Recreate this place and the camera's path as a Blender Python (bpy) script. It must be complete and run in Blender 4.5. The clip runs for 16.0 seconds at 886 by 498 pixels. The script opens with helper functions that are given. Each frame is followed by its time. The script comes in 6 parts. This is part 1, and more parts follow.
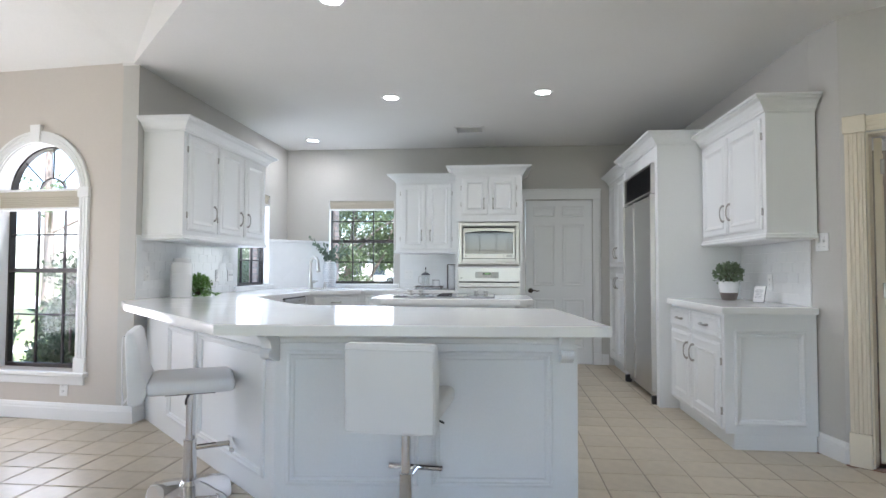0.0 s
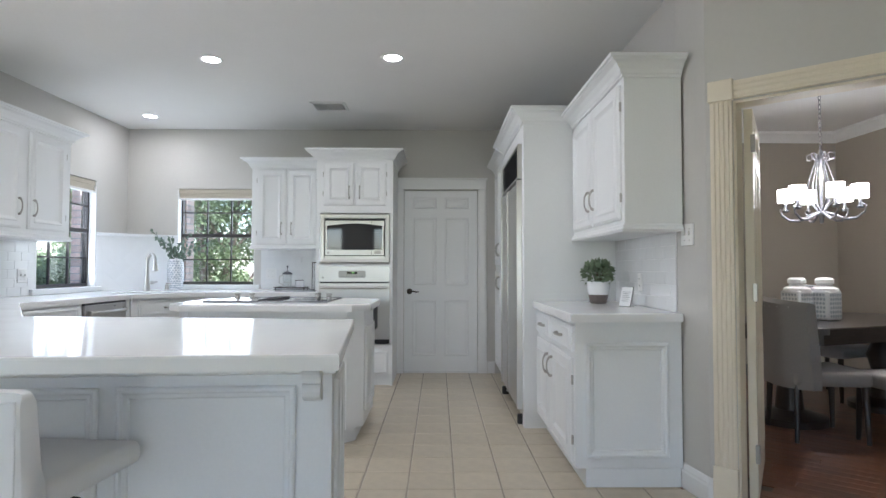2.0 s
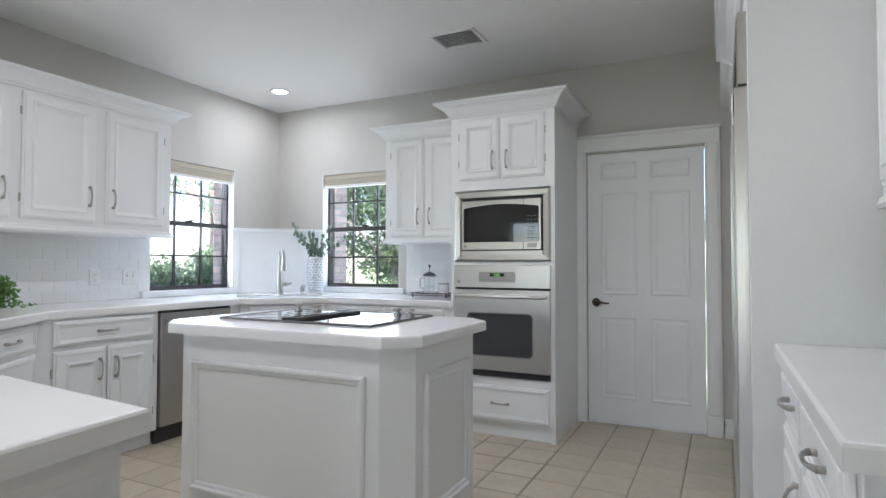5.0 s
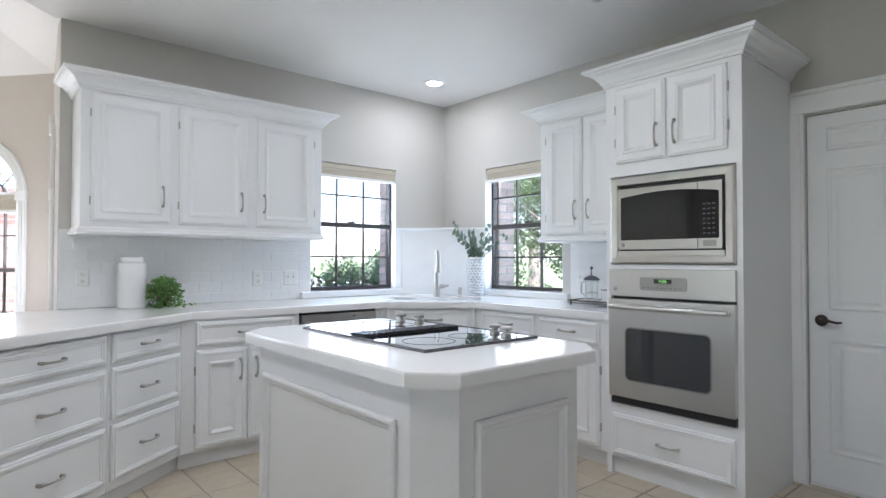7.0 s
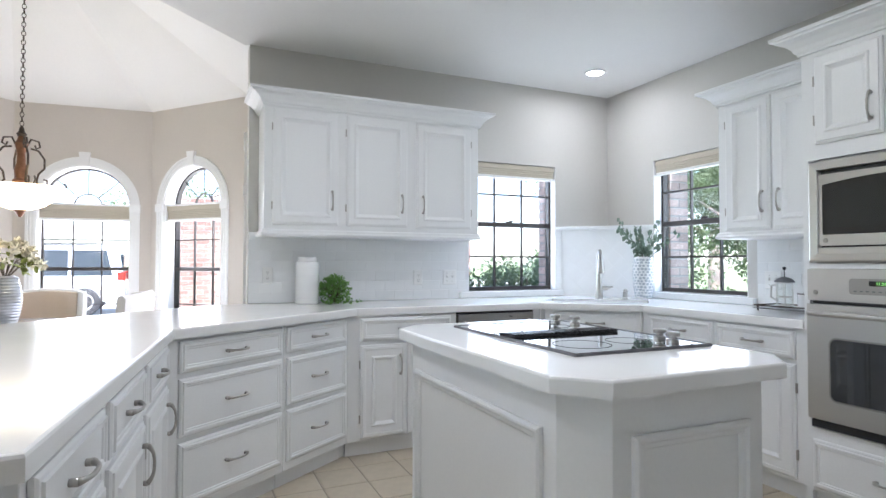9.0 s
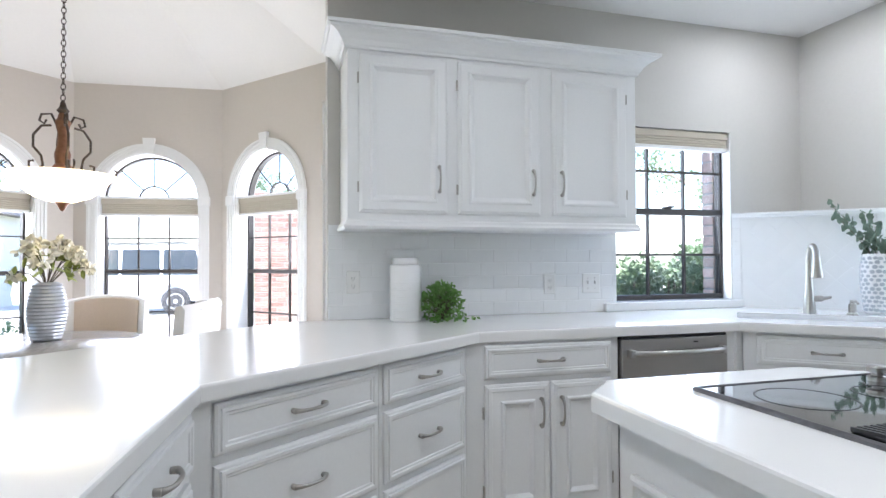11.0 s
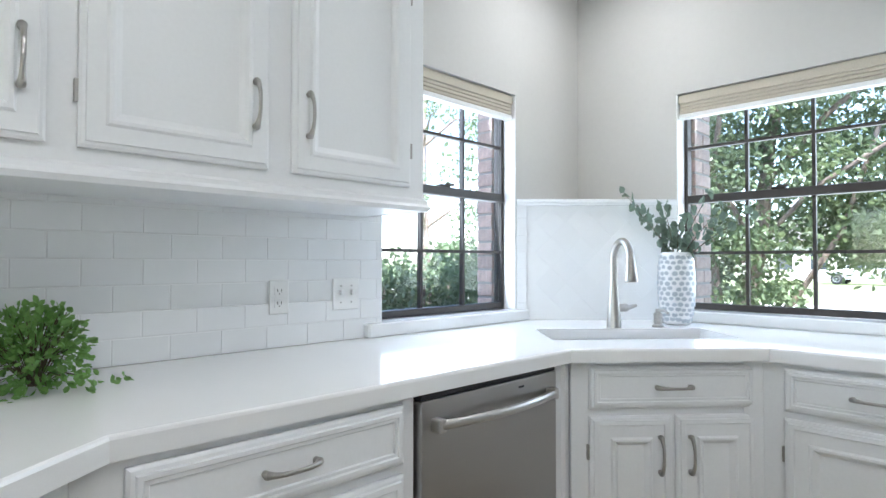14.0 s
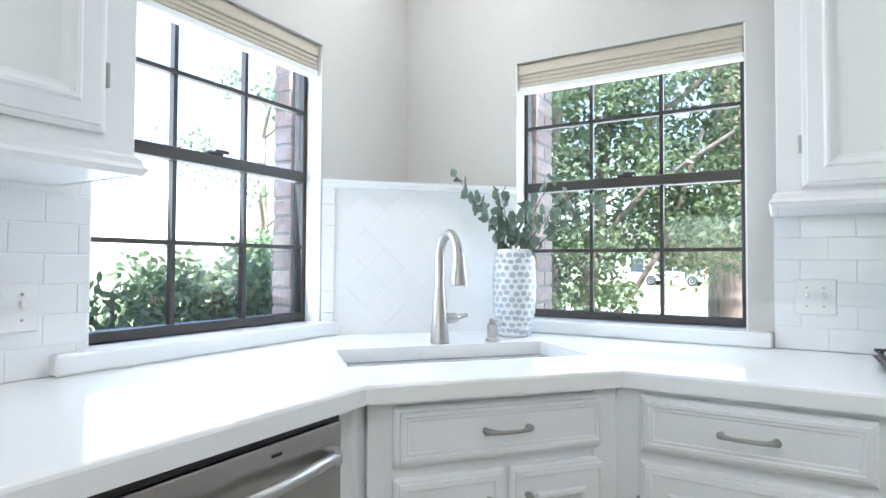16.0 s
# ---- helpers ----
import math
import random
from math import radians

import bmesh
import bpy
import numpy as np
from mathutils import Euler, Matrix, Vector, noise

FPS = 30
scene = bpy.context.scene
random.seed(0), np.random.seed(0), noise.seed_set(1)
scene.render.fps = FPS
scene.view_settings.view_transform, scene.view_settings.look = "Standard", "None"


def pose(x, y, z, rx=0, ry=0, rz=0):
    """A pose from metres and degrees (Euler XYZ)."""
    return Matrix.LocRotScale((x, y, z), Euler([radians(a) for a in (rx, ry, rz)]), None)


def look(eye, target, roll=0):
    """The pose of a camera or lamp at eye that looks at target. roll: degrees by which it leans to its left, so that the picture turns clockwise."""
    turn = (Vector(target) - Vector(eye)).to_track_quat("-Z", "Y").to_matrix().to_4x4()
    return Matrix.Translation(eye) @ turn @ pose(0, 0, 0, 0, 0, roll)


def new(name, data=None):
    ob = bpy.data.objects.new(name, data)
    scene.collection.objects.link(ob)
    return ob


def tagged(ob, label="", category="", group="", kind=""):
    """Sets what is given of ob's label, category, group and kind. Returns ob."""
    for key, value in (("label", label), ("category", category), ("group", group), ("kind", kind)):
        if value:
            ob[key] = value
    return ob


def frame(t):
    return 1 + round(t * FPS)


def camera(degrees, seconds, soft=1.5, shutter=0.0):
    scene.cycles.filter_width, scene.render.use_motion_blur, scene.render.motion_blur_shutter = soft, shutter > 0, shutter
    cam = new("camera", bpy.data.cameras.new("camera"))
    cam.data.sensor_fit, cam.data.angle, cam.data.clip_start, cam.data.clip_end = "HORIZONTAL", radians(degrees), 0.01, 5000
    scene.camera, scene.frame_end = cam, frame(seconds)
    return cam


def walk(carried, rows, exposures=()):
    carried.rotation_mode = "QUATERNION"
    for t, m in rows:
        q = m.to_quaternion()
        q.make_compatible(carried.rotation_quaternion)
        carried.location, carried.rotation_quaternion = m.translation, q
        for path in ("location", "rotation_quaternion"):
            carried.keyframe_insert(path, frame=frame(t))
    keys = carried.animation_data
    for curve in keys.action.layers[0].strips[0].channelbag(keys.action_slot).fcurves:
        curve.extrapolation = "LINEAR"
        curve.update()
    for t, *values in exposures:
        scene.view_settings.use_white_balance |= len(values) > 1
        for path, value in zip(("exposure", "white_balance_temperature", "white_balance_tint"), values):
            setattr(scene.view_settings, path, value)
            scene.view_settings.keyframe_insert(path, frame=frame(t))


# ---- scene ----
cam = camera(76.0, 16.0)
PATH = [
    (0, (2.742, -7.217, 1.161), (2.554, -5.227, 1.236), 0.2),
    (0.5, (2.951, -7.115, 1.161), (2.845, -5.12, 1.236), 0.1),
    (1, (3.146, -6.947, 1.177), (3.099, -4.949, 1.243), 0.0),
    (1.5, (3.318, -6.692, 1.166), (3.327, -4.693, 1.234), 0.1),
    (2, (3.494, -6.38, 1.167), (3.51, -4.381, 1.236), 0.1),
    (2.5, (3.608, -6.019, 1.18), (3.598, -4.02, 1.242), 0.1),
    (3, (3.732, -5.664, 1.184), (3.642, -3.666, 1.246), 0.1),
    (3.5, (3.806, -5.34, 1.191), (3.562, -3.356, 1.247), 0.1),
    (4, (3.881, -5.012, 1.184), (3.422, -3.067, 1.242), 0.2),
    (4.2, (3.925, -4.888, 1.181), (3.363, -2.969, 1.241), 0.2),
    (6.5, (4.126, -3.739, 1.225), (2.784, -2.257, 1.267), 0.0),
    (7, (4.185, -3.608, 1.235), (2.668, -2.305, 1.276), 0.1),
    (7.5, (4.209, -3.524, 1.227), (2.567, -2.383, 1.269), 0.1),
    (8, (4.2, -3.503, 1.224), (2.484, -2.476, 1.269), 0.0),
    (8.5, (4.189, -3.49, 1.221), (2.42, -2.56, 1.268), 0.1),
    (9, (4.133, -3.499, 1.214), (2.307, -2.685, 1.263), 0.1),
    (9.5, (3.907, -3.505, 1.214), (2.029, -2.817, 1.266), 0.1),
    (9.7, (3.794, -3.501, 1.227), (1.905, -2.846, 1.273), 0.1),
    (11.8, (2.545, -3.263, 1.243), (0.621, -2.721, 1.284), -0.3),
    (12, (2.449, -3.237, 1.243), (0.538, -2.648, 1.283), -0.2),
    (12.5, (2.242, -3.148, 1.234), (0.404, -2.361, 1.277), -0.2),
    (13, (2.064, -3.034, 1.238), (0.328, -2.041, 1.277), -0.1),
    (13.5, (1.876, -2.938, 1.232), (0.288, -1.723, 1.274), -0.0),
    (14, (1.751, -2.824, 1.219), (0.331, -1.416, 1.264), 0.1),
    (14.5, (1.642, -2.685, 1.219), (0.393, -1.124, 1.263), 0.2),
    (15, (1.557, -2.548, 1.217), (0.426, -0.899, 1.26), 0.2),
    (15.5, (1.509, -2.379, 1.209), (0.472, -0.67, 1.258), 0.2),
    (16, (1.513, -2.218, 1.203), (0.499, -0.495, 1.259), 0.3),
]

walk(cam, [(t, look(eye, target, roll)) for t, eye, target, roll in PATH], [(0, 2.2, 5840, 13), (4.2, 2.17, 5880, 13), (6.3, 2.29, 5830, 14), (9, 2.3, 5770, 13), (12, 2.28, 5740, 12), (14, 2.35, 5850, 10), (16, 2.5, 5850, 10)])

# light ---------------------------------------------------------------------
world = bpy.data.worlds.new("sky")
scene.world = world
world.use_nodes = True
sky = world.node_tree.nodes.new("ShaderNodeTexSky")
sky.sky_type = "NISHITA"
sky.sun_disc = False
sky.sun_elevation, sky.sun_rotation = radians(56), radians(134)
world.node_tree.links.new(sky.outputs["Color"], world.node_tree.nodes["Background"].inputs["Color"])
world.node_tree.nodes["Background"].inputs["Strength"].default_value = 0.15
sun = new("sun", bpy.data.lights.new("sun", "SUN"))
sun.data.energy, sun.data.angle, sun.data.color = 4.5, radians(3), (1.0, 0.95, 0.88)
sun.matrix_world = look((0, 0, 10), (-0.40, 0.38, 9.15))


def area(name, eye, target, w, h, watts, colour=(1, 1, 1), disk=False):
    d = bpy.data.lights.new(name, "AREA")
    d.shape = "DISK" if disk else "RECTANGLE"
    d.size, d.size_y, d.energy, d.color = w, h, watts, colour
    ob = new(name, d)
    ob.matrix_world = look(eye, target)
    return ob


COOL, WARM = (0.90, 0.96, 1.0), (1.0, 0.94, 0.85)
area("daylight_window_1", (0.995, 0.12, 1.52), (0.995, -1, 1.65), 0.83, 1.0, 1.7, COOL)
area("daylight_window_2", (-0.115, -1.0, 1.52), (1, -1.0, 1.65), 0.82, 1.0, 2.1, COOL)
for k, (p, n) in enumerate((((-0.74, -2.94, 1.25), (0.05, -1)), ((-1.97, -3.33, 1.25), (0.65, -0.76)), ((-2.55, -4.46, 1.25), (1, 0)), ((-2.1, -5.68, 1.25), (0.7, 0.75)))):
    area(f"daylight_nook_{k + 1}", p, (p[0] + n[0], p[1] + n[1], p[2] + 0.2), 0.76, 1.6, 5.2, (1.0, 0.955, 0.935))
for k in range(3):
    x = 6.79 - (1.9 + 2.2 * k)
    area(f"daylight_south_{k + 1}", (x, -9.7, 1.25), (x, -8, 1.55), 1.35, 1.8, 1.2, (1.0, 0.965, 0.92))
# the last can is unseen, added to pair with the fourth
CANS = [(1.785, -2.16), (3.15, -2.21), (0.52, -0.56), (1.785, -4.05), (3.15, -4.05)]
for k, (x, y) in enumerate(CANS):
    area(f"can_lamp_{k + 1}", (x, y, 2.725), (x, y, 0), 0.12, 0.12, 1.2 if k == 2 else 1.8, (1.0, 0.97, 0.93), True)

for dx, dy in ((0.27, 0.0), (-0.14, 0.23), (-0.14, -0.23)):
    lamp = new("dining_lamp", bpy.data.lights.new("dining_lamp", "POINT"))
    lamp.data.energy, lamp.data.color, lamp.data.shadow_soft_size = 3.6, WARM, 0.05
    lamp.location = (6.58 + dx, -1.89 + dy, 1.93)

# smaller tools -------------------------------------------------------------
def part(name, bm, material, parent=None, label="", smooth=False):
    """Link a bmesh as one mesh object under a thing or a part."""
    me = bpy.data.meshes.new(name)
    bmesh.ops.recalc_face_normals(bm, faces=bm.faces)
    bm.to_mesh(me)
    bm.free()
    if material:
        me.materials.append(material)
    if smooth:
        me.polygons.foreach_set("use_smooth", [True] * len(me.polygons))
        me.set_sharp_from_angle(angle=radians(38))
    ob = new(name, me)
    if parent:
        ob.parent = parent
    if label:
        ob["label"] = label
    return ob


def thing(name, m, label, category, group="", kind=""):
    ob = new(name)
    ob.empty_display_size = 0.05
    ob.matrix_world = m
    return tagged(ob, label, category, group, kind)


def box(x0, x1, y0, y1, z0, z1, bevel=0.0, bm=None, seg=1):
    own = bmesh.new()
    g = bmesh.ops.create_cube(own, size=1)
    for v in g["verts"]:
        v.co = Vector(((x0 + x1) / 2 + v.co.x * (x1 - x0), (y0 + y1) / 2 + v.co.y * (y1 - y0), (z0 + z1) / 2 + v.co.z * (z1 - z0)))
    if bevel:
        bmesh.ops.bevel(own, geom=own.edges[:], offset=bevel, segments=seg, affect="EDGES", profile=0.5)
    if bm is None:
        return own
    merge(bm, own)
    return bm


def merge(bm, other, m=None):
    if m is not None:
        bmesh.ops.transform(other, matrix=m, verts=other.verts)
    me = bpy.data.meshes.new("tmp")
    other.to_mesh(me)
    other.free()
    bm.from_mesh(me)
    bpy.data.meshes.remove(me)
    return bm


def tube(points, radii, segs=10, bm=None, caps=True):
    """A round bar along points; radii one number or one per point."""
    bm = bm or bmesh.new()
    pts = [Vector(p) for p in points]
    if not hasattr(radii, "__len__"):
        radii = [radii] * len(pts)
    rings, side = [], None
    for i, p in enumerate(pts):
        d = (pts[min(i + 1, len(pts) - 1)] - pts[max(i - 1, 0)])
        d = d.normalized() if d.length else Vector((0, 0, 1))
        if side is None:
            side = d.orthogonal().normalized()
        side = (side - d * side.dot(d))
        side = side.normalized() if side.length > 1e-5 else d.orthogonal().normalized()
        up = d.cross(side)
        rings.append([bm.verts.new(p + radii[i] * (math.cos(a) * side + math.sin(a) * up)) for a in (2 * math.pi * k / segs for k in range(segs))])
    for a, b in zip(rings, rings[1:]):
        for k in range(segs):
            bm.faces.new((a[k], a[(k + 1) % segs], b[(k + 1) % segs], b[k]))
    if caps:
        bm.faces.new(rings[0][::-1])
        bm.faces.new(rings[-1])
    return bm


def lathe(profile, segs=28, bm=None, at=(0, 0, 0)):
    """Turned shape from (radius, z) pairs."""
    bm = bm or bmesh.new()
    o = Vector(at)
    rings = []
    for r, z in profile:
        if r < 1e-5:
            rings.append([bm.verts.new(o + Vector((0, 0, z)))])
        else:
            rings.append([bm.verts.new(o + Vector((r * math.cos(2 * math.pi * k / segs), r * math.sin(2 * math.pi * k / segs), z))) for k in range(segs)])
    for a, b in zip(rings, rings[1:]):
        for k in range(segs):
            q = [a[k % len(a)], a[(k + 1) % len(a)], b[(k + 1) % len(b)], b[k % len(b)]]
            q = list(dict.fromkeys(q))
            if len(q) > 2:
                bm.faces.new(q)
    return bm


def offset_poly(poly, d, closed=True):
    """Move a 2D polyline sideways by d (to its right), with mitred corners."""
    n, out = len(poly), []
    for i, p in enumerate(poly):
        p = Vector(p)
        a = Vector(poly[i - 1]) if closed or i > 0 else None
        b = Vector(poly[(i + 1) % n]) if closed or i < n - 1 else None
        ds = [v.normalized() for v in ((p - a) if a is not None else None, (b - p) if b is not None else None) if v is not None]
        ns = [Vector((v.y, -v.x)) for v in ds]
        m = sum(ns, Vector((0, 0))).normalized()
        out.append(p + m * (d / max(m.dot(ns[0]), 0.3)))
    return out


def sweep(path, profile, closed=False, bm=None):
    """A moulding: profile of (outward, z) pairs run along a 2D path, outward to the right of the way."""
    bm = bm or bmesh.new()
    lines = []
    for o, z in profile:
        lines.append([bm.verts.new((q.x, q.y, z)) for q in offset_poly(path, o, closed)])
    n = len(path)
    for a, b in zip(lines, lines[1:]):
        for i in range(n if closed else n - 1):
            bm.faces.new((a[i], a[(i + 1) % n], b[(i + 1) % n], b[i]))
    if not closed:
        for i in (0, n - 1):
            vs = [l[i] for l in lines]
            if len(vs) > 2:
                bm.faces.new(vs)
    return bm


def slab(poly, z0, z1, holes=(), edge=0.006):
    """A flat slab with an eased top edge and openings; poly runs anticlockwise."""
    bm = bmesh.new()
    layers = [(0, z0), (0, z1 - edge), (-edge * 0.3, z1 - edge * 0.3), (-edge, z1)]
    rings = [[bm.verts.new((q.x, q.y, z)) for q in offset_poly(poly, o)] for o, z in layers]
    n = len(poly)
    for a, b in zip(rings, rings[1:]):
        for i in range(n):
            bm.faces.new((a[i], a[(i + 1) % n], b[(i + 1) % n], b[i]))
    for ring, z in ((rings[0], z0), (rings[-1], z1)):
        edges = [bm.edges.get((ring[i], ring[(i + 1) % n])) for i in range(n)]
        for h in holes:
            vs = [bm.verts.new((*p, z)) for p in h]
            edges += [bm.edges.new((vs[i], vs[(i + 1) % len(vs)])) for i in range(len(vs))]
        bmesh.ops.triangle_fill(bm, edges=edges, use_beauty=True)
    bm.verts.ensure_lookup_table()
    for h in holes:
        for i in range(len(h)):
            q = []
            for p, z in ((h[i], z0), (h[(i + 1) % len(h)], z0), (h[(i + 1) % len(h)], z1), (h[i], z1)):
                q.append(bm.verts.new((*p, z)))
            bm.faces.new(q)
    bmesh.ops.remove_doubles(bm, verts=bm.verts, dist=1e-5)
    return bm


def wall_mesh(p0, p1, z0, z1, thick, holes=()):
    """An upright wall whose face runs from p0 to p1 and whose body lies to the left of that way; holes are outlines of (along, z)."""
    bm = bmesh.new()
    a, b = Vector(p0), Vector(p1)
    length, d = (b - a).length, (b - a).normalized()
    nrm = Vector((-d.y, d.x))
    outline = [(0, z0), (length, z0), (length, z1), (0, z1)]
    for off in (0, thick):
        edges = []
        for loop in (outline, *holes):
            vs = [bm.verts.new((*(a + d * s + nrm * off), z)) for s, z in loop]
            edges += [bm.edges.new((vs[i], vs[(i + 1) % len(vs)])) for i in range(len(vs))]
        bmesh.ops.triangle_fill(bm, edges=edges, use_beauty=True)
    for loop in (outline, *holes):
        for i in range(len(loop)):
            (s, z), (t, w) = loop[i], loop[(i + 1) % len(loop)]
            bm.faces.new([bm.verts.new((*(a + d * u + nrm * o), y)) for u, y, o in ((s, z, 0), (t, w, 0), (t, w, thick), (s, z, thick))])
    bmesh.ops.remove_doubles(bm, verts=bm.verts, dist=1e-5)
    return bm


def rect(s0, s1, z0, z1):
    return [(s0, z0), (s1, z0), (s1, z1), (s0, z1)]


def arch(c, half, z0, spring, n=20):
    """Outline of an opening with a round head."""
    return [(c - half, z0), (c + half, z0)] + [(c + half * math.cos(math.pi * k / n), spring + half * math.sin(math.pi * k / n)) for k in range(n + 1)]


def ringed(w, h, steps, bm=None, x=0.0, z=0.0, thick=0.02):
    """A panelled front: concentric rectangles of (inset, proud); the front looks to -y, its back lies at y=0."""
    bm = bm or bmesh.new()
    prev = None
    for inset, proud in [(0, 0)] + steps:
        ring = [bm.verts.new((x + sx, -proud, z + sz)) for sx, sz in ((inset, inset), (w - inset, inset), (w - inset, h - inset), (inset, h - inset))]
        if prev:
            for i in range(4):
                bm.faces.new((prev[i], prev[(i + 1) % 4], ring[(i + 1) % 4], ring[i]))
        prev = ring
    bm.faces.new(prev)
    return bm


def frame_strip(x0, x1, z0, z1, width, profile, bm=None):
    """A picture-frame moulding on a face looking to -y; profile of (inset, proud)."""
    bm = bm or bmesh.new()
    prev = None
    for inset, proud in profile:
        ring = [bm.verts.new((sx, -proud, sz)) for sx, sz in ((x0 + inset, z0 + inset), (x1 - inset, z0 + inset), (x1 - inset, z1 - inset), (x0 + inset, z1 - inset))]
        if prev:
            for i in range(4):
                bm.faces.new((prev[i], prev[(i + 1) % 4], ring[(i + 1) % 4], ring[i]))
        prev = ring
    return bm


# materials -----------------------------------------------------------------
def material(name, colour, rough=0.5, metal=0.0, grain=0.0, grain_scale=30.0, bump=0.0, bump_scale=60.0, stain=0.0, stain_scale=2.0,
             coat=0.0, stretch=(1, 1, 1), piece=0.0, emit=None, sheen=0.0, rough_var=0.0, trans=0.0, leafy=0.0):
    m = bpy.data.materials.new(name)
    m.use_nodes = True
    nt = m.node_tree
    b = nt.nodes["Principled BSDF"]
    b.inputs["Base Color"].default_value = (*colour, 1)
    b.inputs["Roughness"].default_value = rough
    b.inputs["Metallic"].default_value = metal
    b.inputs["Coat Weight"].default_value = coat
    b.inputs["Sheen Weight"].default_value = sheen
    b.inputs["Transmission Weight"].default_value = trans
    co = nt.nodes.new("ShaderNodeTexCoord")
    mp = nt.nodes.new("ShaderNodeMapping")
    mp.inputs["Scale"].default_value = stretch
    nt.links.new(co.outputs["Object"], mp.inputs["Vector"])

    def noise_tex(scale, detail=4):
        n = nt.nodes.new("ShaderNodeTexNoise")
        n.inputs["Scale"].default_value, n.inputs["Detail"].default_value = scale, detail
        nt.links.new(mp.outputs["Vector"], n.inputs["Vector"])
        return n.outputs["Fac"]

    value = None
    for amount, scale in ((grain, grain_scale), (stain, stain_scale)):
        if amount:
            r = nt.nodes.new("ShaderNodeMapRange")
            r.inputs["From Min"].default_value, r.inputs["From Max"].default_value = 0.3, 0.7
            r.inputs["To Min"].default_value, r.inputs["To Max"].default_value = 1 - amount, 1 + amount
            nt.links.new(noise_tex(scale), r.inputs["Value"])
            if value is None:
                value = r.outputs["Result"]
            else:
                x = nt.nodes.new("ShaderNodeMath")
                x.operation = "MULTIPLY"
                nt.links.new(value, x.inputs[0])
                nt.links.new(r.outputs["Result"], x.inputs[1])
                value = x.outputs["Value"]
    if piece:
        info = nt.nodes.new("ShaderNodeObjectInfo")
        r = nt.nodes.new("ShaderNodeMapRange")
        r.inputs["To Min"].default_value, r.inputs["To Max"].default_value = 1 - piece, 1 + piece
        nt.links.new(info.outputs["Random"], r.inputs["Value"])
        x = nt.nodes.new("ShaderNodeMath")
        x.operation = "MULTIPLY"
        x.inputs[0].default_value = 1
        if value is not None:
            nt.links.new(value, x.inputs[0])
        nt.links.new(r.outputs["Result"], x.inputs[1])
        value = x.outputs["Value"]
    if value is not None:
        mix = nt.nodes.new("ShaderNodeVectorMath")
        mix.operation = "SCALE"
        mix.inputs[0].default_value = colour
        nt.links.new(value, mix.inputs["Scale"])
        nt.links.new(mix.outputs["Vector"], b.inputs["Base Color"])
    if rough_var:
        r = nt.nodes.new("ShaderNodeMapRange")
        r.inputs["To Min"].default_value, r.inputs["To Max"].default_value = max(rough - rough_var, 0.02), rough + rough_var
        nt.links.new(noise_tex(7.0), r.inputs["Value"])
        nt.links.new(r.outputs["Result"], b.inputs["Roughness"])
    if bump:
        bp = nt.nodes.new("ShaderNodeBump")
        bp.inputs["Strength"].default_value, bp.inputs["Distance"].default_value = bump, 0.002
        nt.links.new(noise_tex(bump_scale, 6), bp.inputs["Height"])
        nt.links.new(bp.outputs["Normal"], b.inputs["Normal"])
    if leafy:
        tl = nt.nodes.new("ShaderNodeBsdfTranslucent")
        tl.inputs["Color"].default_value = (colour[0] * 1.3, colour[1] * 1.25, colour[2] * 1.1, 1)
        mx = nt.nodes.new("ShaderNodeMixShader")
        mx.inputs["Fac"].default_value = leafy
        nt.links.new(b.outputs["BSDF"], mx.inputs[1])
        nt.links.new(tl.outputs["BSDF"], mx.inputs[2])
        nt.links.new(mx.outputs["Shader"], nt.nodes["Material Output"].inputs["Surface"])
    if emit:
        b.inputs["Emission Color"].default_value = (*emit[0], 1)
        b.inputs["Emission Strength"].default_value = emit[1]
    return m


def glass_material(name, tint=(1, 1, 1), rough=0.0):
    """Thin window glass: clear with a faint mirror."""
    m = bpy.data.materials.new(name)
    m.use_nodes = True
    nt = m.node_tree
    nt.nodes.clear()
    out = nt.nodes.new("ShaderNodeOutputMaterial")
    mix = nt.nodes.new("ShaderNodeMixShader")
    tr = nt.nodes.new("ShaderNodeBsdfTransparent")
    gl = nt.nodes.new("ShaderNodeBsdfGlossy")
    fr = nt.nodes.new("ShaderNodeLayerWeight")
    pw = nt.nodes.new("ShaderNodeMath")
    pw.operation = "POWER"
    pw.inputs[1].default_value = 4.0
    ad = nt.nodes.new("ShaderNodeMath")
    ad.operation, ad.inputs[1].default_value, ad.inputs[2].default_value = "MULTIPLY_ADD", 0.5, 0.025
    tr.inputs["Color"].default_value = (*tint, 1)
    gl.inputs["Roughness"].default_value = rough
    fr.inputs["Blend"].default_value = 0.5
    nt.links.new(fr.outputs["Facing"], pw.inputs[0])
    nt.links.new(pw.outputs["Value"], ad.inputs[0])
    nt.links.new(ad.outputs["Value"], mix.inputs["Fac"])
    nt.links.new(tr.outputs["BSDF"], mix.inputs[1])
    nt.links.new(gl.outputs["BSDF"], mix.inputs[2])
    nt.links.new(mix.outputs["Shader"], out.inputs["Surface"])
    return m


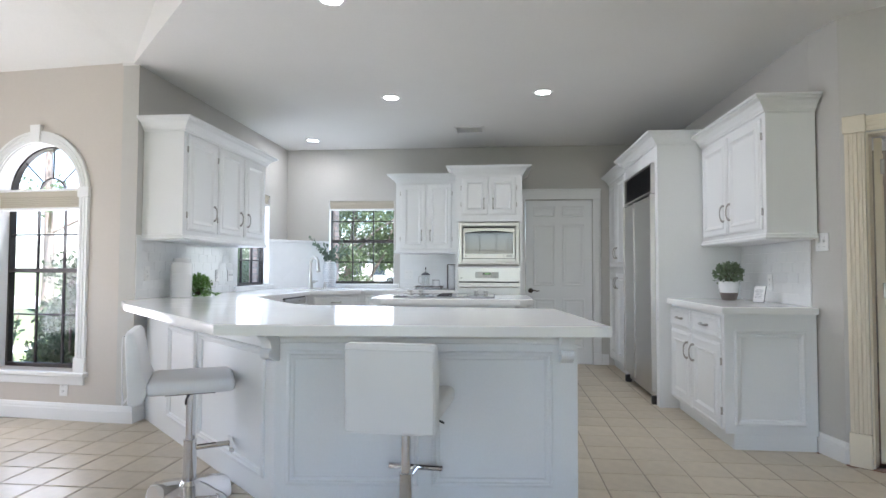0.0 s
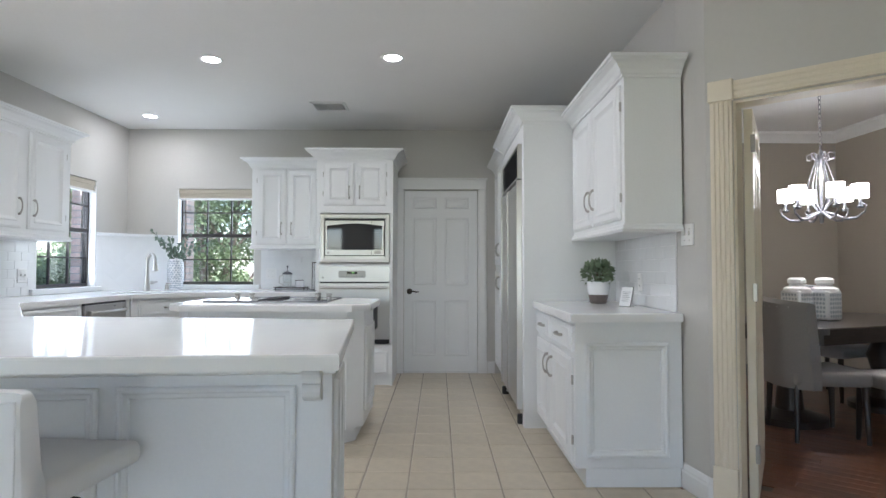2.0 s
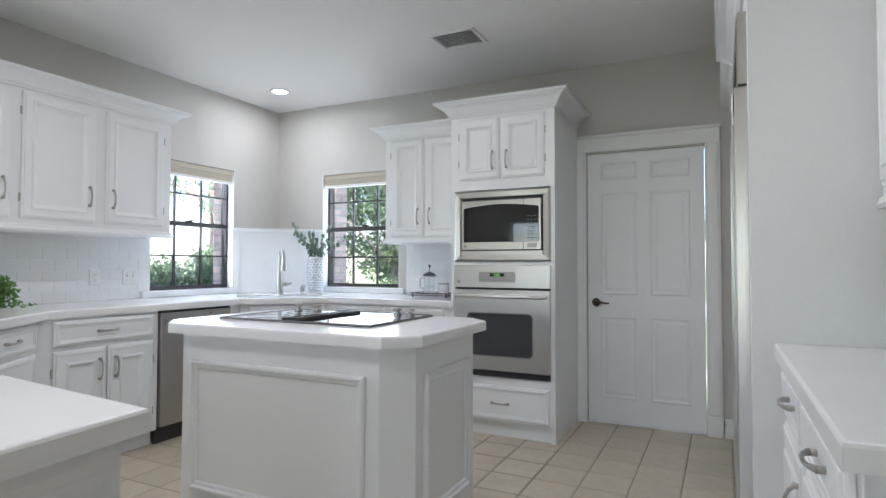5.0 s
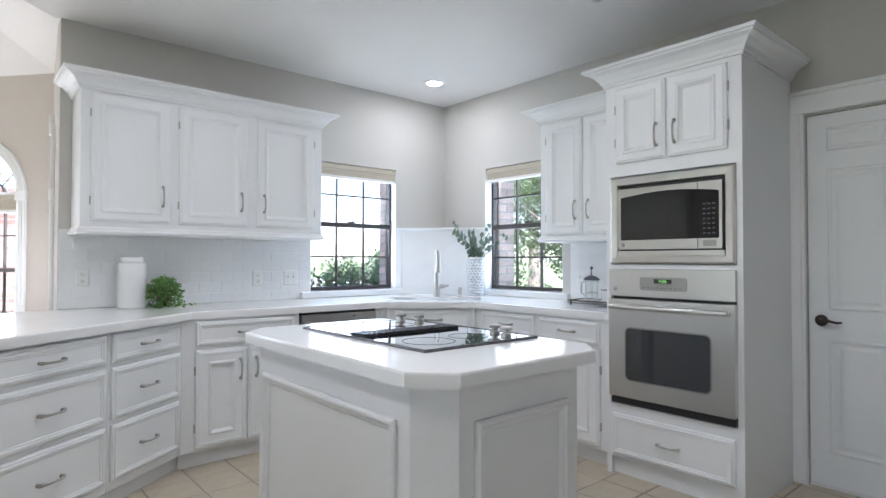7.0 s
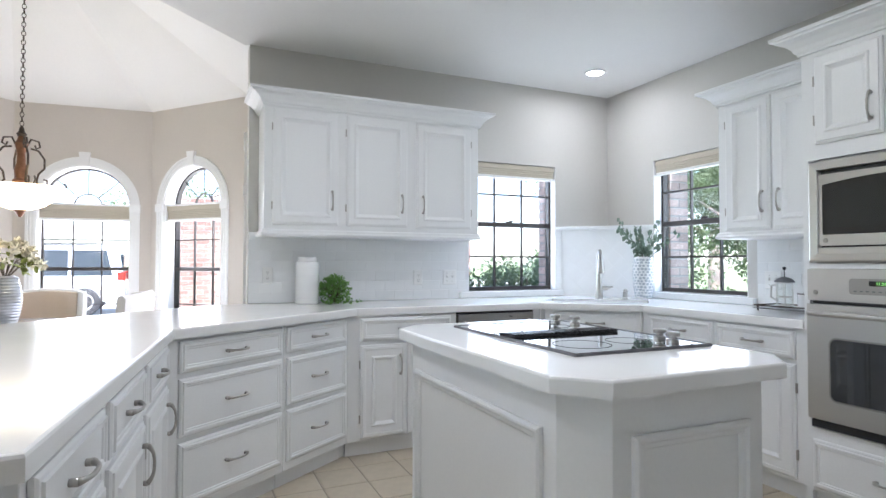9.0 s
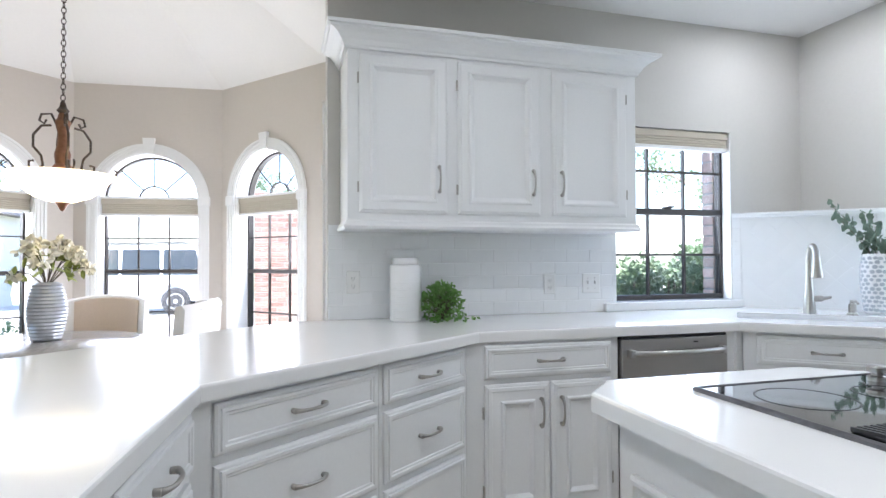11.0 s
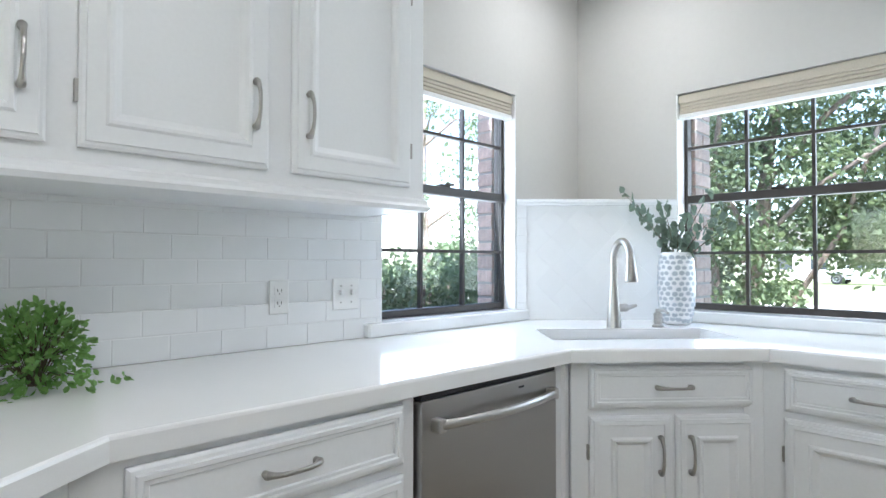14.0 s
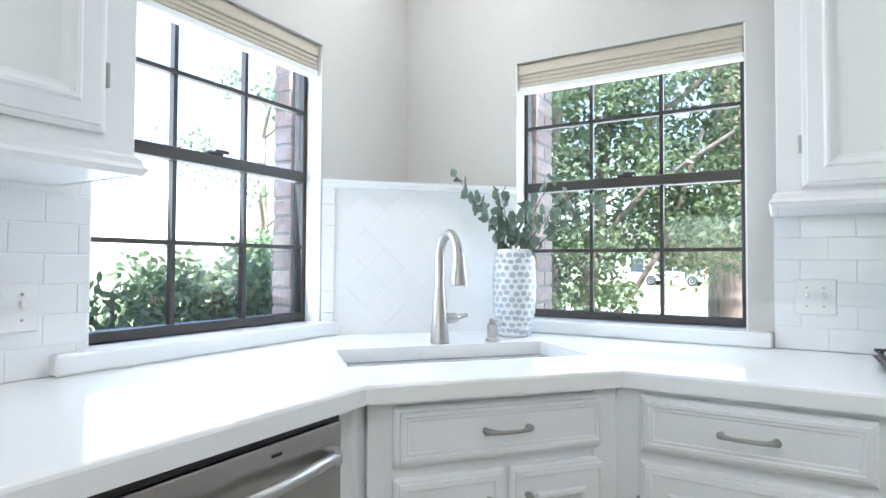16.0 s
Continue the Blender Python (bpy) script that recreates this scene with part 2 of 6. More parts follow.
WHITE = material("white_cabinet_paint", (0.80, 0.81, 0.81), 0.38, grain=0.012, grain_scale=90, stain=0.015, bump=0.05, bump_scale=220, rough_var=0.08)
TRIM = material("white_trim_paint", (0.80, 0.80, 0.79), 0.4, grain=0.012, grain_scale=60, stain=0.012, bump=0.04, bump_scale=150)
CREAM = material("cream_trim_paint", (0.76, 0.69, 0.56), 0.42, grain=0.015, grain_scale=60, stain=0.03, bump=0.04, bump_scale=150)
WALL = material("greige_wall_paint", (0.55, 0.535, 0.505), 0.75, grain=0.012, grain_scale=40, stain=0.015, bump=0.16, bump_scale=160)
# copy of the greige paint, warm reflected light put into the colour
NOOKWALL = material("warm_lit_wall_paint", (0.585, 0.54, 0.49), 0.75, grain=0.012, grain_scale=40, stain=0.015, bump=0.16, bump_scale=160)
CEIL = material("ceiling_paint", (0.80, 0.79, 0.77), 0.85, grain=0.01, grain_scale=50, stain=0.012, bump=0.14, bump_scale=130)
QUARTZ = material("white_quartz", (0.83, 0.83, 0.82), 0.12, grain=0.014, grain_scale=400, stain=0.015, stain_scale=3, rough_var=0.03)
TILE = material("glazed_white_tile", (0.80, 0.81, 0.81), 0.12, stain=0.02, stain_scale=6, piece=0.012, bump=0.05, bump_scale=14)
GROUT = material("white_grout", (0.80, 0.80, 0.795), 0.85, grain=0.03, grain_scale=120, bump=0.3, bump_scale=200)
FTILE = material("beige_floor_tile", (0.52, 0.455, 0.35), 0.34, grain=0.05, grain_scale=22, stain=0.07, stain_scale=4.5, piece=0.05, bump=0.12, bump_scale=30, rough_var=0.1)
FGROUT = material("grey_floor_grout", (0.34, 0.305, 0.25), 0.9, grain=0.12, grain_scale=60, stain=0.15, bump=0.5, bump_scale=200)
STEEL = material("brushed_steel", (0.58, 0.57, 0.55), 0.30, metal=1, grain=0.01, grain_scale=8, stretch=(0.6, 0.6, 60), rough_var=0.012)
DWSTEEL = material("slate_steel", (0.43, 0.415, 0.40), 0.30, metal=1, grain=0.01, grain_scale=8, stretch=(0.6, 0.6, 60), rough_var=0.012)
CHROME = material("chrome", (0.75, 0.75, 0.76), 0.08, metal=1)
NICKEL = material("brushed_nickel", (0.44, 0.425, 0.40), 0.28, metal=1, grain=0.06, grain_scale=80)
BLACK = material("black_plastic", (0.018, 0.018, 0.02), 0.4, grain=0.05, grain_scale=80)
BGLASS = material("black_glass", (0.012, 0.012, 0.014), 0.04, coat=1.0)
BRONZE = material("bronze_window_frame", (0.045, 0.038, 0.034), 0.45, grain=0.1, grain_scale=60)
GLASS = glass_material("window_glass")
SHADE = material("beige_shade_fabric", (0.50, 0.455, 0.37), 0.9, grain=0.06, grain_scale=180, bump=0.2, bump_scale=250)
LEATHER = material("white_leatherette", (0.80, 0.80, 0.80), 0.45, stain=0.02, bump=0.12, bump_scale=180)
IRON = material("dark_iron", (0.06, 0.045, 0.035), 0.5, metal=0.6, grain=0.25, grain_scale=50, bump=0.3, bump_scale=90)
PEWTER = material("pewter_metal", (0.16, 0.16, 0.17), 0.4, metal=0.8, grain=0.2, grain_scale=40, bump=0.2, bump_scale=70)
CERAMIC = material("white_ceramic", (0.80, 0.80, 0.80), 0.22, stain=0.02, coat=0.3)
OUTLET = material("white_plastic", (0.79, 0.79, 0.775), 0.4)
LAMPGLOW = material("lamp_glow", (0.9, 0.9, 0.9), 0.5, emit=((1.0, 0.97, 0.92), 8.0))

# the plan ------------------------------------------------------------------
TOP, CE = 0.93, 2.735
NOOK = [(-0.13, -3.135), (-1.36, -3.02), (-2.36, -3.866), (-2.46, -5.05), (-1.5, -6.05)]
OPEN0, OPEND = Vector((4.85, -3.53)), Vector((0.766, -0.643))
OPEN1 = OPEN0 + OPEND * 2.3


def on_wall(p0, p1, s=0.0):
    """Pose on a wall: x along it, -y into the room, z up from the floor."""
    a, b = Vector(p0), Vector(p1)
    d = (b - a).normalized()
    q = a + d * s
    return Matrix.Translation((q.x, q.y, 0)) @ Matrix.Rotation(math.atan2(d.y, d.x), 4, "Z")


def setting(name, bm, mat, label, category):
    return tagged(part(name, bm, mat), label, category, kind="structure")


setting("wall_north", wall_mesh((-0.14, 0), (4.81, 0), 0, CE, 0.14, [rect(0.703, 1.567, 0.98, 2.06), rect(3.245, 4.075, 0.0, 2.05)]), WALL,
        "plain greige painted plaster wall with window and door", "wall")
setting("wall_west", wall_mesh((0, -3.135), (0, -0.001), 0, CE, 0.13, [rect(1.705, 2.56, 0.98, 2.055)]), WALL,
        "plain greige painted plaster wall with window", "wall")
setting("wall_east", wall_mesh((4.81, 0), (4.81, -3.27), 0, CE, 0.12), WALL, "plain greige painted plaster wall", "wall")
setting("wall_corner", wall_mesh((4.81, -3.272), OPEN0, 0, CE, 0.12), WALL, "short angled greige plaster wall", "wall")
setting("wall_opening", wall_mesh(OPEN0, OPEN1, 0, CE, 0.12, [rect(0.13, 1.75, 0.0, 2.0)]), WALL,
        "greige wall with wide cased opening to dining room", "wall")
setting("wall_hall", wall_mesh(OPEN1, (OPEN1.x, -9.6), 0, CE, 0.12), WALL, "plain greige painted wall", "wall")
SOUTH = [rect(1.2, 2.6, 0.3, 2.2), rect(3.4, 4.8, 0.3, 2.2), rect(5.6, 7.0, 0.3, 2.2)]
setting("wall_south", wall_mesh((OPEN1.x, -9.6), (-1.5, -9.6), 0, CE + 1.2, 0.16, SOUTH), WALL, "plain greige wall with tall windows", "wall")
setting("wall_southwest", wall_mesh((-1.5, -9.6), (-1.5, -6.05), 0, CE + 1.2, 0.2), WALL, "plain greige painted wall", "wall")
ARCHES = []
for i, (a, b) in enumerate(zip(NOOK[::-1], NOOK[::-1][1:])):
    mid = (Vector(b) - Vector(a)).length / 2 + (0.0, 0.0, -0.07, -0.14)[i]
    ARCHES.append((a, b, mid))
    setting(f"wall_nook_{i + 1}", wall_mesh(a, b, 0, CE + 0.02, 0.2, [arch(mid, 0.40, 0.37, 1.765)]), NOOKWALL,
            "warm-lit greige bay wall with arched window", "wall")

# ceilings
EDGE = [(0.0, -3.135), (2.3, -5.45), (2.3, -9.6)]
bm = bmesh.new()
vs = [bm.verts.new((*p, CE)) for p in ([(-0.14, 0.14), (-0.14, -3.135)] + EDGE + [(OPEN1.x + 0.1, -9.6), (OPEN1.x + 0.1, OPEN1.y), (OPEN0.x + 0.1, OPEN0.y + 0.1), (4.93, 0.14)])]
bm.faces.new(vs)
g = bmesh.ops.extrude_face_region(bm, geom=bm.faces[:])
bmesh.ops.translate(bm, vec=(0, 0, 0.12), verts=[v for v in g["geom"] if isinstance(v, bmesh.types.BMVert)])
setting("ceiling", bm, CEIL, "flat off-white painted kitchen ceiling", "ceiling")
bm = bmesh.new()
ringp = [(-0.13, -3.135)] + NOOK[1:] + [(-1.5, -9.6), (2.3, -9.6), (2.3, -5.45), (0.0, -3.135)]
lo = [bm.verts.new((*p, CE + 0.02 if k < 5 else CE + 1.1)) for k, p in enumerate(ringp)]
lo[-1].co.z = CE + 0.02
peak = [bm.verts.new((*p, 3.75)) for p in ((-0.7, -4.7), (-0.2, -7.5))]
for k in range(len(ringp) - 1):
    bm.faces.new((lo[k], lo[k + 1], peak[0] if k not in (4, 5, 6) else peak[1]))
bm.faces.new((lo[4], peak[0], peak[1]))
bm.faces.new((lo[-1], lo[0], peak[0]))
bm.faces.new((lo[7], peak[1], peak[0]))
setting("ceiling_vault", bm, CEIL, "off-white vaulted ceiling over the breakfast nook", "ceiling")
bm = bmesh.new()
for a, b in zip(EDGE, EDGE[1:]):
    merge(bm, wall_mesh(b, a, CE + 0.001, 4.1, 0.04))
setting("wall_bulkhead", bm, CEIL, "white bulkhead above the kitchen ceiling edge", "wall")

# baseboards
BASE = [(0.0, 0.0), (0.016, 0.0), (0.016, 0.085), (0.012, 0.095), (0.012, 0.105), (0.006, 0.125), (0.0, 0.13)]


def baseboard(path, name="baseboard"):
    setting(name, sweep(path, BASE), TRIM, "white painted moulded baseboard", "baseboard")


baseboard(NOOK[::-1][0:] + [(0.0, -3.135), (0.0, -2.98)])
baseboard([(4.81, -3.27), (OPEN0.x, OPEN0.y), tuple(OPEN0 + OPEND * 0.02)])
baseboard([(4.045, 0), (4.125, 0)])

# floors: the grout bed, and the dining room's boards
bm = bmesh.new()
tmp = slab([(-2.7, -9.7), (6.9, -9.7), (OPEN1.x, OPEN1.y), (OPEN0.x + 0.0, OPEN0.y + 0.07), (5.0, 0.2), (-0.2, 0.2), (-0.2, -3.0), (-1.5, -3.0), (-2.7, -4.0)], -0.10, -0.004, edge=0.001)
setting("floor", tmp, FGROUT, "grey grout bed of the beige tiled floor", "floor")

# windows --------------------------------------------------------------------
def shade_box(parent, x0, x1, z0, z1, y):
    """A raised cellular shade: headrail and a stack of folds."""
    part("headrail", box(x0, x1, y, y + 0.055, z1 - 0.045, z1, 0.004), SHADE, parent, "cream metal headrail")
    bm = bmesh.new()
    n = max(3, int((z1 - 0.045 - z0) / 0.014))
    for k in range(n):
        a = z0 + (z1 - 0.045 - z0) * k / n
        box(x0 + 0.004, x1 - 0.004, y + 0.006, y + 0.05, a + 0.001, a + (z1 - 0.045 - z0) / n - 0.0005, 0.003, bm)
    part("fabric_folds", bm, SHADE, parent, "beige pleated fabric")
    part("bottom_rail", box(x0, x1, y + 0.004, y + 0.052, z0 - 0.022, z0, 0.004), TRIM, parent, "white bottom rail")


def sash_window(name, m, w, z0, z1, rail, depth, label, shade_drop):
    """A double-hung window of three panes by four; x from 0 to w, the wall's face at y=0."""
    win = thing(name, m, label, "window", kind="structure")
    y = depth
    f = 0.022
    for nm, b in (("window_frame", (0, f, z0, z1)), ("window_frame", (w - f, w, z0, z1)), ("window_frame", (f, w - f, z0, z0 + 0.03)), ("window_frame", (f, w - f, z1 - f, z1))):
        part(nm, box(b[0], b[1], y, y + 0.05, b[2], b[3], 0.002), BRONZE, win)
    part("meeting_rail", box(f, w - f, y - 0.012, y + 0.04, rail - 0.02, rail + 0.02, 0.003), BRONZE, win)
    lock = box(w * 0.5 - 0.03, w * 0.5 + 0.03, y - 0.012, y + 0.02, rail + 0.02, rail + 0.032, 0.004)
    box(w * 0.5 - 0.005, w * 0.5 + 0.045, y - 0.02, y - 0.005, rail + 0.026, rail + 0.038, 0.003, lock)
    part("sash_lock", lock, BRONZE, win)
    t = 0.007
    for k in (1, 2):
        x = f + (w - 2 * f) * k / 3
        part("muntin", box(x - t, x + t, y + 0.008, y + 0.03, z0 + 0.03, rail - 0.02), BRONZE, win)
        part("muntin", box(x - t, x + t, y + 0.010, y + 0.032, rail + 0.02, z1 - f), BRONZE, win)
    for za, zb in ((z0 + 0.03, rail - 0.02), (rail + 0.02, z1 - f)):
        zm = (za + zb) / 2
        part("muntin", box(f, w - f, y + 0.006, y + 0.031, zm - t, zm + t), BRONZE, win)
        pane = part("pane", box(f, w - f, y + 0.018, y + 0.022, za, zb), GLASS, win)
        pane.visible_shadow = False
    if shade_drop:
        sh = thing("window_shade", m, "raised beige pleated window shade with headrail", "window shade")
        shade_box(sh, 0.006, w - 0.006, z1 - shade_drop, z1 - 0.003, 0.012)
    return win


sash_window("window_1", on_wall((0, 0), (4.81, 0), 0.563), 0.864, 0.985, 2.06, 1.535, 0.085, "bronze double-hung kitchen window with divided panes", 0.10)
sash_window("window_2", on_wall((0, -3.135), (0, 0), 1.705), 0.855, 0.985, 2.055, 1.54, 0.075, "bronze double-hung kitchen window beside the sink", 0.10)
for k, r in enumerate(SOUTH):
    s0, s1 = r[0][0], r[1][0]
    sash_window(f"window_{7 + k}", on_wall((OPEN1.x, -9.6), (-1.5, -9.6), s0), s1 - s0, 0.3, 2.2, 1.2, 0.09, "tall double-hung living room window", 0)
# sill blocks of white tile under the two kitchen windows
setting("window_sill_1", box(0.565, 1.50, -0.045, 0.085, TOP, 0.983, 0.006), TILE, "white window sill ledge on the countertop", "window sill")
setting("window_sill_2", box(-0.075, 0.045, -1.52, -0.50, TOP, 0.983, 0.006), TILE, "white window sill ledge on the countertop", "window sill")
# white painted reveals
bm = box(0.563, 0.569, 0.002, 0.083, 0.983, 2.058)
box(1.421, 1.427, 0.002, 0.083, 0.983, 2.058, bm=bm)
setting("window_reveal_1", bm, TRIM, "white painted window reveal", "trim")
bm = box(-0.073, -0.002, -0.581, -0.575, 0.983, 2.053)
box(-0.073, -0.002, -1.430, -1.424, 0.983, 2.053, bm=bm)
setting("window_reveal_2", bm, TRIM, "white painted window reveal", "trim")


def arc_bar(cx, cz, r0, r1, a0, a1, y0, y1, n=24, bm=None):
    """A flat curved bar in the x-z plane."""
    bm = bm or bmesh.new()
    rings = []
    for k in range(n + 1):
        a = a0 + (a1 - a0) * k / n
        rings.append([bm.verts.new((cx + r * math.cos(a), y, cz + r * math.sin(a))) for r, y in ((r0, y0), (r1, y0), (r1, y1), (r0, y1))])
    for a, b in zip(rings, rings[1:]):
        for k in range(4):
            bm.faces.new((a[k], a[(k + 1) % 4], b[(k + 1) % 4], b[k]))
    bm.faces.new(rings[0])
    bm.faces.new(rings[-1])
    return bm


def arched_window(name, m):
    """The nook's round-headed windows; x=0 at the middle, the wall's face at y=0."""
    win = thing(name, m, "white-trimmed round-headed bay window with dark bronze bars", "window", kind="structure")
    h, z0, zs, y, f = 0.40, 0.37, 1.765, 0.13, 0.02
    for b in ((-h, -h + f, z0, zs), (h - f, h, z0, zs), (-h + f, h - f, z0, z0 + 0.03)):
        part("window_frame", box(b[0], b[1], y, y + 0.05, b[2], b[3], 0.002), BRONZE, win)
    part("window_frame", arc_bar(0, zs, h - f, h, 0, math.pi, y, y + 0.05), BRONZE, win)
    part("transom", box(-h + f, h - f, y, y + 0.05, zs - 0.03, zs + 0.012), BRONZE, win)
    part("meeting_rail", box(-h + f, h - f, y - 0.01, y + 0.04, 1.13, 1.165, 0.003), BRONZE, win)
    t = 0.006
    for k in (-1, 1):
        x = k * (h - f) / 3
        part("muntin", box(x - t, x + t, y + 0.01, y + 0.03, z0 + 0.03, 1.13), BRONZE, win)
        part("muntin", box(x - t, x + t, y + 0.01, y + 0.03, 1.165, zs - 0.03), BRONZE, win)
    for z in (0.79, 1.44):
        part("muntin", box(-h + f, h - f, y + 0.009, y + 0.031, z - t, z + t), BRONZE, win)
    part("fan_hub", arc_bar(0, zs + 0.012, 0.118, 0.13, 0, math.pi, y + 0.01, y + 0.03, 16), BRONZE, win)
    for a in (45, 90, 135):
        c, s = math.cos(radians(a)), math.sin(radians(a))
        part("spoke", tube([(0.125 * c, y + 0.02, zs + 0.012 + 0.125 * s), ((h - f) * c, y + 0.02, zs + (h - f) * s)], 0.006, 6), BRONZE, win)
    pane = part("pane", wall_mesh((-h, y + 0.022), (h, y + 0.022), z0, zs, 0.003), GLASS, win)
    pane.visible_shadow = False
    bm = bmesh.new()
    bm.faces.new([bm.verts.new((h * math.cos(math.pi * k / 24), y + 0.022, zs + h * math.sin(math.pi * k / 24))) for k in range(25)])
    pane = part("pane", bm, GLASS, win)
    pane.visible_shadow = False
    # white lining of the reveal
    lin = arc_bar(0, zs, h - 0.006, h - 0.001, 0, math.pi, 0.003, y - 0.002)
    box(-h + 0.001, -h + 0.006, 0.003, y - 0.002, z0, zs, bm=lin)
    box(h - 0.006, h - 0.001, 0.003, y - 0.002, z0, zs, bm=lin)
    part("reveal_lining", lin, TRIM, win)
    # fluted casing
    cas = bmesh.new()
    for r0, r1, p in ((0.0, 0.09, 0.014), (0.012, 0.03, 0.02), (0.04, 0.056, 0.02), (0.066, 0.086, 0.022)):
        arc_bar(0, zs, h + r0, h + r1, 0.0, math.pi, -p, -0.001, 28, cas)
        for s in (-1, 1):
            xa, xb = sorted((s * (h + r0), s * (h + r1)))
            box(xa, xb, -p, -0.001, z0 + 0.0, zs, bm=cas)
    part("casing", cas, TRIM, win, "white fluted arched casing")
    for s in (-1, 1):
        xa, xb = sorted((s * (h - 0.004), s * (h + 0.098)))
        part("impost_block", box(xa, xb, -0.03, -0.001, zs - 0.045, zs + 0.035, 0.003), TRIM, win)
        part("plinth_block", box(xa, xb, -0.03, -0.001, z0 - 0.01, z0 + 0.11, 0.003), TRIM, win)
    key = bmesh.new()
    q = [key.verts.new(p) for p in ((-0.035, -0.034, zs + h - 0.004), (0.035, -0.034, zs + h - 0.004), (0.05, -0.034, zs + h + 0.135), (-0.05, -0.034, zs + h + 0.135))]
    f0 = key.faces.new(q)
    g = bmesh.ops.extrude_face_region(key, geom=[f0])
    bmesh.ops.translate(key, vec=(0, 0.033, 0), verts=[v for v in g["geom"] if isinstance(v, bmesh.types.BMVert)])
    part("keystone", key, TRIM, win)
    part("window_sill", box(-h - 0.11, h + 0.11, -0.05, y, z0 - 0.035, z0 - 0.001, 0.005), TRIM, win)
    part("apron", box(-h - 0.085, h + 0.085, -0.018, -0.001, z0 - 0.10, z0 - 0.035, 0.004), TRIM, win)
    sh = thing("window_shade", m, "raised beige pleated shade under the arch", "window shade")
    shade_box(sh, -h + 0.008, h - 0.008, zs - 0.115, zs + 0.012, 0.03)
    part("top_ledge", box(-h + 0.004, h - 0.004, 0.02, 0.10, zs + 0.012, zs + 0.03, 0.003), TRIM, sh, "white ledge over the shade")


for k, (a, b, mid) in enumerate(ARCHES):
    arched_window(f"window_{3 + k}", on_wall(a, b, mid))

# cabinet pieces --------------------------------------------------------------
DOOR = [(0.0, 0.010), (0.006, 0.014), (0.012, 0.015), (0.014, 0.020), (0.05, 0.020), (0.056, 0.026), (0.064, 0.026), (0.072, 0.018), (0.084, 0.010)]
DOORB = [(0.0, 0.010), (0.006, 0.014), (0.012, 0.015), (0.014, 0.020), (0.028, 0.021), (0.031, 0.017), (0.07, 0.017), (0.076, 0.024), (0.083, 0.024), (0.098, 0.008)]
DRAWER = [(0.0, 0.010), (0.006, 0.015), (0.013, 0.016), (0.015, 0.022), (0.024, 0.022), (0.027, 0.018), (0.034, 0.018), (0.037, 0.014)]
_pull = {}


def pull(parent, x, z, upright=False, y=-0.022, mat=None):
    """A bowed nickel bar pull with flared feet."""
    if upright not in _pull:
        pts, rad = [], []
        for k in range(13):
            u = -1 + k / 6
            pts.append((u * 0.060, -0.034 + 0.020 * abs(u) ** 3, 0.0))
            rad.append(0.0050 + 0.0042 * abs(u) ** 4)
        bm = tube(pts, rad, 8)
        for s in (-1, 1):
            tube([(s * 0.060, -0.016, 0), (s * 0.058, 0.003, 0)], [0.0092, 0.008], 8, bm)
        if upright:
            bmesh.ops.transform(bm, matrix=Matrix.Rotation(radians(90), 4, "Y"), verts=bm.verts)
        me = bpy.data.meshes.new("handle")
        bmesh.ops.recalc_face_normals(bm, faces=bm.faces)
        bm.to_mesh(me)
        bm.free()
        me.materials.append(NICKEL)
        me.polygons.foreach_set("use_smooth", [True] * len(me.polygons))
        _pull[upright] = me
    ob = new("handle", _pull[upright])
    ob.parent = parent
    ob.location = (x, y, z)
    return ob


def front(parent, name, x, z, w, h, handle="", base=False):
    """A door or drawer front at x, z on the face y=0; handle: 'L','R' upright near that edge at the fitting end, 'C' level in the middle."""
    steps = DRAWER if name == "drawer" else (DOORB if base else DOOR)
    d = part(name, ringed(w, h, steps), WHITE, parent)
    d.location = (x, -0.001, z)
    if handle == "C":
        pull(d, w / 2, h / 2, False, -0.014)
    elif handle:
        hx = 0.045 if handle[0] == "L" else w - 0.045
        hz = h - 0.13 if base else (0.165 if h > 0.6 else 0.13)
        pull(d, hx, hz, True, -0.018)
        gx = w + 0.004 if handle[0] == "L" else -0.004
        for q in (0.12, h - 0.12):
            hg = part("hinge", box(gx - 0.004, gx + 0.004, -0.012, 0.0, q - 0.025, q + 0.025, 0.001), NICKEL, d)
    return d


def base_unit(m, w, depth, cells, label, toe=0.10):
    """A base cabinet standing on the floor; cells are (kind, x, z, w, h, handle)."""
    c = thing("base_cabinet", m, label, "base cabinet")
    bm = box(0, w, 0, depth, toe, TOP - 0.045, 0.002)
    part("body", bm, WHITE, c)
    part("toe_kick", box(0.002, w - 0.002, 0.055, depth - 0.01, 0, toe, 0.001), WHITE, c)
    for kind, x, z, ww, hh, hd in cells:
        front(c, kind, x, z + (0.022 if kind == "drawer" else 0.005), ww, hh + (0.0 if kind == "drawer" else 0.018), hd, base=True)
    return c


CROWN = [(0.0, 0.0), (0.012, 0.0), (0.014, 0.012), (0.022, 0.018), (0.03, 0.036), (0.055, 0.062), (0.082, 0.074), (0.086, 0.082), (0.098, 0.084), (0.10, 0.10), (0.0, 0.10)]


def crown(parent, path, z, scale=1.0):
    part("crown_moulding", sweep(path, [(o * scale, z + q * scale) for o, q in CROWN]), WHITE, parent, "white stepped crown moulding")


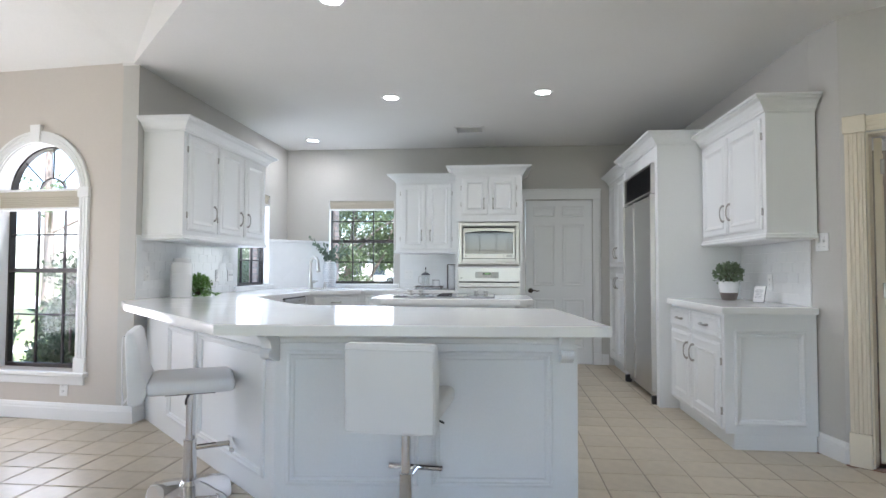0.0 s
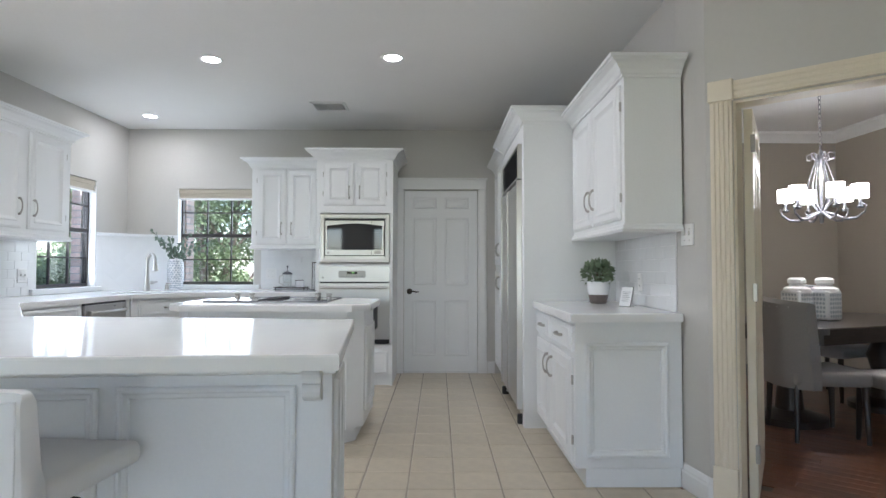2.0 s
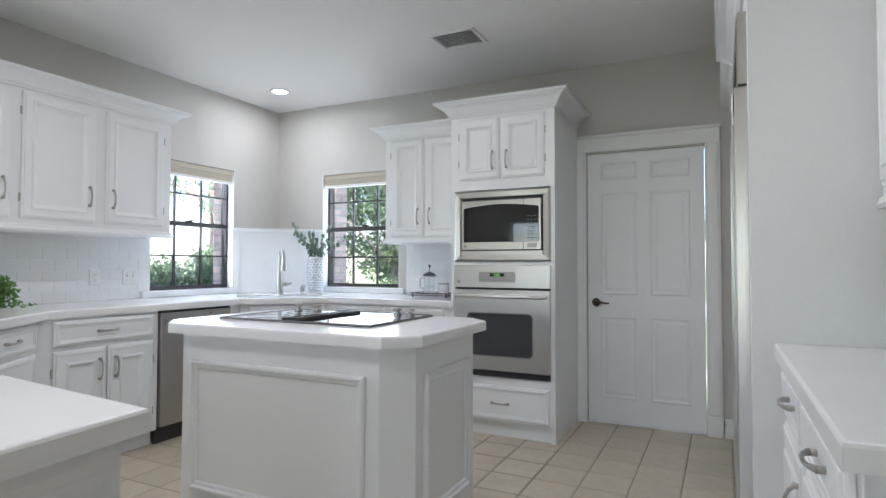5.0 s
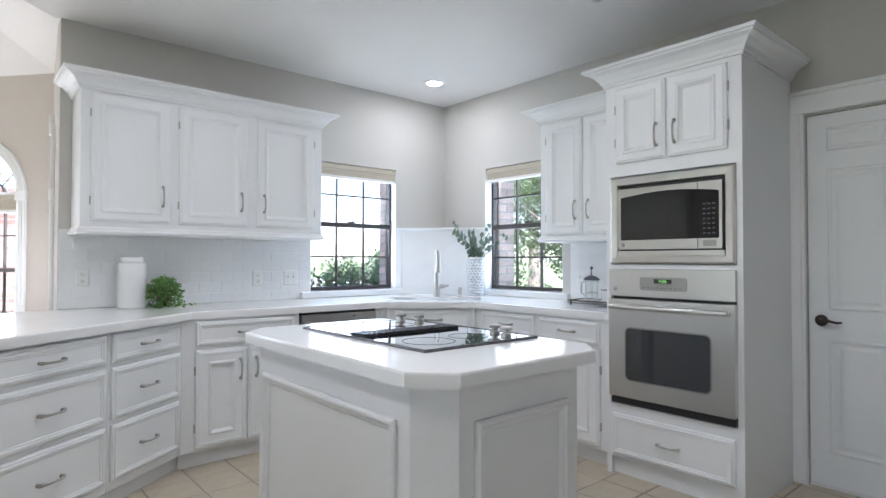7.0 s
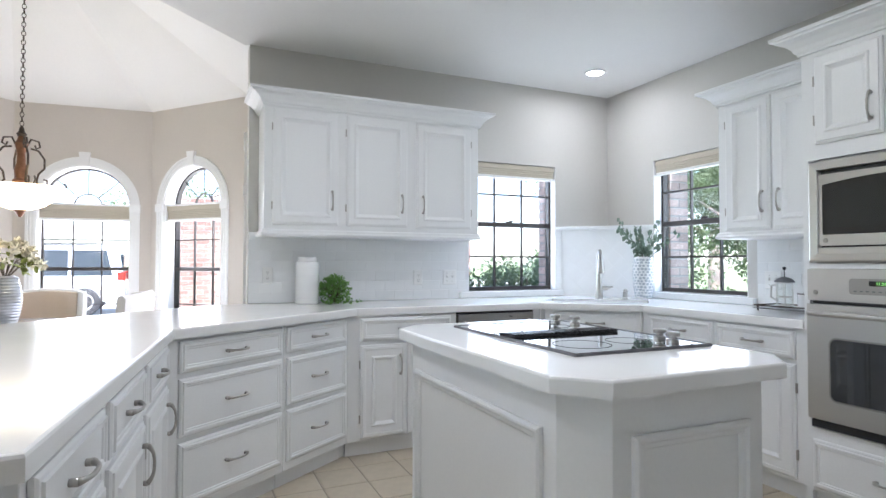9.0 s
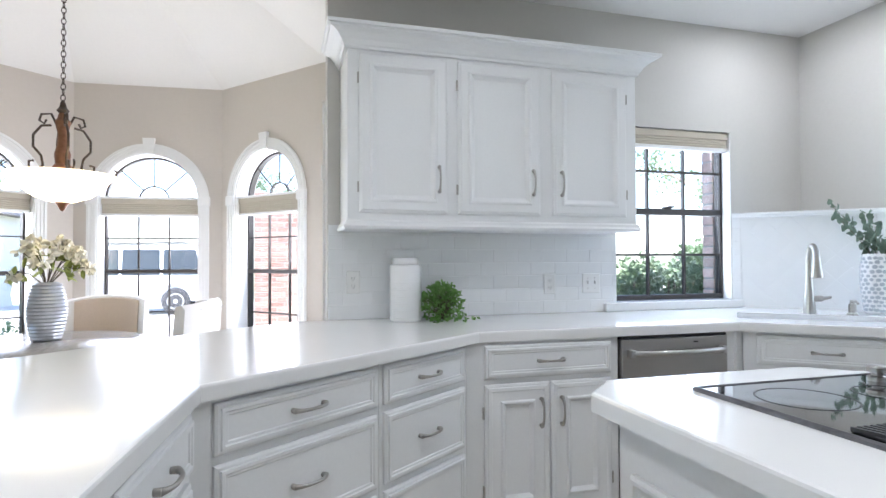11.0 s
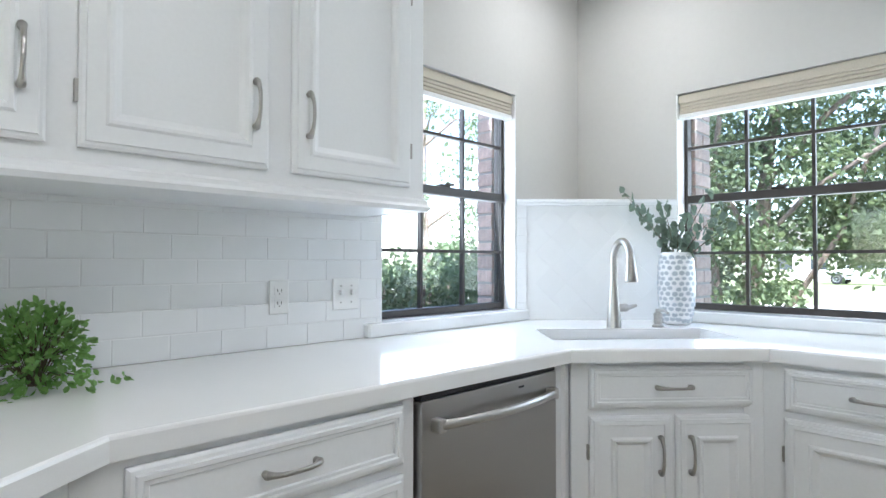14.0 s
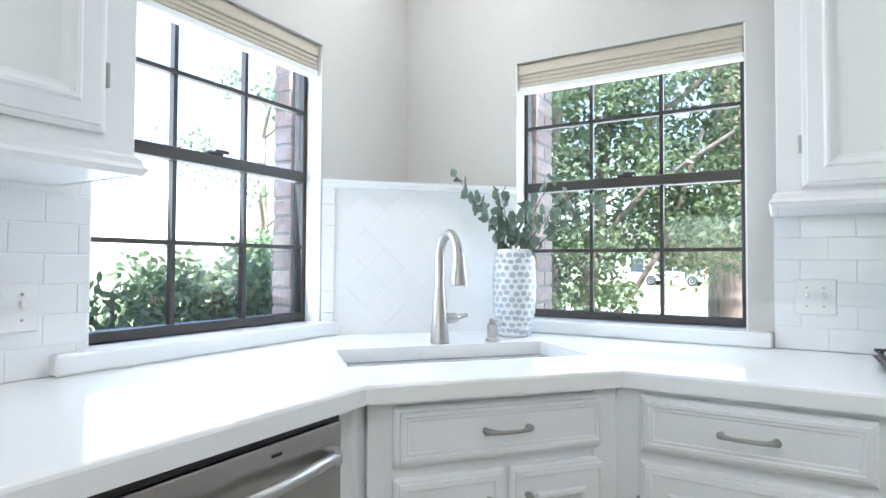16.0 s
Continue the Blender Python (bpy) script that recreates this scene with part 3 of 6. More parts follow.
def upper_unit(m, w, depth, z0, z1, doors, label, ends=(True, True), top=None):
    c = thing("wall_cabinet", m, label, "wall cabinet")
    part("body", box(0, w, 0, depth, z0, z1, 0.002), WHITE, c)
    # light rail under the doors
    path = ([(0, depth - 0.002)] if ends[0] else []) + [(0, 0), (w, 0)] + ([(w, depth - 0.002)] if ends[1] else [])
    part("light_rail", sweep(path, [(0.0, z0 - 0.001), (0.012, z0 - 0.001), (0.02, z0 + 0.012), (0.012, z0 + 0.022), (0.010, z0 + 0.034), (0.0, z0 + 0.042)]), WHITE, c)
    crown(c, path, top if top else z1 - 0.03)
    for x, z, ww, hh, hd in doors:
        front(c, "door", x, z, ww, hh, hd)
    return c


# base cabinets along the west and north walls
base_unit(on_wall((0.675, -2.605), (0.675, -1.2), 0.0), 0.745, 0.66,
          [("drawer", 0.082, 0.70, 0.62, 0.145, "C"), ("door", 0.082, 0.115, 0.305, 0.56, "R"), ("door", 0.397, 0.115, 0.305, 0.56, "L")],
          "white base cabinet with one drawer over two raised-panel doors")
base_unit(on_wall((0.675, -2.575), (0.675, -1.1), 1.323), 0.085, 0.5, [], "narrow white filler cabinet beside the dishwasher")
S0, S1 = Vector((0.705, -1.175)), Vector((1.155, -0.66))
base_unit(on_wall(S0 + Vector((-0.02, 0.02)), S1 + Vector((-0.02, 0.02)), 0.0), (S1 - S0).length, 0.45,
          [("drawer", 0.06, 0.70, 0.58, 0.145, "C"), ("door", 0.06, 0.115, 0.285, 0.56, "R"), ("door", 0.36, 0.115, 0.285, 0.56, "L")],
          "white angled sink cabinet with drawer front and two doors")
base_unit(on_wall((1.119, -0.66), (2.26, -0.66), 0.0), 0.597, 0.655,
          [("drawer", 0.082, 0.70, 0.50, 0.145, "C"), ("door", 0.082, 0.115, 0.50, 0.56, "R")], "white base cabinet with drawer over single door")
base_unit(on_wall((1.13, -0.66), (2.26, -0.66), 0.588), 0.542, 0.655,
          [("drawer", 0.02, 0.70, 0.47, 0.145, "C"), ("door", 0.02, 0.115, 0.47, 0.56, "L")], "white base cabinet with drawer over single door")
# the angled drawer stacks
D0, D1 = Vector((1.425, -3.54)), Vector((0.66, -2.54))
off = Vector((-0.024, -0.018))
L = (D1 - D0).length
for s, w, x in ((0.0, 0.655, 0.02), (0.656, L - 0.72, 0.018)):
    ww = w - x - 0.02
    base_unit(on_wall(D0 + off, D1 + off, s), w, 0.45, [("drawer", x, 0.705, ww, 0.14, "C"), ("drawer", x, 0.425, ww, 0.255, "C"), ("drawer", x, 0.125, ww, 0.275, "C")],
              "white cabinet with three stacked moulded drawers")
# the peninsula's inner side
P0, P1 = Vector((3.07, -3.74)), Vector((1.435, -3.59))
for s, w in ((0.02, 0.52), (0.545, 0.53), (1.08, 0.56)):
    base_unit(on_wall(P0, P1, s), w, 0.58, [("drawer", 0.03, 0.70, min(w, 0.55) - 0.06, 0.145, "C"), ("door", 0.03, 0.115, min(w, 0.55) - 0.06, 0.56, "R")],
              "white peninsula cabinet with drawer over door")

for x, y, r in ((1.412, -3.575, 25), (0.662, -2.600, 30), (0.670, -1.170, 20), (1.124, -0.660, 20)):
    bm = box(-0.05, 0.008, -0.03, 0.03, 0.10, TOP - 0.047, 0.002)
    box(-0.16, -0.052, -0.07, 0.07, 0.0, 0.0985, 0.002, bm)
    tagged(part("corner_post", bm, WHITE), "narrow white corner post between base cabinets", "cabinet post").matrix_world = pose(x, y, 0, 0, 0, r)

# peninsula: panelled outer face under the overhang
PEN = [(3.06, -3.78), (3.13, -4.42), (1.67, -4.53), (0.16, -3.13)]
pen = thing("peninsula", pose(0, 0, 0), "white panelled bar peninsula with corbels and baseboard", "kitchen peninsula")
bm = bmesh.new()
ring = [PEN[0], PEN[1], PEN[2], PEN[3], (0.02, -3.0), (0.02, -2.90), (0.30, -3.02), (1.25, -4.1), (1.6, -4.2), (2.82, -4.36), (2.87, -4.30), (2.93, -3.80)]
ring = ring[::-1]
lo = [bm.verts.new((*p, 0.0)) for p in ring]
hi = [bm.verts.new((*p, TOP - 0.046)) for p in ring]
for i in range(len(ring)):
    bm.faces.new((lo[i], lo[(i + 1) % len(ring)], hi[(i + 1) % len(ring)], hi[i]))
edges = [bm.edges.get((hi[i], hi[(i + 1) % len(ring)])) for i in range(len(ring))]
bmesh.ops.triangle_fill(bm, edges=edges, use_beauty=True)
part("body", bm, WHITE, pen)
MOULD = [(0.0, 0.0), (0.0, 0.012), (0.008, 0.018), (0.016, 0.018), (0.022, 0.010), (0.034, 0.008), (0.04, 0.0)]


def panel_on(parent, a, b, s0, s1, z0, z1, label="", out=0.001):
    p = part("panel_moulding", frame_strip(s0, s1, z0, z1, 0.04, MOULD), WHITE, parent, label)
    p.matrix_local = on_wall(a, b) @ pose(0, -out, 0)
    return p


LEFTFACE = (Vector(PEN[3]), Vector(PEN[2]))
FRONTFACE = (Vector(PEN[2]), Vector(PEN[1]))
SIDEFACE = (Vector(PEN[1]), Vector(PEN[0]))
fl = (FRONTFACE[1] - FRONTFACE[0]).length
ll = (LEFTFACE[1] - LEFTFACE[0]).length
panel_on(pen, *FRONTFACE, 0.06, fl * 0.5 - 0.03, 0.13, 0.77)
panel_on(pen, *FRONTFACE, fl * 0.5 + 0.03, fl - 0.12, 0.13, 0.77)
panel_on(pen, *LEFTFACE, 0.40, 0.95, 0.13, 0.77)
panel_on(pen, *LEFTFACE, 1.02, ll - 0.10, 0.13, 0.77)
panel_on(pen, *SIDEFACE, 0.10, 0.48, 0.13, 0.77)
part("frieze", sweep([PEN[3], PEN[2], PEN[1], PEN[0]], [(0.0, 0.805), (0.012, 0.81), (0.014, 0.83), (0.02, 0.84), (0.03, 0.86), (0.034, 0.883), (0.0, 0.883)]), WHITE, pen)


def corbel(parent, m):
    bm = bmesh.new()
    prof = [(0, 0.0), (0, 0.24)]
    prof += [(-0.20, 0.24), (-0.20, 0.20)]
    for k in range(9):
        a = math.pi / 2 * k / 8
        prof.append((-0.20 + 0.11 * math.sin(a), 0.20 - 0.10 * (1 - math.cos(a))))
    for k in range(7):
        a = math.pi * k / 6
        prof.append((-0.065 + 0.025 * math.cos(a + math.pi * 0.5) - 0.02, 0.06 + 0.035 * math.cos(a)))
    prof.append((-0.03, 0.0))
    vs = [bm.verts.new((-0.04, y, z)) for y, z in prof]
    f0 = bm.faces.new(vs)
    g = bmesh.ops.extrude_face_region(bm, geom=[f0])
    bmesh.ops.translate(bm, vec=(0.08, 0, 0), verts=[v for v in g["geom"] if isinstance(v, bmesh.types.BMVert)])
    bmesh.ops.triangulate(bm, faces=bm.faces[:])
    c = part("corbel", bm, WHITE, parent, "white scrolled wooden corbel")
    c.matrix_local = m
    return c


corbel(pen, on_wall(*FRONTFACE, fl - 0.06) @ pose(0, 0, 0.72) @ Matrix.Diagonal((0.75, 0.7, 0.68, 1)))
corbel(pen, on_wall(*FRONTFACE, 0.0) @ pose(0, 0, 0.72, 0, 0, -24) @ Matrix.Diagonal((0.75, 0.7, 0.68, 1)))

# countertops -------------------------------------------------------------------
SINK = [(0.545, -1.055), (1.015, -0.49), (0.775, -0.27), (0.295, -0.82)]
counter = [(0.0, 0.0 - 0.002), (0.0, -3.13), (0.02, -3.31), (0.27, -3.64), (1.56, -4.93), (3.22, -4.80), (3.10, -3.72), (1.453, -3.563), (0.692, -2.55),
           (0.712, -1.195), (1.163, -0.69), (2.264, -0.69), (2.264, -0.002)]
ct = tagged(part("countertop", slab(counter, TOP - 0.045, TOP, [SINK], 0.008), QUARTZ), "polished white quartz countertop with bar overhang", "countertop")
sink = thing("sink", pose(0, 0, 0), "white undermount kitchen sink in the corner counter", "sink")
bm = bmesh.new()
inner = [Vector(p) for p in SINK]
c = sum(inner, Vector((0, 0))) / 4
loops = [[bm.verts.new((*(c + (p - c) * k), z)) for p in inner] for k, z in ((1.04, TOP - 0.046), (0.99, TOP - 0.05), (0.95, TOP - 0.19), (0.85, TOP - 0.205), (0.1, TOP - 0.21))]
for a, b in zip(loops, loops[1:]):
    for i in range(4):
        bm.faces.new((a[i], a[(i + 1) % 4], b[(i + 1) % 4], b[i]))
bm.faces.new(loops[-1])
part("basin", bm, CERAMIC, sink, smooth=True)
part("drain", lathe([(0.0, 0.004), (0.03, 0.004), (0.042, 0.0), (0.042, -0.004)], 20, at=(c.x, c.y, TOP - 0.206)), CHROME, sink)

# island --------------------------------------------------------------------
def chamfered(x0, x1, y0, y1, c):
    return [(x0 + c, y0), (x1 - c, y0), (x1, y0 + c), (x1, y1 - c), (x1 - c, y1), (x0 + c, y1), (x0, y1 - c), (x0, y0 + c)]


ISL = (1.695, 3.04, -2.67, -1.82)
isl = thing("kitchen_island", pose(0, 0, 0), "white panelled island cabinet with clipped corners", "kitchen island")
body = chamfered(ISL[0] + 0.05, ISL[1] - 0.05, ISL[2] + 0.05, ISL[3] - 0.05, 0.10)
part("body", slab(body, 0.11, TOP - 0.046, edge=0.001), WHITE, isl)
part("toe_kick", slab(chamfered(ISL[0] + 0.11, ISL[1] - 0.11, ISL[2] + 0.11, ISL[3] - 0.11, 0.08), 0.0, 0.11, edge=0.001), WHITE, isl)
for i in (0, 2, 4, 6):
    a, b = Vector(body[i]), Vector(body[(i + 1) % 8])
    l = (b - a).length
    p = part("panel_moulding", frame_strip(0.06, l - 0.06, 0.20, 0.77, 0.04, MOULD), WHITE, isl)
    p.matrix_local = on_wall(a, b) @ pose(0, -0.001, 0)
tagged(part("island_countertop", slab(chamfered(*ISL, 0.11), TOP - 0.045, TOP, edge=0.008), QUARTZ), "polished white quartz island top with clipped corners", "countertop")

# tall cabinets ---------------------------------------------------------------
tower = thing("oven_cabinet", on_wall((2.267, -0.68), (3.035, -0.68)), "tall white oven cabinet with upper doors and a drawer", "oven cabinet")
TW = 0.768
for b in ((0, 0.03, 0.0, 0.675, 0.0, 2.27), (TW - 0.03, TW, 0.0, 0.675, 0.0, 2.27), (0.03, TW - 0.03, 0.0, 0.675, 1.725, 2.27), (0.03, TW - 0.03, 0.0, 0.675, 1.19, 1.215),
          (0.03, TW - 0.03, 0.0, 0.675, 0.10, 0.41), (0.03, TW - 0.03, 0.63, 0.67, 0.41, 1.725), (0.03, TW - 0.03, 0.03, 0.67, 0.0, 0.10)):
    part("panel", box(*b), WHITE, tower)
front(tower, "door", 0.07, 1.80, 0.305, 0.435, "R")
front(tower, "door", 0.39, 1.80, 0.31, 0.435, "L")
front(tower, "drawer", 0.04, 0.12, TW - 0.08, 0.235, "C")
crown(tower, [(0, 0.675), (0, 0), (TW, 0), (TW, 0.675)], 2.26, 1.05)

up = upper_unit(on_wall((0.335, -3.07), (0.335, -1.515)), 1.555, 0.33, 1.39, 2.265,
                [(0.053, 1.465, 0.43, 0.755, "R"), (0.54, 1.465, 0.44, 0.755, "R"), (1.05, 1.465, 0.436, 0.755, "L")], "white triple-door wall cabinet with crown moulding")
upper_unit(on_wall((1.515, -0.375), (2.265, -0.375)), 0.75, 0.373, 1.37, 2.26,
           [(0.06, 1.42, 0.305, 0.795, "R"), (0.382, 1.42, 0.305, 0.795, "L")], "white double-door wall cabinet beside the oven", ends=(True, False))
# east side: from the back wall forward
fr = thing("refrigerator_cabinet", on_wall((4.125, -1.0), (4.125, -2.2)), "tall white surround cabinet of the built-in refrigerator", "refrigerator cabinet")
for b in ((0.0, 0.03, 0.0, 0.68, 0.0, 2.27), (1.11, 1.195, 0.0, 0.68, 0.0, 2.27), (0.03, 1.11, 0.0, 0.68, 2.125, 2.27), (0.03, 1.11, 0.64, 0.68, 0.0, 2.125)):
    part("panel", box(*b), WHITE, fr)
crown(fr, [(0, 0.68), (0, 0), (1.195, 0), (1.195, 0.34)], 2.25, 1.05)
pantry = thing("pantry_cabinet", on_wall((4.14, -0.01), (4.14, -0.99)), "tall white pantry cabinet with four doors", "pantry cabinet")
part("body", box(0, 0.98, 0, 0.67, 0.10, 2.26, 0.002), WHITE, pantry)
part("toe_kick", box(0.002, 0.978, 0.05, 0.66, 0, 0.10), WHITE, pantry)
for x, hd in ((0.09, "R"), (0.52, "L")):
    d = front(pantry, "door", x, 1.20, 0.42, 1.02, hd)
    d = front(pantry, "door", x, 0.13, 0.42, 1.02, hd, base=True)
crown(pantry, [(0, 0), (0.98, 0)], 2.22)
up2 = upper_unit(on_wall((4.495, -2.203), (4.495, -3.45)), 1.145, 0.312, 1.37, 2.235,
                 [(0.05, 1.435, 0.50, 0.74, "R"), (0.58, 1.435, 0.52, 0.74, "L")], "white double-door wall cabinet over the side counter", ends=(False, True))
side = base_unit(on_wall((4.23, -2.203), (4.23, -3.42)), 1.115, 0.576,
                 [("drawer", 0.03, 0.69, 0.47, 0.145, "C"), ("drawer", 0.54, 0.69, 0.53, 0.145, "C"), ("door", 0.03, 0.115, 0.47, 0.545, "R"), ("door", 0.54, 0.115, 0.53, 0.545, "L")],
                 "white side cabinet with two drawers over two doors")
p = part("panel_moulding", frame_strip(0.06, 0.50, 0.16, 0.77, 0.04, MOULD), WHITE, side)
p.matrix_local = pose(1.1155, 0, 0, 0, 0, 90)
tagged(part("side_countertop", slab([(4.19, -3.40), (4.80, -3.36), (4.805, -3.26), (4.805, -2.204), (4.19, -2.204)], TOP - 0.045, TOP, edge=0.008), QUARTZ),
       "polished white quartz countertop of the side cabinet", "countertop")

# lamps ---------------------------------------------------------------------
def can_light(x, y):
    c = thing("recessed_light", pose(x, y, CE), "white round recessed ceiling light, switched on", "ceiling light", "kitchen ceiling lights")
    part("trim_ring", lathe([(0.062, -0.002), (0.066, -0.006), (0.085, -0.007), (0.09, -0.001), (0.062, -0.001)], 32), TRIM, c, smooth=True)
    part("lens", lathe([(0.0, -0.003), (0.062, -0.003), (0.062, -0.001)], 32), LAMPGLOW, c)


for x, y in CANS:
    can_light(x, y)
vent = thing("ceiling_vent", pose(2.44, -0.94, CE), "white louvred ceiling air vent", "air vent")
part("frame", frame_strip(-0.165, 0.165, -0.14, 0.14, 0.03, [(0.0, 0.0), (0.0, 0.008), (0.02, 0.012), (0.03, 0.002)]), TRIM, vent).matrix_local = pose(0, 0, -0.001, 90)
part("backing", box(-0.135, 0.135, -0.11, 0.11, -0.003, -0.001), BLACK, vent)
for k in range(9):
    part("slat", box(-0.135, 0.135, -0.011, 0.011, -0.001, 0.001), TRIM, vent).matrix_local = pose(0, -0.09 + 0.0225 * k, -0.008, 35)

# appliances ------------------------------------------------------------------
dw = thing("dishwasher", on_wall((0.675, -2.575), (0.675, -1.2), 0.717), "slate steel dishwasher with bowed bar handle", "dishwasher")
part("door_panel", box(0.006, 0.598, -0.022, 0.02, 0.115, 0.866, 0.004, seg=2), DWSTEEL, dw)
part("tub", box(0.0, 0.604, 0.02, 0.6, 0.02, 0.882), BLACK, dw)
part("control_edge", box(0.008, 0.596, -0.018, 0.03, 0.867, 0.881, 0.002), BLACK, dw)
pts = [(0.05 + 0.504 * k / 12, -0.045 - 0.028 * math.sin(math.pi * k / 12), 0.803) for k in range(13)]
part("handle", tube(pts, 0.0125, 10), STEEL, dw, smooth=True)
for x in (0.05, 0.554):
    part("handle_post", box(x - 0.013, x + 0.013, -0.055, -0.02, 0.785, 0.821, 0.005, seg=2), STEEL, dw)
part("badge", box(0.40, 0.425, -0.0235, -0.0215, 0.84, 0.846), BLACK, dw)
part("kick_plate", box(0.006, 0.598, 0.03, 0.05, 0.0, 0.112), BLACK, dw)


def rounded_plate(x0, x1, z0, z1, r, y0, y1, n=5, bow=0.0):
    """An upright plate with rounded corners, its top edge bowed up by bow."""
    bm = bmesh.new()
    pts = []
    for cx, cz, a0 in ((x1 - r, z0 + r, -90), (x1 - r, z1 - r, 0), (x0 + r, z1 - r, 90), (x0 + r, z0 + r, 180)):
        for k in range(n + 1):
            a = radians(a0 + 90 * k / n)
            pts.append((cx + r * math.cos(a), cz + r * math.sin(a)))
        if a0 == 0 and bow:
            for k in range(1, 8):
                u = k / 8
                pts.append((x1 - r + (x0 - x1 + 2 * r) * u, z1 + bow * math.sin(math.pi * u)))
    a = [bm.verts.new((x, y0, z)) for x, z in pts]
    b = [bm.verts.new((x, y1, z)) for x, z in pts]
    bm.faces.new(a)
    bm.faces.new(b[::-1])
    for i in range(len(pts)):
        bm.faces.new((a[i], a[(i + 1) % len(a)], b[(i + 1) % len(a)], b[i]))
    return bm


GREENGLOW = material("green_display", (0.02, 0.05, 0.02), 0.4, emit=((0.35, 0.9, 0.2), 0.35))
KEYGREY = material("keypad_grey", (0.10, 0.11, 0.125), 0.5)
OVGLASS = material("oven_glass", (0.02, 0.022, 0.024), 0.05, coat=1.0)
GREYPANEL = material("grey_control_panel", (0.34, 0.33, 0.31), 0.35, metal=0.7)


def text_on(body, size, parent, mat, m, name="lettering", thick=0.0004):
    cu = bpy.data.curves.new(name, "FONT")
    cu.body, cu.size, cu.align_x, cu.align_y, cu.extrude = body, size, "CENTER", "CENTER", thick
    tmp_ob = bpy.data.objects.new("tmp", cu)
    me = bpy.data.meshes.new_from_object(tmp_ob)
    bpy.data.objects.remove(tmp_ob)
    me.materials.append(mat)
    ob = new(name, me)
    ob.parent = parent
    ob.matrix_local = m
    return ob


mw = thing("microwave", on_wall((2.267, -0.68), (3.035, -0.68)), "built-in stainless microwave with black glass door", "microwave")
part("trim_kit", frame_strip(0.035, 0.74, 1.218, 1.716, 0.06, [(0.0, 0.0), (0.0, 0.014), (0.008, 0.022), (0.012, 0.024), (0.045, 0.020), (0.050, 0.012), (0.05, -0.02)]), STEEL, mw, "brushed steel trim frame")
part("trim_plate", box(0.085, 0.69, -0.022, 0.0, 1.262, 1.292, 0.002), STEEL, mw)
part("cavity", box(0.087, 0.688, 0.002, 0.5, 1.27, 1.664), BLACK, mw)
part("door", rounded_plate(0.095, 0.68, 1.30, 1.645, 0.006, -0.026, 0.002), STEEL, mw, "steel microwave door")
part("door_glass", rounded_plate(0.112, 0.665, 1.352, 1.595, 0.008, -0.0285, -0.02, bow=0.022), BGLASS, mw, "black glass with arched top")
part("door_window", rounded_plate(0.14, 0.50, 1.385, 1.57, 0.012, -0.0295, -0.024, bow=0.012), OVGLASS, mw)
part("seam", box(0.555, 0.558, -0.0275, -0.02, 1.302, 1.643), BLACK, mw)
for i in range(3):
    for j in range(7):
        part("key", box(0.585 + 0.024 * i, 0.598 + 0.024 * i, -0.0297, -0.027, 1.375 + 0.025 * j, 1.381 + 0.025 * j), KEYGREY, mw)
part("display", box(0.588, 0.645, -0.0297, -0.027, 1.565, 1.585), BGLASS, mw)
part("open_button", rounded_plate(0.585, 0.65, 1.312, 1.342, 0.005, -0.030, -0.02), GREYPANEL, mw)
part("badge", lathe([(0.0, 0.003), (0.011, 0.002), (0.012, 0.0)], 18), GREYPANEL, mw).matrix_local = pose(0.125, -0.027, 1.325, 90)

ov = thing("wall_oven", on_wall((2.267, -0.68), (3.035, -0.68)), "stainless single wall oven with glass window", "oven")
part("cavity", box(0.04, 0.735, 0.005, 0.6, 0.42, 1.188), BLACK, ov)
part("control_panel", rounded_plate(0.035, 0.74, 1.035, 1.188, 0.006, -0.028, 0.004), STEEL, ov, "brushed steel control panel")
part("keypad", rounded_plate(0.23, 0.50, 1.072, 1.145, 0.014, -0.030, -0.02), GREYPANEL, ov)
part("display", box(0.315, 0.415, -0.0312, -0.027, 1.112, 1.135), BGLASS, ov)
text_on("11:55", 0.02, ov, GREENGLOW, pose(0.365, -0.0316, 1.1235, 90))
for i in range(9):
    part("key", box(0.25 + 0.026 * i, 0.262 + 0.026 * i, -0.0307, -0.028, 1.085, 1.089), KEYGREY, ov)
part("badge", lathe([(0.0, 0.003), (0.011, 0.002), (0.012, 0.0)], 18), GREYPANEL, ov).matrix_local = pose(0.075, -0.029, 1.075, 90)
part("door", rounded_plate(0.035, 0.74, 0.462, 1.018, 0.006, -0.035, 0.004), STEEL, ov, "brushed steel oven door")
part("door_window", rounded_plate(0.145, 0.62, 0.565, 0.855, 0.03, -0.0375, -0.03), OVGLASS, ov, "dark reflective oven window")
part("window_rim", rounded_plate(0.137, 0.628, 0.557, 0.863, 0.036, -0.0362, -0.03), GREYPANEL, ov)
pts = [(0.06 + 0.655 * k / 12, -0.062 - 0.02 * math.sin(math.pi * k / 12), 0.975) for k in range(13)]
part("handle", tube(pts, 0.0135, 12), STEEL, ov, smooth=True)
for x in (0.065, 0.71):
    part("handle_post", tube([(x, -0.03, 0.975), (x, -0.066, 0.975)], 0.014, 12), STEEL, ov)
part("bottom_vent", box(0.04, 0.735, -0.02, 0.01, 0.418, 0.455, 0.003), BLACK, ov)

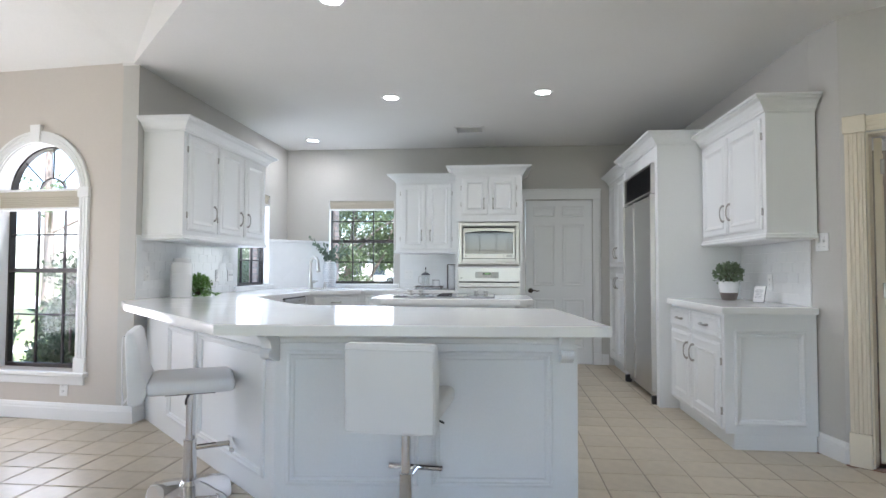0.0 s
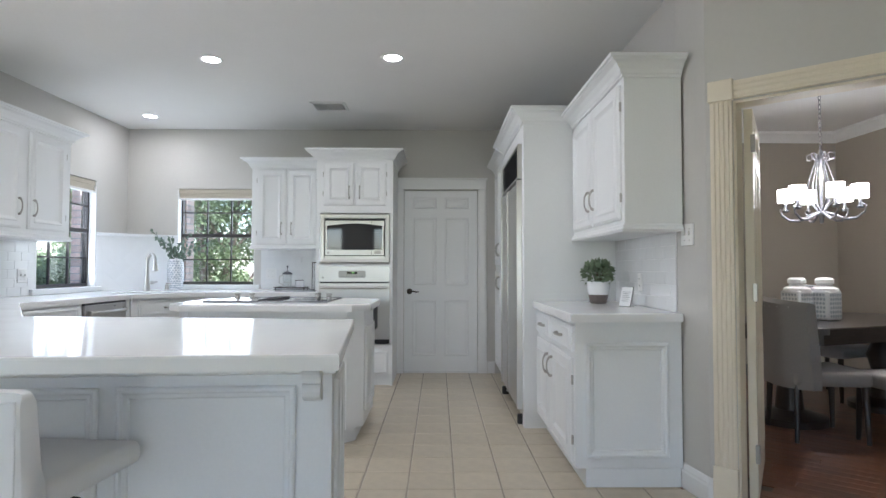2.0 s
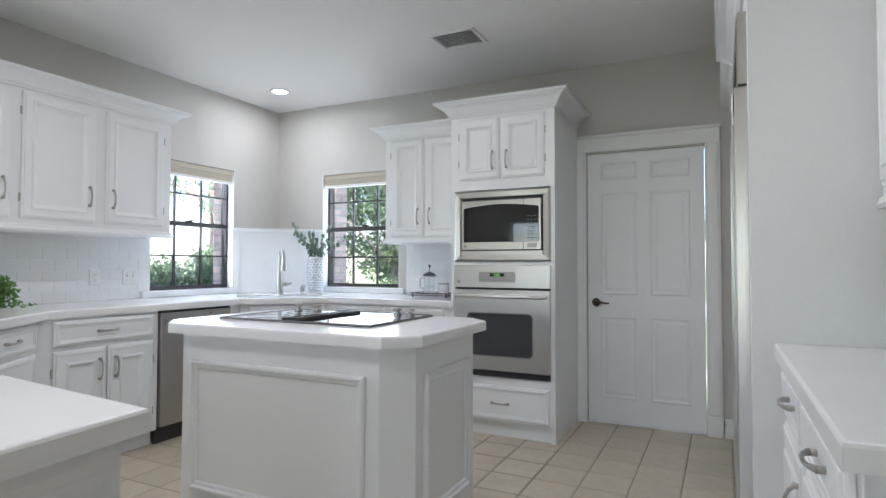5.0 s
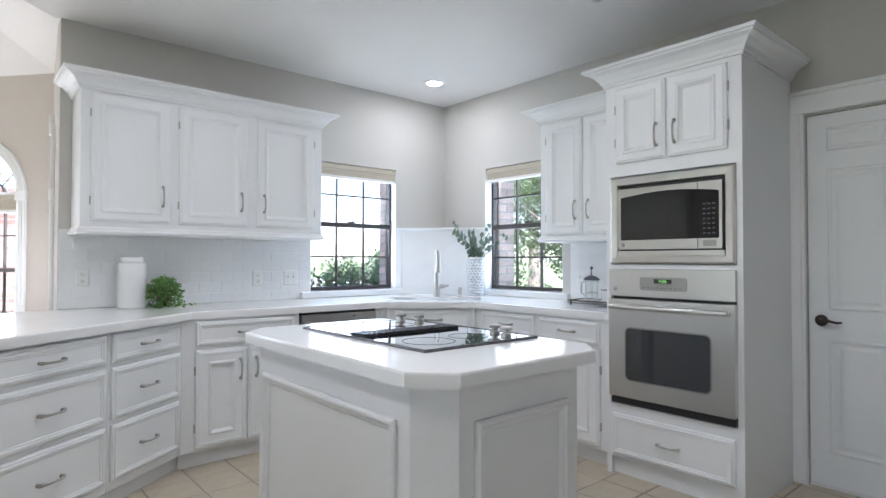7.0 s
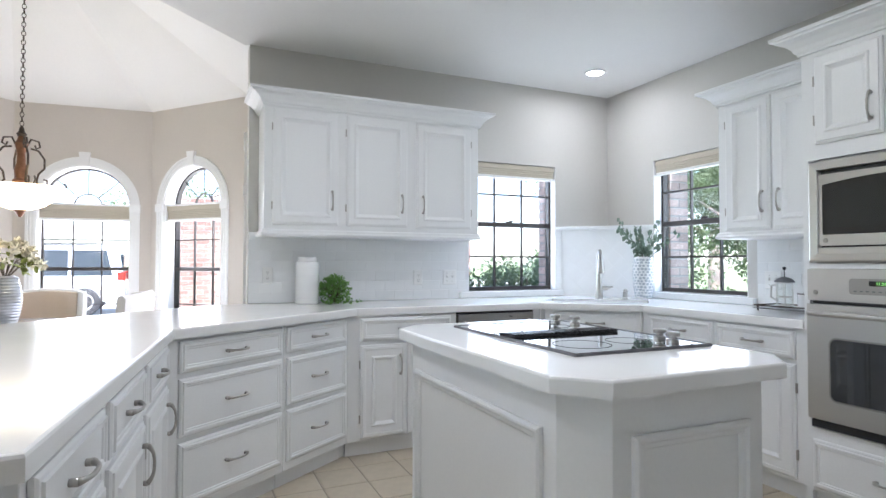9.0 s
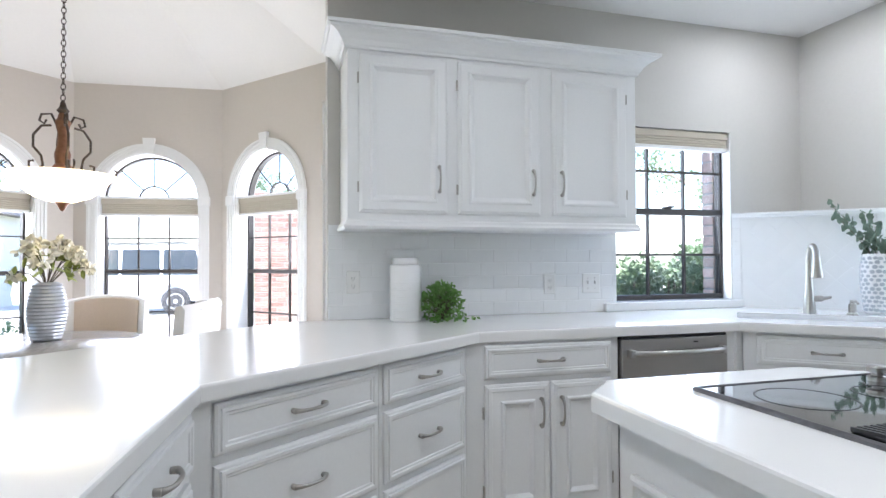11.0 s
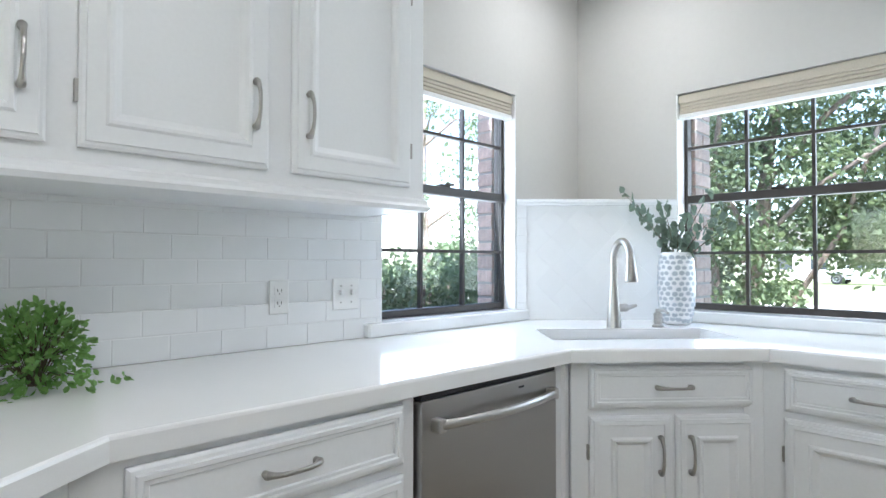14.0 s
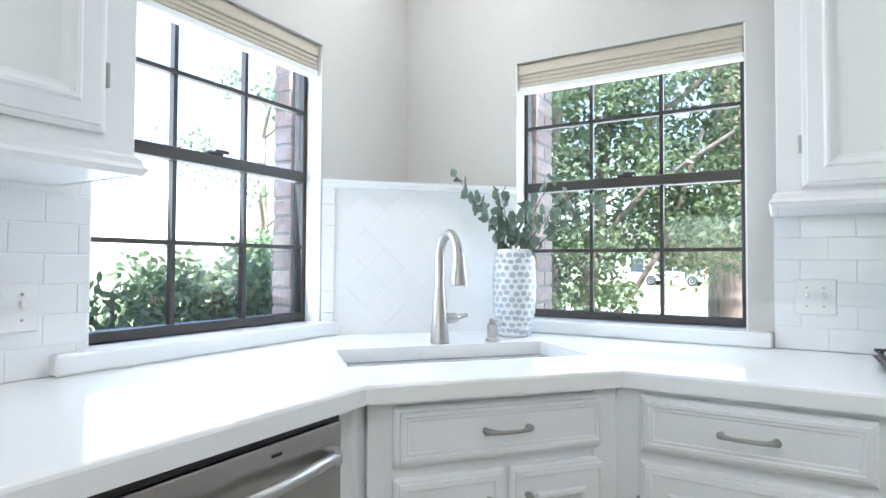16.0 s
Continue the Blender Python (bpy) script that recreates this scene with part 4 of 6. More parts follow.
rf = thing("refrigerator", on_wall((4.125, -1.0), (4.125, -2.2)), "built-in side-by-side stainless refrigerator with black grille", "refrigerator")
part("carcass", box(0.035, 1.105, 0.02, 0.63, 0.03, 2.12), BLACK, rf)
part("freezer_door", box(0.05, 0.46, -0.03, 0.018, 0.115, 1.83, 0.006), STEEL, rf)
part("fridge_door", box(0.485, 1.09, -0.03, 0.018, 0.115, 1.83, 0.006), STEEL, rf)
for x in (0.035, 0.468, 1.093):
    part("edge_trim", box(x, x + 0.014, -0.042, 0.018, 0.115, 1.84, 0.002), STEEL, rf)
part("grille_frame", frame_strip(0.036, 1.104, 1.85, 2.115, 0.02, [(0.0, -0.018), (0.0, 0.03), (0.014, 0.034), (0.018, 0.02)]), STEEL, rf)
for k in range(13):
    part("louvre", box(0.055, 1.085, -0.012, 0.012, -0.0015, 0.0015), BLACK, rf).matrix_local = pose(0, -0.018, 1.872 + 0.0182 * k, 40)
part("grille_back", box(0.05, 1.09, 0.0, 0.018, 1.85, 2.112), BLACK, rf)
part("kick_plate", box(0.045, 1.095, 0.01, 0.02, 0.045, 0.112), STEEL, rf)
for x in (0.06, 1.075):
    part("foot", box(x - 0.02, x + 0.02, -0.035, 0.03, 0.0, 0.075, 0.008), BLACK, rf)

ck = thing("cooktop", pose(2.295, -2.147, TOP), "black glass downdraft cooktop set in the island", "cooktop")
part("glass", slab([(-0.425, -0.28), (0.425, -0.28), (0.425, 0.28), (-0.425, 0.28)], 0.0005, 0.008, edge=0.003), BGLASS, ck)
part("steel_rim", frame_strip(-0.432, 0.432, -0.287, 0.287, 0.02, [(0.0, 0.0), (0.0, 0.007), (0.004, 0.0105), (0.007, 0.0105), (0.009, 0.007)]), PEWTER, ck).matrix_local = pose(0, 0, 0, -90) @ Matrix.Scale(-1, 4, (0, 1, 0)) @ Matrix.Scale(-1, 4, (0, 1, 0))
part("vent_base", box(-0.06, 0.04, -0.27, 0.22, 0.0085, 0.013, 0.002), BLACK, ck)
for k in range(32):
    part("vent_bar", box(-0.057, 0.037, -0.004, 0.003, 0.0, 0.007), BLACK, ck).matrix_local = pose(0, -0.258 + 0.0151 * k, 0.0128, 0, 0, 14)
for x, y in ((-0.36, 0.2), (-0.26, 0.235), (0.26, 0.22), (0.35, 0.19)):
    part("knob", lathe([(0.022, 0.0), (0.022, 0.010), (0.012, 0.013), (0.012, 0.02), (0.024, 0.023), (0.024, 0.033), (0.02, 0.036), (0.0, 0.036)], 20, at=(x, y, 0.008)), NICKEL, ck, smooth=True)
BURN = material("burner_ring", (0.05, 0.05, 0.055), 0.25)
for x, y, r in ((-0.27, -0.13, 0.10), (-0.25, 0.10, 0.08), (0.26, -0.13, 0.10), (0.25, 0.08, 0.08)):
    part("burner_ring", lathe([(r, 0.0), (r, 0.0006), (r - 0.004, 0.0006), (r - 0.004, 0.0)], 40, at=(x, y, 0.0081)), BURN, ck)

# doors -----------------------------------------------------------------------
def casing_leg(parent, x0, x1, z0, z1, mat):
    bm = bmesh.new()
    w = x1 - x0
    box(x0, x1, -0.018, -0.001, z0, z1, 0.002, bm)
    for k in range(4):
        a = x0 + w * (0.10 + 0.21 * k)
        box(a, a + w * 0.13, -0.024, -0.017, z0, z1, 0.003, bm)
    part("casing", bm, mat, parent, "fluted casing")


d1 = thing("door_1", on_wall((0, 0), (4.81, 0), -0.095), "closed white six-panel interior door with dark lever", "door", kind="structure")
leaf = part("leaf", box(3.204, 4.026, 0.012, 0.05, 0.012, 2.046, 0.002), WHITE, d1)
PANEL = [(0.0, 0.0005), (0.004, 0.0005), (0.014, -0.0075), (0.03, -0.0075), (0.05, 0.0)]
for x in (3.30, 3.66):
    for z, h in ((0.19, 0.62), (0.97, 0.77), (1.84, 0.13)):
        p = part("door_panel", frame_strip(x, x + 0.27, z, z + h, 0.03, [(0.0, 0.001), (0.006, 0.007), (0.014, 0.007), (0.022, 0.0015), (0.034, 0.001), (0.05, 0.005), (0.056, 0.005)]), WHITE, d1)
        p.location = (0, 0.012, 0)
for x0, x1 in ((3.10, 3.197), (4.033, 4.13)):
    bm = box(x0, x1, -0.02, -0.001, 0.0, 2.06, 0.003)
    box(x0 + 0.015, x1 - 0.015, -0.026, -0.019, 0.15, 2.06, 0.003, bm)
    box(x0 - 0.004, x1 + 0.004, -0.028, -0.001, 0.0, 0.14, 0.003, bm)
    part("casing", bm, TRIM, d1)
bm = box(3.10, 4.13, -0.022, -0.001, 2.06, 2.165, 0.003)
box(3.09, 4.14, -0.032, -0.001, 2.165, 2.19, 0.004, bm)
part("head_casing", bm, TRIM, d1)
# white strip painted in place of the daylight showing under the leaf
part("sweep", box(3.205, 4.025, 0.006, 0.014, 0.001, 0.016), CERAMIC, d1, "white strip standing for daylight under the door")
hd = part("lever", lathe([(0.032, 0.0), (0.03, 0.008), (0.012, 0.012), (0.011, 0.045), (0.0, 0.045)], 20), IRON, d1, "dark bronze lever handle")
hd.matrix_local = pose(3.265, 0.011, 0.91, 90)
part("lever_arm", tube([(3.265, -0.028, 0.91), (3.31, -0.034, 0.912), (3.345, -0.03, 0.904), (3.37, -0.03, 0.908)], [0.009, 0.008, 0.007, 0.005], 8), IRON, d1)

d2 = thing("door_2", on_wall(OPEN0, OPEN1), "cream fluted casing of the opening to the dining room", "door casing", kind="structure")
casing_leg(d2, 0.025, 0.128, 0.2, 2.0, CREAM)
casing_leg(d2, 1.752, 1.855, 0.2, 2.0, CREAM)
for x in (0.02, 1.747):
    part("plinth", box(x, x + 0.113, -0.03, -0.001, 0.0, 0.2, 0.003), CREAM, d2)
    part("corner_block", box(x - 0.002, x + 0.115, -0.032, -0.001, 2.0, 2.105, 0.004), CREAM, d2)
bm = box(0.135, 1.745, -0.018, -0.001, 2.005, 2.095, 0.002)
for k in range(3):
    box(0.135, 1.745, -0.024, -0.017, 2.016 + 0.026 * k, 2.033 + 0.026 * k, 0.003, bm)
part("head_casing", bm, CREAM, d2)
bm = box(0.129, 0.142, 0.0, 0.122, 0.0, 1.998)
box(1.738, 1.751, 0.0, 0.122, 0.0, 1.998, bm=bm)
box(0.142, 1.738, 0.0, 0.122, 1.986, 1.998, bm=bm)
part("jamb", bm, CREAM, d2)
lf = thing("dining_door", on_wall(OPEN0, OPEN1) @ pose(0.15, 0.125, 0, 0, 0, 98), "open cream panelled door leaf folded against the jamb", "door")
part("leaf", box(0, 0.74, -0.04, 0, 0.01, 1.98, 0.002), CREAM, lf)
for x in (0.10, 0.42):
    for z, h in ((0.16, 0.62), (0.95, 0.75), (1.78, 0.12)):
        part("door_panel", frame_strip(x, x + 0.22, z, z + h, 0.03, [(0.0, 0.041), (0.006, 0.046), (0.014, 0.046), (0.022, 0.041)]), CREAM, lf)
for z in (0.25, 1.05, 1.8):
    part("hinge", box(-0.012, 0.004, -0.05, -0.03, z - 0.045, z + 0.045, 0.002), NICKEL, lf)

# backsplash --------------------------------------------------------------------
TW3, TH3, TG = 0.152, 0.0735, 0.0025
_tile_mesh = {}


def tile_mesh(w, h, t=0.008):
    key = (round(w, 4), round(h, 4), t)
    if key not in _tile_mesh:
        bm = bmesh.new()
        e = min(0.0014, w / 4)
        rings = [[bm.verts.new((a, -y, b)) for a, b in ((i, i), (w - i, i), (w - i, h - i), (i, h - i))] for i, y in ((0, 0), (0, t - 0.0008), (e, t))]
        for p, q in zip(rings, rings[1:]):
            for i in range(4):
                bm.faces.new((p[i], p[(i + 1) % 4], q[(i + 1) % 4], q[i]))
        bm.faces.new(rings[-1])
        bmesh.ops.recalc_face_normals(bm, faces=bm.faces)
        me = bpy.data.meshes.new("tile")
        bm.to_mesh(me)
        bm.free()
        me.materials.append(TILE)
        _tile_mesh[key] = me
    return _tile_mesh[key]


def tiled(name, m, length, z0, z1, skip=()):
    """Running-bond tiles on a bed of grout; skip holds (s0, s1, z0, z1) gaps."""
    bed = thing(name, m, "white glazed subway tile backsplash in running bond", "backsplash", kind="structure")
    part("grout_bed", box(0, length, -0.0075, -0.001, z0, z1), GROUT, bed)
    row, z = 0, z0 + 0.001
    while z < z1 - 0.01:
        h = min(TH3 - TG, z1 - z)
        s = -(TW3 / 2 if row % 2 else 0.0)
        while s < length - 0.005:
            a, b = max(s, 0.0), min(s + TW3 - TG, length)
            if b - a > 0.012 and not any(a < k[1] and b > k[0] and z < k[3] and z + h > k[2] for k in skip):
                t = new("tile", tile_mesh(b - a, h))
                t.parent = bed
                t.location = (a, -0.001 - random.random() * 0.0006, z)
                t.rotation_euler = (random.uniform(-0.004, 0.004), 0, random.uniform(-0.004, 0.004))
            s += TW3
        z += TH3
        row += 1
    return bed


# short angled panel across the corner behind the sink
setting("corner_panel", wall_mesh((0.0, -0.572), (0.56, 0.0), TOP, 1.515, 0.02), TILE, "white tiled angled panel behind the sink", "backsplash")
cl = math.hypot(0.56, 0.572)
cp = thing("corner_tiling", on_wall((0.0, -0.572), (0.56, 0.0)), "white diamond-laid tile panel with border and rail", "backsplash", kind="structure")
for s in (0.0, cl - 0.05):
    for k in range(7):
        t = new("tile", tile_mesh(0.048, 0.082))
        t.parent, t.location = cp, (s + 0.001, -0.001, TOP + 0.004 + 0.0838 * k)
q = 0.108
for i in range(-8, 9):
    for j in range(-8, 9):
        cx, cz = cl / 2 + (i - j) * q / math.sqrt(2), 1.19 + (i + j) * q / math.sqrt(2)
        hw = q / math.sqrt(2)
        if cx - hw > 0.045 and cx + hw < cl - 0.045 and cz - hw > TOP - 0.01 and cz + hw < 1.52:
            t = new("tile", tile_mesh(q - 0.0004, q - 0.0004, 0.0008))
            t.parent = cp
            t.matrix_local = pose(cx, -0.002, cz - hw, 0, -45, 0)
part("cap_rail", sweep([(0, 0), (cl, 0)], [(0.0, 1.5), (0.012, 1.502), (0.016, 1.512), (0.022, 1.517), (0.022, 1.528), (0.012, 1.533), (-0.02, 1.533)]), TILE, cp)
bm = bmesh.new()
vs = [bm.verts.new((*p, 1.517)) for p in ((0.001, -0.568), (0.556, -0.001), (0.001, -0.001))]
bm.faces.new(vs)
setting("corner_ledge", bm, TILE, "white ledge over the corner tile panel", "ledge")

# table-top things on the counters ---------------------------------------------
def plate(m, kind, label, wide=0.072):
    p = thing("outlet" if kind == "outlet" else "light_switch", m, label, "outlet" if kind == "outlet" else "light switch")
    part("cover_plate", box(-wide / 2, wide / 2, -0.007, 0, -0.058, 0.058, 0.003), OUTLET, p)
    if kind == "outlet":
        for z in (-0.021, 0.021):
            part("socket", rounded_plate(-0.018, 0.018, z - 0.016, z + 0.016, 0.006, -0.0095, -0.005), OUTLET, p)
            for x in (-0.007, 0.007):
                part("slot", box(x - 0.0012, x + 0.0012, -0.0099, -0.009, z - 0.004, z + 0.006), BLACK, p)
            part("ground_hole", box(-0.002, 0.002, -0.0099, -0.009, z - 0.012, z - 0.008), BLACK, p)
    else:
        n = 2 if wide > 0.1 else 1
        for k in range(n):
            x = (k - (n - 1) / 2) * 0.046
            part("toggle", box(x - 0.005, x + 0.005, -0.02, -0.006, -0.003, 0.016, 0.002), OUTLET, p)
            for z in (-0.03, 0.03):
                part("screw", box(x - 0.003, x + 0.003, -0.008, -0.0065, z - 0.003, z + 0.003), NICKEL, p)


WESTW, NORTHW, EASTW = ((0, -3.135), (0, 0)), ((0, 0), (4.81, 0)), ((4.81, 0), (4.81, -3.27))
plate(on_wall(*WESTW, 0.13) @ pose(0, -0.009, 1.125), "outlet", "ivory duplex outlet on the tiled wall")
plate(on_wall(*WESTW, 1.26) @ pose(0, -0.009, 1.10), "outlet", "ivory duplex outlet on the tiled wall")
plate(on_wall(*WESTW, 1.53) @ pose(0, -0.009, 1.10), "switch", "white double toggle switch plate on the tiled wall", 0.115)
plate(on_wall(*NORTHW, 1.62) @ pose(0, -0.009, 1.105), "switch", "white double toggle switch plate on the tiled wall", 0.115)
plate(on_wall(*EASTW, 2.72) @ pose(0, -0.009, 1.08), "outlet", "ivory duplex outlet on the tiled wall")
plate(on_wall((4.81, -3.272), OPEN0, 0.10) @ pose(0, -0.001, 1.35), "switch", "white double toggle switch plate by the opening", 0.115)
plate(on_wall(*ARCHES[3][:2], ARCHES[3][2] + 0.30) @ pose(0, -0.001, 0.24), "outlet", "white outlet low on the nook wall")

fa = thing("faucet", pose(0.496, -0.511, TOP, 0, 0, 55), "brushed nickel pull-down gooseneck kitchen faucet", "faucet")
part("base", lathe([(0.032, 0.0), (0.032, 0.008), (0.029, 0.05), (0.024, 0.11), (0.0165, 0.21)], 20), NICKEL, fa, smooth=True)
pts = [(0, 0, 0.19), (0, 0, 0.30)] + [(0, -0.075 + 0.075 * math.cos(math.pi * k / 12), 0.30 + 0.078 * math.sin(math.pi * k / 12)) for k in range(1, 12)] + [(0, -0.15, 0.295)]
part("spout", tube(pts, 0.0165, 16), NICKEL, fa, smooth=True)
part("spray_head", tube([(0, -0.15, 0.30), (0, -0.152, 0.27), (0, -0.156, 0.215), (0, -0.157, 0.205)], [0.0195, 0.021, 0.028, 0.026], 18), NICKEL, fa, smooth=True)
part("lever", tube([(0.01, -0.004, 0.085), (0.058, -0.004, 0.087), (0.068, -0.004, 0.088), (0.105, -0.004, 0.096)], [0.018, 0.018, 0.011, 0.007], 12), NICKEL, fa, smooth=True)
sd = thing("soap_dispenser", pose(0.63, -0.365, TOP, 0, 0, 60) @ Matrix.Scale(1.35, 4), "brushed nickel soap dispenser on the counter", "soap dispenser")
part("body", lathe([(0.02, 0.0), (0.02, 0.006), (0.014, 0.012), (0.014, 0.045), (0.008, 0.048), (0.008, 0.06), (0.0, 0.06)], 16), NICKEL, sd, smooth=True)
part("nozzle", tube([(0, 0, 0.055), (0, -0.035, 0.058), (0, -0.05, 0.05)], 0.005, 8), NICKEL, sd)

# the dimpled vase with eucalyptus
EUCA = material("eucalyptus_leaf", (0.14, 0.195, 0.15), 0.6, leafy=0.2, grain=0.2, grain_scale=30, stain=0.2, stain_scale=8)
STEM = material("brown_stem", (0.09, 0.07, 0.04), 0.7, grain=0.2)
GREEN = material("plant_green", (0.16, 0.31, 0.085), 0.5, leafy=0.35, grain=0.25, grain_scale=40, stain=0.25, stain_scale=12)
GREEN2 = material("plant_green_grey", (0.17, 0.225, 0.135), 0.55, grain=0.25, grain_scale=40, stain=0.25, stain_scale=12)
# grey painted as the shade inside hollows of white ceramic
HOLESHADE = material("hollow_shade_grey", (0.40, 0.44, 0.47), 0.5)


def leaf(bm, p, d, up, w, l, fold=0.15):
    """One leaf: a six-sided blade from p along d."""
    d = d.normalized()
    s = d.cross(up)
    s = s.normalized() if s.length > 1e-4 else d.orthogonal().normalized()
    n = s.cross(d)
    pts = [p, p + d * l * 0.3 + s * w * 0.42, p + d * l * 0.7 + s * w * 0.4, p + d * l, p + d * l * 0.7 - s * w * 0.4, p + d * l * 0.3 - s * w * 0.42]
    v = [bm.verts.new(q - n * (fold * w if i in (0, 3) else 0.0)) for i, q in enumerate(pts)]
    bm.faces.new((v[0], v[1], v[2], v[3]))
    bm.faces.new((v[0], v[3], v[4], v[5]))


def rnd_dir(rng, up=0.0):
    v = Vector((rng.gauss(0, 1), rng.gauss(0, 1), rng.gauss(0, 1) + up))
    return v.normalized()


va = thing("vase", pose(0.635, -0.18, TOP) @ Matrix.Scale(1.24, 4), "white dimpled ceramic vase on the counter", "vase")
PROF = [(0.0, 0.004), (0.045, 0.002), (0.052, 0.008), (0.064, 0.08), (0.068, 0.15), (0.066, 0.21), (0.058, 0.265), (0.055, 0.27), (0.052, 0.265), (0.06, 0.2), (0.058, 0.1), (0.04, 0.02), (0.0, 0.02)]
part("body", lathe(PROF, 36), CERAMIC, va, smooth=True)
rng = random.Random(3)
bm = bmesh.new()
rims = bmesh.new()
for row in range(13):
    z = 0.02 + row * 0.0192
    for k in range(17):
        a = 2 * math.pi * (k + 0.5 * (row % 2) + rng.uniform(-0.15, 0.15)) / 17
        zz = z + rng.uniform(-0.003, 0.003)
        r = np.interp(zz, [0.008, 0.08, 0.15, 0.21, 0.265], [0.052, 0.064, 0.068, 0.066, 0.058]) + 0.0006
        rad = rng.uniform(0.0085, 0.0112)
        c = Vector((r * math.cos(a), r * math.sin(a), zz))
        t = Vector((-math.sin(a), math.cos(a), 0))
        n = Vector((math.cos(a), math.sin(a), 0))
        asp = rng.uniform(0.7, 0.92)
        vs = [bm.verts.new(c + t * rad * math.cos(q) + Vector((0, 0, rad * asp * math.sin(q)))) for q in (2 * math.pi * i / 8 for i in range(8))]
        bm.faces.new(vs)
# flat discs on the surface; the shade of each dimple is their colour
tagged(part("pierced_pattern", bm, HOLESHADE, va, "flat grey discs painted as shade in the vase hollows"), kind="stuff")
eu = thing("eucalyptus_branches", pose(0.635, -0.18, TOP + 0.26) @ Matrix.Diagonal((0.95, 0.95, 1.3, 1)), "grey-green eucalyptus branches standing in the vase", "foliage")
bm = bmesh.new()
stems = bmesh.new()
for dx, dy, h in ((-0.20, -0.03, 0.30), (-0.13, -0.08, 0.24), (-0.05, 0.0, 0.25), (0.12, 0.0, 0.27), (0.19, -0.05, 0.22), (0.26, 0.02, 0.20), (0.05, -0.08, 0.19), (-0.08, 0.06, 0.2)):
    pts = [Vector((dx * 1.25 * u ** 1.5, dy * 1.3 * u ** 1.5, h * u - 0.02)) for u in (k / 9 for k in range(10))]
    tube(pts, [0.0028 - 0.0002 * k for k in range(10)], 5, stems)
    for k in range(3, 10):
        for s in range(3):
            d = rnd_dir(rng, 0.3)
            leaf(bm, pts[k] + d * 0.006, d, rnd_dir(rng), rng.uniform(0.034, 0.05), rng.uniform(0.03, 0.042))
part("stems", stems, STEM, eu)
tagged(part("leaves", bm, EUCA, eu, "round grey-green leaves"), kind="stuff")

ca = thing("canister", pose(0.155, -2.755, TOP) @ Matrix.Diagonal((1.12, 1.12, 0.97, 1)), "white ribbed ceramic canister with lid", "canister")
prof = [(0.0, 0.001), (0.068, 0.0)]
for k in range(22):
    z = 0.006 + k * 0.009
    prof += [(0.0715, z), (0.0732, z + 0.002), (0.0732, z + 0.006), (0.0715, z + 0.0085)]
prof += [(0.072, 0.21), (0.072, 0.285), (0.066, 0.295), (0.0, 0.295)]
part("body", lathe(prof, 40), CERAMIC, ca, smooth=True)
part("lid", lathe([(0.056, 0.296), (0.059, 0.30), (0.059, 0.326), (0.055, 0.332), (0.0, 0.332)], 36), CERAMIC, ca, smooth=True)


def bushy(name, m, label, category, w, h, n, mat, size, trail=()):
    t = thing(name, m, label, category)
    bm, st = bmesh.new(), bmesh.new()
    for k in range(n):
        d = rnd_dir(rng, 0.5)
        r = rng.random() ** 0.4
        p = Vector((d.x * w * r, d.y * w * r, max(0.012, h * 0.42 + d.z * h * 0.55 * r)))
        leaf(bm, p, (d + rnd_dir(rng) * 0.8), rnd_dir(rng), rng.uniform(0.6, 1.1) * size, rng.uniform(0.8, 1.4) * size)
        if k % 8 == 0:
            tube([Vector((p.x * 0.1, p.y * 0.1, 0.01)), p * 0.6 + Vector((0, 0, 0.02)), p], 0.0012, 4, st)
    for q in trail:
        for k in range(26):
            u = k / 25
            p = Vector((q[0] * u, q[1] * u, max(0.008, q[2] * (1 - u) + 0.01)))
            leaf(bm, p + rnd_dir(rng) * 0.012, rnd_dir(rng, 0.3), rnd_dir(rng), size * 0.8, size)
    part("stems", st, STEM, t)
    tagged(part("leaves", bm, mat, t), kind="stuff")
    return t


bushy("trailing_plant", pose(0.20, -2.575, TOP), "small bright green leafy plant lying on the counter", "plant", 0.108, 0.20, 900, GREEN, 0.018, ((0.12, 0.17, 0.04), (0.14, 0.10, 0.03), (0.10, -0.05, 0.05)))
pot = thing("plant_pot", pose(4.60, -2.46, TOP), "white glazed plant pot with dark base", "plant pot")
part("pot", lathe([(0.05, 0.04), (0.068, 0.06), (0.078, 0.11), (0.079, 0.15), (0.073, 0.15), (0.07, 0.11), (0.0, 0.10)], 32), CERAMIC, pot, smooth=True)
part("dark_base", lathe([(0.0, 0.0), (0.048, 0.0), (0.056, 0.006), (0.0685, 0.0595), (0.05, 0.0595)], 32), material("taupe_glaze", (0.16, 0.13, 0.115), 0.4, grain=0.1), pot, "taupe lower band", smooth=True)
bushy("potted_plant", pose(4.60, -2.46, TOP + 0.13), "bushy grey-green plant growing in the pot", "plant", 0.105, 0.17, 560, GREEN2, 0.026)
cd = thing("card_stand", pose(4.66, -2.83, TOP, 0, 0, -62) @ Matrix.Scale(0.9, 4), "small white printed card leaning in a stand", "card")
part("card", box(-0.05, 0.05, -0.003, 0.0, 0.0, 0.135), CERAMIC, cd).matrix_local = pose(0, 0, 0.004, -14)
part("bezel", box(-0.0515, 0.0515, -0.002, 0.004, -0.0015, 0.1365), BLACK, cd, "dark bezel").matrix_local = pose(0, 0, 0.004, -14)
part("easel", box(-0.03, 0.03, 0.0, 0.07, 0.0, 0.006, 0.002), CERAMIC, cd)
